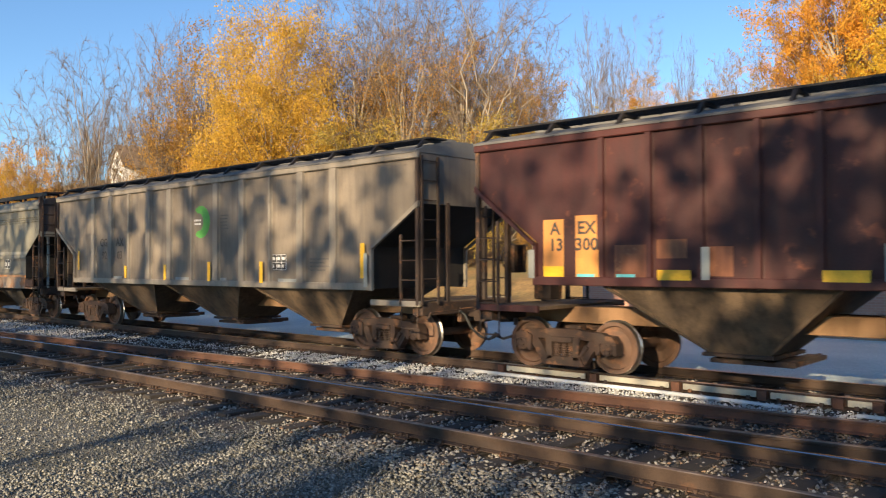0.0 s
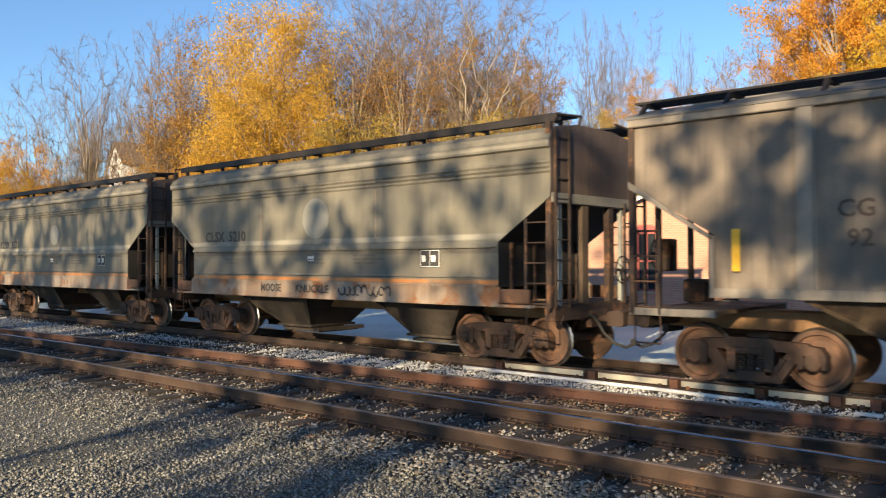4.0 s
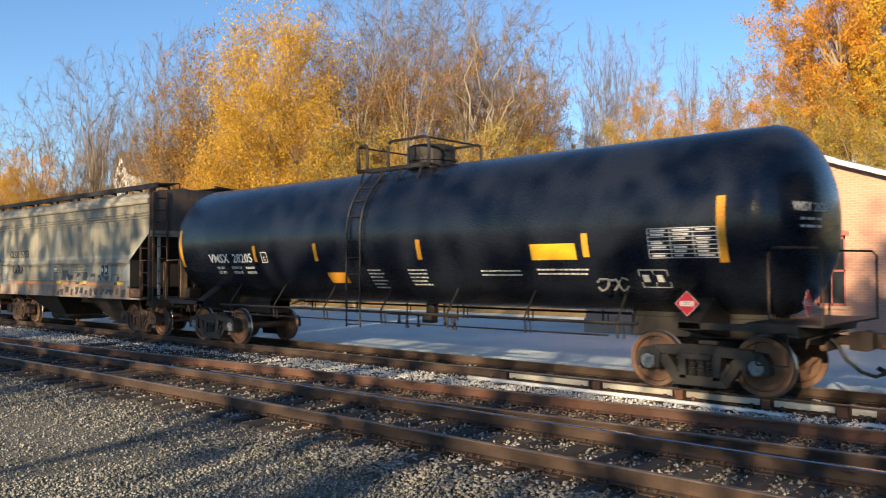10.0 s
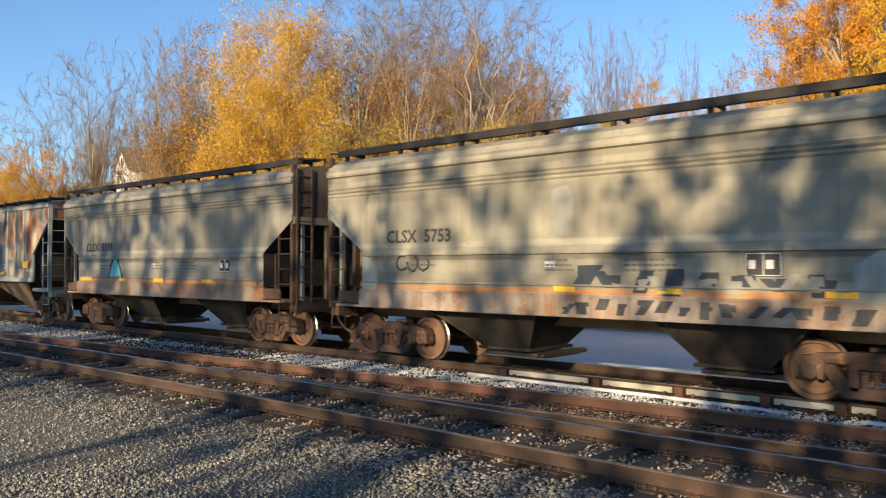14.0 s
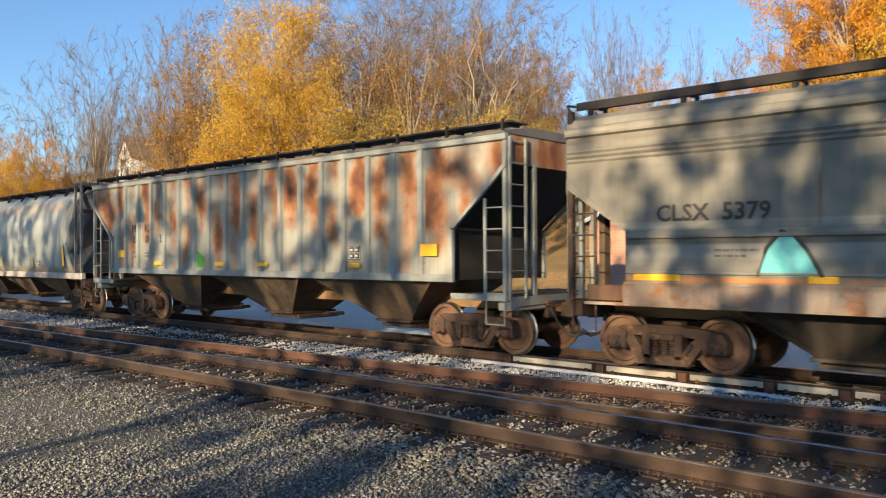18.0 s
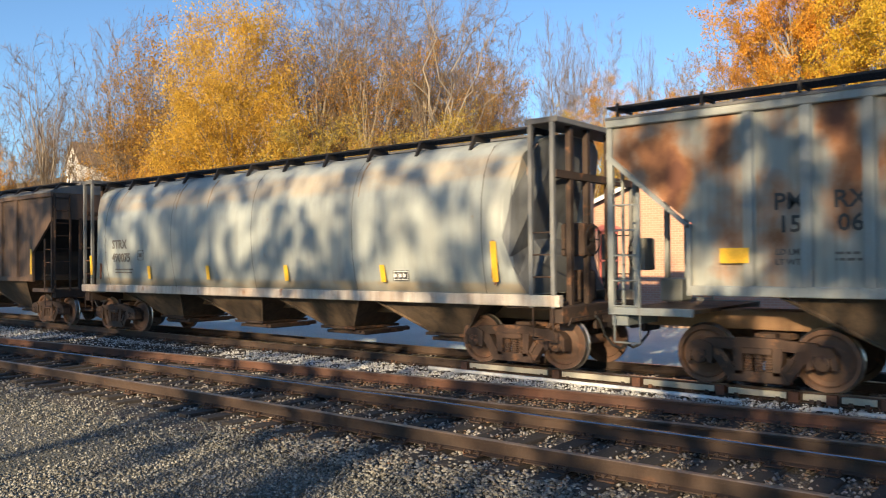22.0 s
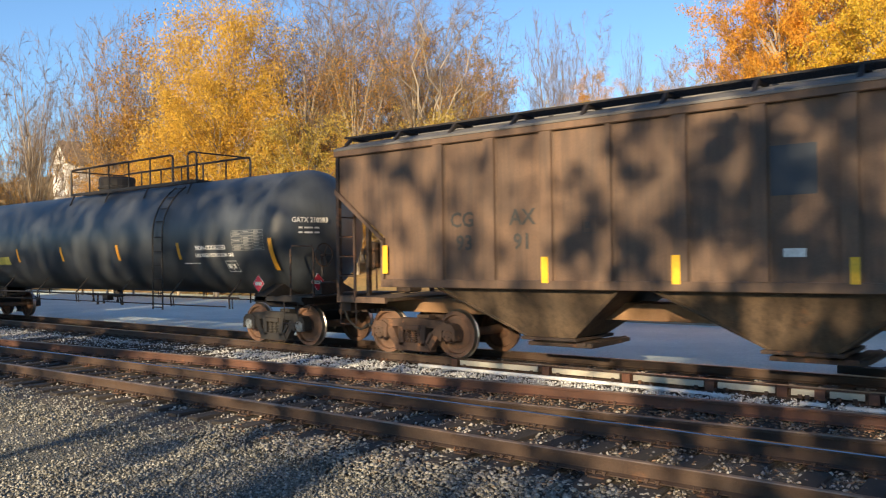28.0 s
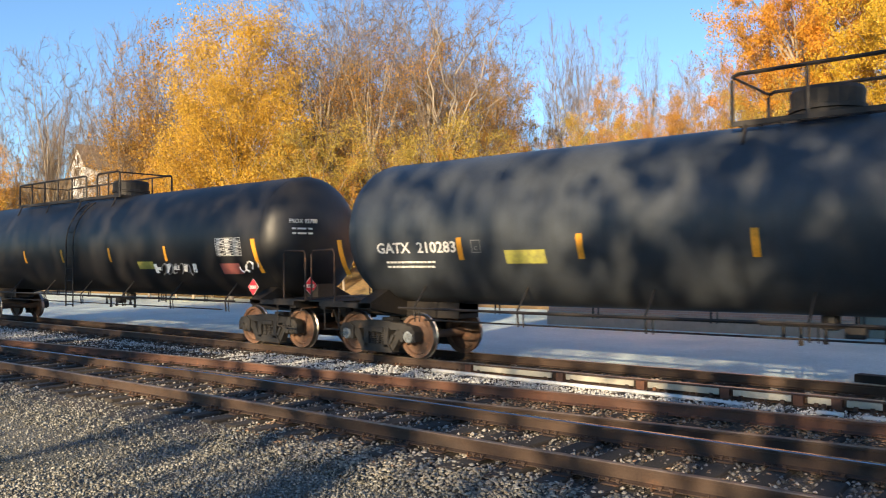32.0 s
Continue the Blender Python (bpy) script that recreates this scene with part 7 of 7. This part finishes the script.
def limb_mesh(name, segs, twig, thin=0.008):
    """Round limbs and three-sided twigs in one mesh."""
    verts, faces, tone = [], [], []
    for p, q, r0, r1, level in segs:
        n = 7 if level == 0 else (5 if level == 1 else 3)
        d = (q - p).normalized()
        u = d.orthogonal().normalized()
        w = d.cross(u)
        base = len(verts)
        if level == 3:
            verts.extend(tuple(p + r0 * (math.cos(2.1 * k) * u + math.sin(2.1 * k) * w)) for k in range(3))
            verts.append(tuple(q))
            faces.extend(((base, base + 1, base + 3), (base + 1, base + 2, base + 3), (base + 2, base, base + 3)))
            tone.extend((1, 1, 1))
            continue
        for c, rad in ((p, r0), (q, r1)):
            for k in range(n):
                a = 2 * math.pi * k / n
                verts.append(tuple(c + rad * (math.cos(a) * u + math.sin(a) * w)))
        for k in range(n):
            j = (k + 1) % n
            faces.append((base + k, base + j, base + n + j, base + n + k))
            tone.append(0 if level < 2 else 1)
    a, b = twig
    d = b - a
    u = np.cross(d, np.array([0.3, 0.5, 0.81]))
    u /= np.linalg.norm(u, axis=1)[:, None]
    w = np.cross(d, u)
    w /= np.linalg.norm(w, axis=1)[:, None]
    base = len(verts)
    tv = np.stack([a + u * thin, a - 0.5 * u * thin + 0.87 * w * thin, a - 0.5 * u * thin - 0.87 * w * thin, b], 1).reshape(-1, 3)
    verts.extend(map(tuple, tv.tolist()))
    for k in range(len(a)):
        o = base + 4 * k
        faces.extend(((o, o + 1, o + 3), (o + 1, o + 2, o + 3), (o + 2, o, o + 3)))
    tone.extend([1] * (3 * len(a)))
    me = bpy.data.meshes.new(name)
    me.from_pydata(verts, [], faces)
    me.materials.append(BARK)
    me.materials.append(TWIG)
    me.polygons.foreach_set("material_index", tone)
    return me


def uneven(points, size, seed):
    """A smooth random field of about that grain, from -1 to 1."""
    g = np.random.default_rng(seed)
    k = g.normal(0, 1, (10, 3)) * 2.2 / size
    return np.sin(points @ k.T + g.uniform(0, 6.283, 10)).sum(1) / 3.2


def leaf_mesh(name, twig, count, size, cloud, material, seed, clump=1.2, sparse=0.0, low=-99.0, top=1e9):
    """Separate small pointed leaves along the twigs, gathered in sprays with gaps between them."""
    g = np.random.default_rng(seed)
    a, b = twig
    bias = np.clip(uneven(b, clump, seed) + 0.55 - sparse, 0.01, 1.2) ** 1.5
    bias *= np.where((b[:, 2] > low) & (b[:, 2] < top), 1.0, 0.02)
    n = count
    k = g.choice(len(a), n, p=bias / bias.sum())
    t = g.uniform(0.2, 1.05, (n, 1))
    c = a[k] * (1 - t) + b[k] * t + g.normal(0, cloud, (n, 3))
    u = g.normal(0, 1, (n, 3))
    u /= np.linalg.norm(u, axis=1)[:, None]
    v = np.cross(u, g.normal(0, 1, (n, 3)))
    v /= np.linalg.norm(v, axis=1)[:, None]
    s = g.uniform(size[0], size[1], (n, 1))
    tri = np.stack([c - u * s + v * s * 0.7, c + u * s, c - u * s * 0.6 - v * s * 0.9], 1)
    me = bpy.data.meshes.new(name)
    me.vertices.add(n * 3)
    me.vertices.foreach_set("co", tri.reshape(-1))
    me.loops.add(n * 3)
    me.loops.foreach_set("vertex_index", np.arange(n * 3))
    me.polygons.add(n)
    me.polygons.foreach_set("loop_start", np.arange(n) * 3)
    me.update(calc_edges=True)
    me.materials.append(material)
    return me


BARK = weathered("grey_brown_bark", (0.34, 0.285, 0.215), (0.17, 0.14, 0.11), (0.42, 0.36, 0.28), 0.5, 0.58, 0.3, 0.95, 0.0, 2.0)
TWIG = plain("grey_brown_twig_bark", (0.165, 0.120, 0.082), (0.10, 0.072, 0.05), 0.9, 0, 0.4)
LEAF = {
    "gold": leafy("golden_leaves", ((0.50, 0.295, 0.035), (0.73, 0.45, 0.045), (0.84, 0.56, 0.07), (0.41, 0.24, 0.035))),
    "orange": leafy("orange_brown_leaves", ((0.52, 0.26, 0.05), (0.66, 0.35, 0.055), (0.74, 0.45, 0.08), (0.38, 0.20, 0.06))),
    "orange2": leafy("bright_orange_leaves", ((0.64, 0.30, 0.03), (0.78, 0.40, 0.04), (0.84, 0.50, 0.06), (0.50, 0.23, 0.03))),
    "rust": leafy("dull_rust_leaves", ((0.36, 0.18, 0.035), (0.52, 0.29, 0.045), (0.44, 0.29, 0.05), (0.26, 0.14, 0.04))),
    "olive": leafy("olive_yellow_leaves", ((0.26, 0.22, 0.05), (0.44, 0.33, 0.06), (0.18, 0.18, 0.05), (0.58, 0.40, 0.07))),
    "yellow": leafy("lemon_yellow_leaves", ((0.52, 0.37, 0.03), (0.68, 0.47, 0.04), (0.36, 0.29, 0.04), (0.62, 0.37, 0.04))),
}
TREE_LABEL = {
    "bare": "broad bare grey tree with fine leafless twigs on the hillside", "tall": "tall slender bare tree with a pale tan trunk on the hillside",
    "gnarly": "gnarled bare tree with crooked dark limbs on the hillside", "gold": "maple in golden yellow autumn leaf on the hillside",
    "orange": "tree with sparse orange-brown autumn leaves on the hillside", "orange2": "broad maple in bright orange autumn leaf",
    "rust": "thin tree with dull rust-brown leaves on the hillside", "olive": "low tree with olive-yellow leaves at the foot of the hill",
    "yellow": "maple in lemon-yellow autumn leaf",
}
#        height, radius, base, width, belly, limbs, rise, crook, forked | twigs per line, length, thickness | leaves, size, cloud, clump, sparse, top, leaf kind
KINDS = {
    "bare": (18, 0.21, 2.6, 14.0, 0.60, 40, 0.78, 0.08, 0.26, 6, (0.4, 1.1), 0.010, 2500, (0.03, 0.05), 0.1, 1.5, 0.3, 12, "rust"),
    "tall": (20, 0.15, 6.0, 8.0, 0.60, 20, 0.80, 0.08, 0.62, 3, (0.4, 1.0), 0.008, 4000, (0.035, 0.06), 0.2, 1.2, 0.2, 14, "orange"),
    "gnarly": (18, 0.22, 5.0, 12.0, 0.62, 18, 0.50, 0.36, 0.42, 4, (0.3, 0.8), 0.009, 300, (0.03, 0.05), 0.1, 1.2, 0.2, 99, "rust"),
    "gold": (16, 0.22, 0.6, 12.0, 0.46, 44, 0.40, 0.10, 0.75, 2, (0.4, 1.0), 0.006, 80000, (0.042, 0.075), 0.30, 0.9, -0.45, 99, "gold"),
    "orange2": (16, 0.28, 3.6, 12.0, 0.50, 34, 0.40, 0.10, 0.55, 2, (0.4, 0.9), 0.006, 66000, (0.042, 0.075), 0.17, 1.2, 0.0, 99, "orange2"),
    "yellow": (16, 0.26, 3.4, 10.0, 0.50, 26, 0.40, 0.10, 0.55, 2, (0.4, 0.9), 0.006, 50000, (0.05, 0.085), 0.18, 1.2, 0.0, 99, "yellow"),
    "orange": (16, 0.15, 2.0, 8.4, 0.50, 15, 0.55, 0.10, 0.60, 1, (0.4, 0.9), 0.006, 11500, (0.048, 0.085), 0.18, 1.2, 0.0, 99, "orange"),
    "rust": (16, 0.13, 2.0, 8.0, 0.50, 15, 0.60, 0.10, 0.60, 1, (0.4, 1.0), 0.006, 9000, (0.045, 0.08), 0.16, 1.3, 0.05, 99, "rust"),
    "olive": (10, 0.12, 0.8, 7.6, 0.45, 14, 0.50, 0.10, 0.55, 1, (0.4, 0.8), 0.006, 13000, (0.035, 0.06), 0.16, 1.1, -0.05, 99, "olive"),
}
STOCK = {}


def stock(kind, variant):
    """One tree of a kind, built once."""
    key = (kind, variant)
    if key in STOCK:
        return STOCK[key]
    seed = 100 + 17 * variant + sum(map(ord, kind))
    *form, per, length, thin, count, size, cloud, clump, sparse, top, leaf = KINDS[kind]
    segs, bearing = grow(seed, *form)
    tw = twigs(bearing, per, length, seed)
    t = thing("tree", TREE_LABEL[kind], "tree", "trees on the hillside")
    part("trunk", limb_mesh("trunk", segs, tw, thin), None, t)
    part("crown", leaf_mesh("crown", tw, count, size, cloud, LEAF[leaf], seed, clump, sparse, -99.0, top), None, t)
    STOCK[key] = (t, float(np.percentile(tw[1][:, 2], 99.5)))
    return STOCK[key]


FRESH = set()


def plant(kind, variant, x, y, top, turn, wide=1.0):
    t, h = stock(kind, variant)
    base = hill(x, y) - 0.1
    s = max(0.25, (top - base) / h)
    m = pose(x, y, base, 0, 0, turn) @ Matrix.Diagonal((s * wide, s * wide, s, 1))
    if (kind, variant) in FRESH:
        return copy_thing(t, m)
    FRESH.add((kind, variant))
    t.matrix_basis = m
    return t


def build_woods():
    plant("gnarly", 0, -73.7, 27.5, 18.1, 151, 0.62)
    plant("rust", 2, -82.2, 25.1, 17.8, 18)
    plant("orange", 1, -77.0, 24.4, 13.8, 221)
    plant("orange", 2, -71.0, 24.5, 12.3, 46)
    plant("orange", 0, -65.0, 24.5, 11.0, 106)
    plant("orange", 1, -68.7, 27.9, 12.8, 174, 0.80)
    plant("rust", 0, -66.9, 28.3, 10.8, 262)
    plant("gold", 1, -65.1, 23.1, 9.5, 312)
    plant("rust", 1, -88.7, 30.0, 13.0, 185)
    plant("orange", 0, -79.5, 22.1, 12.6, 75)
    plant("orange", 2, -70.0, 30.9, 11.1, 174)
    plant("bare", 0, -66.9, 30.2, 20.4, 141, 0.70)
    plant("bare", 1, -59.4, 32.6, 20.2, 359, 0.60)
    plant("bare", 2, -98.5, 50.0, 21.5, 279, 0.95)
    plant("bare", 0, -104.0, 47.5, 22.0, 80, 0.85)
    plant("bare", 1, -99.0, 45.0, 20.5, 200, 0.80)
    plant("orange", 1, -71.5, 35.2, 8.6, 30)
    plant("bare", 2, -71.6, 32.1, 19.4, 47, 0.75)
    plant("bare", 0, -62.0, 35.4, 20.5, 159, 0.60)
    plant("bare", 1, -58.9, 36.9, 20.6, 351, 0.55)
    plant("rust", 0, -56.2, 31.3, 17.9, 162)
    plant("rust", 1, -56.8, 33.4, 18.9, 156)
    plant("rust", 2, -54.7, 34.0, 17.8, 90)
    plant("rust", 2, -57.9, 32.4, 16.4, 40, 0.75)
    plant("orange", 1, -59.5, 35.0, 16.3, 320, 0.80)
    plant("orange", 0, -50.9, 28.0, 11.6, 76)
    plant("orange", 2, -48.7, 28.6, 11.1, 352)
    plant("orange", 1, -48.3, 30.3, 11.4, 158, 0.80)
    plant("orange", 0, -49.7, 26.4, 8.8, 247, 0.80)
    plant("gold", 0, -46.0, 33.8, 20.2, 82, 0.85)
    plant("gold", 1, -44.9, 29.4, 12.6, 24, 1.05)
    plant("gold", 1, -40.5, 32.0, 13.3, 200, 0.95)
    plant("gold", 0, -41.5, 29.8, 11.1, 140, 1.15)
    plant("gold", 1, -46.6, 32.0, 15.7, 70, 0.80)
    plant("orange", 2, -49.1, 41.8, 19.2, 41, 0.80)
    plant("rust", 1, -51.5, 42.3, 17.0, 307, 0.80)
    plant("olive", 0, -40.0, 33.8, 11.5, 273)
    plant("rust", 2, -77.7, 50.9, 23.2, 207)
    plant("orange", 1, -63.3, 50.6, 16.9, 16)
    plant("tall", 0, -45.5, 39.7, 22.2, 121)
    plant("tall", 1, -42.6, 38.3, 23.0, 304, 1.04)
    plant("tall", 2, -43.4, 40.3, 23.5, 176, 1.05)
    plant("tall", 0, -41.9, 40.3, 22.5, 128, 1.09)
    plant("tall", 1, -43.3, 43.0, 24.0, 233, 1.03)
    plant("tall", 2, -39.1, 40.1, 20.4, 333, 1.08)
    plant("tall", 1, -39.1, 42.8, 22.3, 215, 0.86)
    plant("tall", 0, -40.9, 46.6, 23.1, 74, 0.97)
    plant("tall", 2, -36.9, 43.5, 22.2, 28, 1.09)
    plant("tall", 1, -38.1, 46.5, 22.0, 326, 1.01)
    plant("tall", 0, -36.0, 49.7, 21.8, 16, 1.08)
    plant("gnarly", 1, -32.7, 42.0, 20.4, 0, 0.85)
    plant("gnarly", 0, -34.9, 50.8, 19.7, 252, 0.60)
    plant("rust", 0, -52.6, 47.0, 20.7, 171)
    plant("orange", 1, -51.7, 48.8, 20.6, 106)
    plant("rust", 2, -46.8, 46.8, 18.8, 66)
    plant("rust", 0, -47.1, 49.8, 20.1, 288)
    plant("orange", 1, -48.6, 54.3, 19.8, 67)
    plant("rust", 2, -47.3, 55.9, 21.4, 322)
    plant("rust", 0, -44.8, 56.0, 21.0, 211)
    plant("orange", 1, -39.9, 52.9, 19.6, 54)
    plant("rust", 2, -39.7, 55.7, 18.7, 86)
    plant("orange", 1, -46.7, 42.6, 15.7, 222)
    plant("rust", 2, -42.9, 41.4, 13.9, 190)
    plant("orange", 0, -42.5, 43.4, 14.0, 76)
    plant("rust", 1, -40.1, 43.3, 14.1, 30)
    plant("orange", 2, -40.5, 46.2, 14.2, 215)
    plant("rust", 0, -39.9, 48.2, 14.3, 150)
    plant("orange", 1, -36.9, 47.3, 14.9, 72)
    plant("rust", 2, -35.1, 47.5, 14.9, 232)
    plant("orange", 0, -34.3, 49.3, 15.2, 317)
    plant("olive", 0, -36.1, 32.1, 10.3, 86)
    plant("orange", 1, -35.7, 33.8, 10.4, 267)
    plant("olive", 0, -35.5, 35.9, 11.0, 232)
    plant("rust", 1, -33.3, 35.9, 10.6, 249)
    plant("olive", 0, -32.9, 37.8, 10.8, 352)
    plant("orange", 1, -32.2, 39.5, 11.3, 162)
    plant("olive", 0, -30.6, 40.1, 11.2, 245)
    plant("rust", 1, -28.1, 39.4, 10.1, 140)
    plant("rust", 0, -37.0, 55.6, 18.1, 149)
    plant("bare", 2, -41.3, 62.6, 22.2, 240, 0.45)
    plant("bare", 0, -38.6, 63.6, 22.9, 206, 0.60)
    plant("bare", 1, -36.7, 64.0, 21.8, 75, 0.55)
    plant("tall", 0, -36.9, 69.3, 25.5, 57, 0.80)
    plant("bare", 2, -35.1, 69.5, 22.7, 193, 0.60)
    plant("bare", 1, -32.9, 70.2, 21.5, 272, 0.50)
    plant("bare", 0, -32.5, 77.3, 21.1, 91, 0.50)
    plant("orange", 1, -27.7, 52.0, 16.7, 321, 0.95)
    plant("orange", 2, -27.6, 49.3, 15.0, 255, 1.15)
    plant("orange", 0, -25.3, 50.1, 15.0, 173, 1.10)
    plant("orange", 1, -24.3, 52.3, 15.4, 92, 1.10)
    plant("orange", 2, -23.2, 54.7, 15.5, 45, 1.10)
    plant("orange", 0, -30.0, 52.6, 15.4, 251)
    plant("orange", 2, -25.6, 52.5, 15.1, 139, 0.90)
    plant("rust", 1, -24.1, 55.2, 16.3, 263, 0.90)
    plant("rust", 2, -24.3, 59.1, 16.4, 280)
    plant("orange", 1, -22.5, 49.9, 13.3, 257)
    plant("orange", 0, -27.7, 45.1, 12.6, 184)
    plant("rust", 0, -23.3, 46.5, 12.3, 32)
    plant("olive", 0, -23.3, 42.4, 10.8, 182)
    plant("orange", 2, -20.5, 51.8, 13.3, 355)
    plant("rust", 2, -17.9, 47.3, 11.8, 300)
    plant("orange", 0, -18.4, 52.3, 13.4, 339)
    plant("gnarly", 1, -21.0, 58.0, 19.9, 120, 0.60)
    plant("rust", 1, -26.5, 70.7, 18.0, 17)
    plant("rust", 0, -26.0, 77.9, 20.7, 156)
    plant("orange2", 0, -13.8, 49.7, 20.8, 186, 0.92)
    plant("orange2", 1, -16.5, 52.7, 17.2, 286, 0.80)
    plant("orange2", 0, -12.2, 53.9, 20.0, 40, 0.80)
    plant("yellow", 0, -8.3, 46.6, 18.4, 342, 0.90)
    plant("yellow", 0, -12.1, 48.6, 14.8, 75, 0.70)
    plant("olive", 0, -14.0, 44.1, 11.3, 143)
    plant("olive", 1, -11.8, 43.4, 11.1, 248)
    plant("olive", 1, -10.0, 41.0, 9.4, 135)
    plant("olive", 0, -7.8, 38.9, 9.2, 353)
    plant("tall", 1, -13.8, 48.4, 13.2, 150, 0.70)
    plant("orange", 1, -19.0, 64.0, 15.7, 174)
    plant("olive", 1, -16.4, 47.3, 11.7, 332)
    plant("rust", 0, -59.2, 59.2, 19.8, 91)
    plant("orange", 1, -52.6, 60.4, 19.5, 297)
    plant("rust", 2, -49.5, 65.6, 21.1, 5)
    plant("orange", 0, -44.5, 70.4, 19.0, 242)
    plant("rust", 1, -43.4, 81.3, 20.9, 280)
    plant("orange", 2, -35.4, 80.7, 19.1, 128)
    plant("rust", 0, -31.8, 86.5, 20.8, 166)
    plant("orange", 1, -25.6, 86.5, 18.8, 343)
    plant("rust", 2, -20.5, 100.5, 20.1, 140)
    plant("rust", 0, -70.3, 41.4, 19.2, 237)
    plant("rust", 1, -76.5, 54.7, 23.0, 147)


build_woods()


# ---- trees behind the camera, whose shade falls over the tracks and the train ----
def build_shade_trees():
    r = random.Random(12)
    made = []
    for k in range(4):
        form = (13.2, 0.20, 3.6, 6.6, 0.5, 18, 0.5, 0.14, 0.6) if k == 3 else (17.5, 0.24, 8.2, 10.5, 0.55, 22, 0.55, 0.14, 0.66)
        segs, bearing = grow(300 + k, *form)
        tw = twigs(bearing, 1, (0.4, 1.0), 40 + k)
        g = np.random.default_rng(60 + k)
        n = SPRAYS * 5 // 4 if k == 3 else SPRAYS
        ends = tw[1][g.choice(len(tw[1]), n)] + g.normal(0, 0.2, (n, 3))
        t = thing("shade_tree", "low leafy oak behind the yard that shades the tracks" if k == 3 else "half-bare oak behind the yard that shades the tracks", "tree", "trees behind the yard")
        part("trunk", limb_mesh("trunk", segs, tw), None, t)
        part("crown", leaf_mesh("crown", (ends, ends), 14 * n, (0.09, 0.15), 0.12, LEAF["rust"], 40 + k, 3.0, -0.6), None, t)
        made.append(t)
    spots = [(-34 + 5.6 * i + r.uniform(-0.9, 0.9), -24 - (i % 2) * 5 + r.uniform(-1.0, 1.0), r.uniform(0.94, 1.08)) for i in range(11)]
    spots = [(x, y, s, i % 3) for i, (x, y, s) in enumerate(spots)] + [(17.0, -34.0, 1.18, 1), (-13.0, -34.0, 1.05, 2), (-6.5, -33.5, 1.08, 0), (4.3, -15.5, 1.0, 3), (8.2, -17.5, 1.08, 3)]
    used = set()
    for x, y, s, k in spots:
        lean = 0.92 if -2 < x < 7 and y < -20 else (0.84 if x < -16 else 1.0)
        m = pose(x, y, -0.3, 0, 0, r.uniform(0, 360)) @ Matrix.Diagonal((s * lean, s * lean, s, 1))
        if k in used:
            copy_thing(made[k], m)
        else:
            used.add(k)
            made[k].matrix_basis = m


SPRAYS = 310
build_shade_trees()


# ---- motion of the train ----
SHIFT = ((0, -84.53), (1.5, -76.35), (3, -68.19), (4.5, -60.07), (6, -51.97), (7, -46.60), (8, -41.25), (9, -35.93), (10, -30.66), (11, -25.43), (12, -20.28), (13, -15.17), (14, -10.09), (15, -5.04), (16, 0.00), (17, 5.03), (18, 10.05), (19, 15.06), (20, 20.05), (21, 25.02), (22, 29.97), (23, 34.91), (24, 39.87), (25, 44.85), (26, 49.87), (27, 54.91), (28, 59.97), (29, 65.03), (30, 70.07), (31, 75.09), (32, 80.08))


def motions():
    for car, mid in CARS:
        walk(car, [(t, pose(mid + s, RAIL_Y, 0)) for t, s in SHIFT])
    times, shifts = [t for t, s in SHIFT], [s for t, s in SHIFT]
    steps = int((shifts[-1] - shifts[0]) / (0.457 * radians(80))) + 1
    turns = []
    for k in range(steps + 1):
        s = shifts[0] + (shifts[-1] - shifts[0]) * k / steps
        turns.append((float(np.interp(s, shifts, times)), s / 0.457))
    for wheel, x in WHEELS:
        walk(wheel, [(t, pose(x, 0, 0.457) @ Matrix.Rotation(a, 4, "Y")) for t, a in turns])


motions()
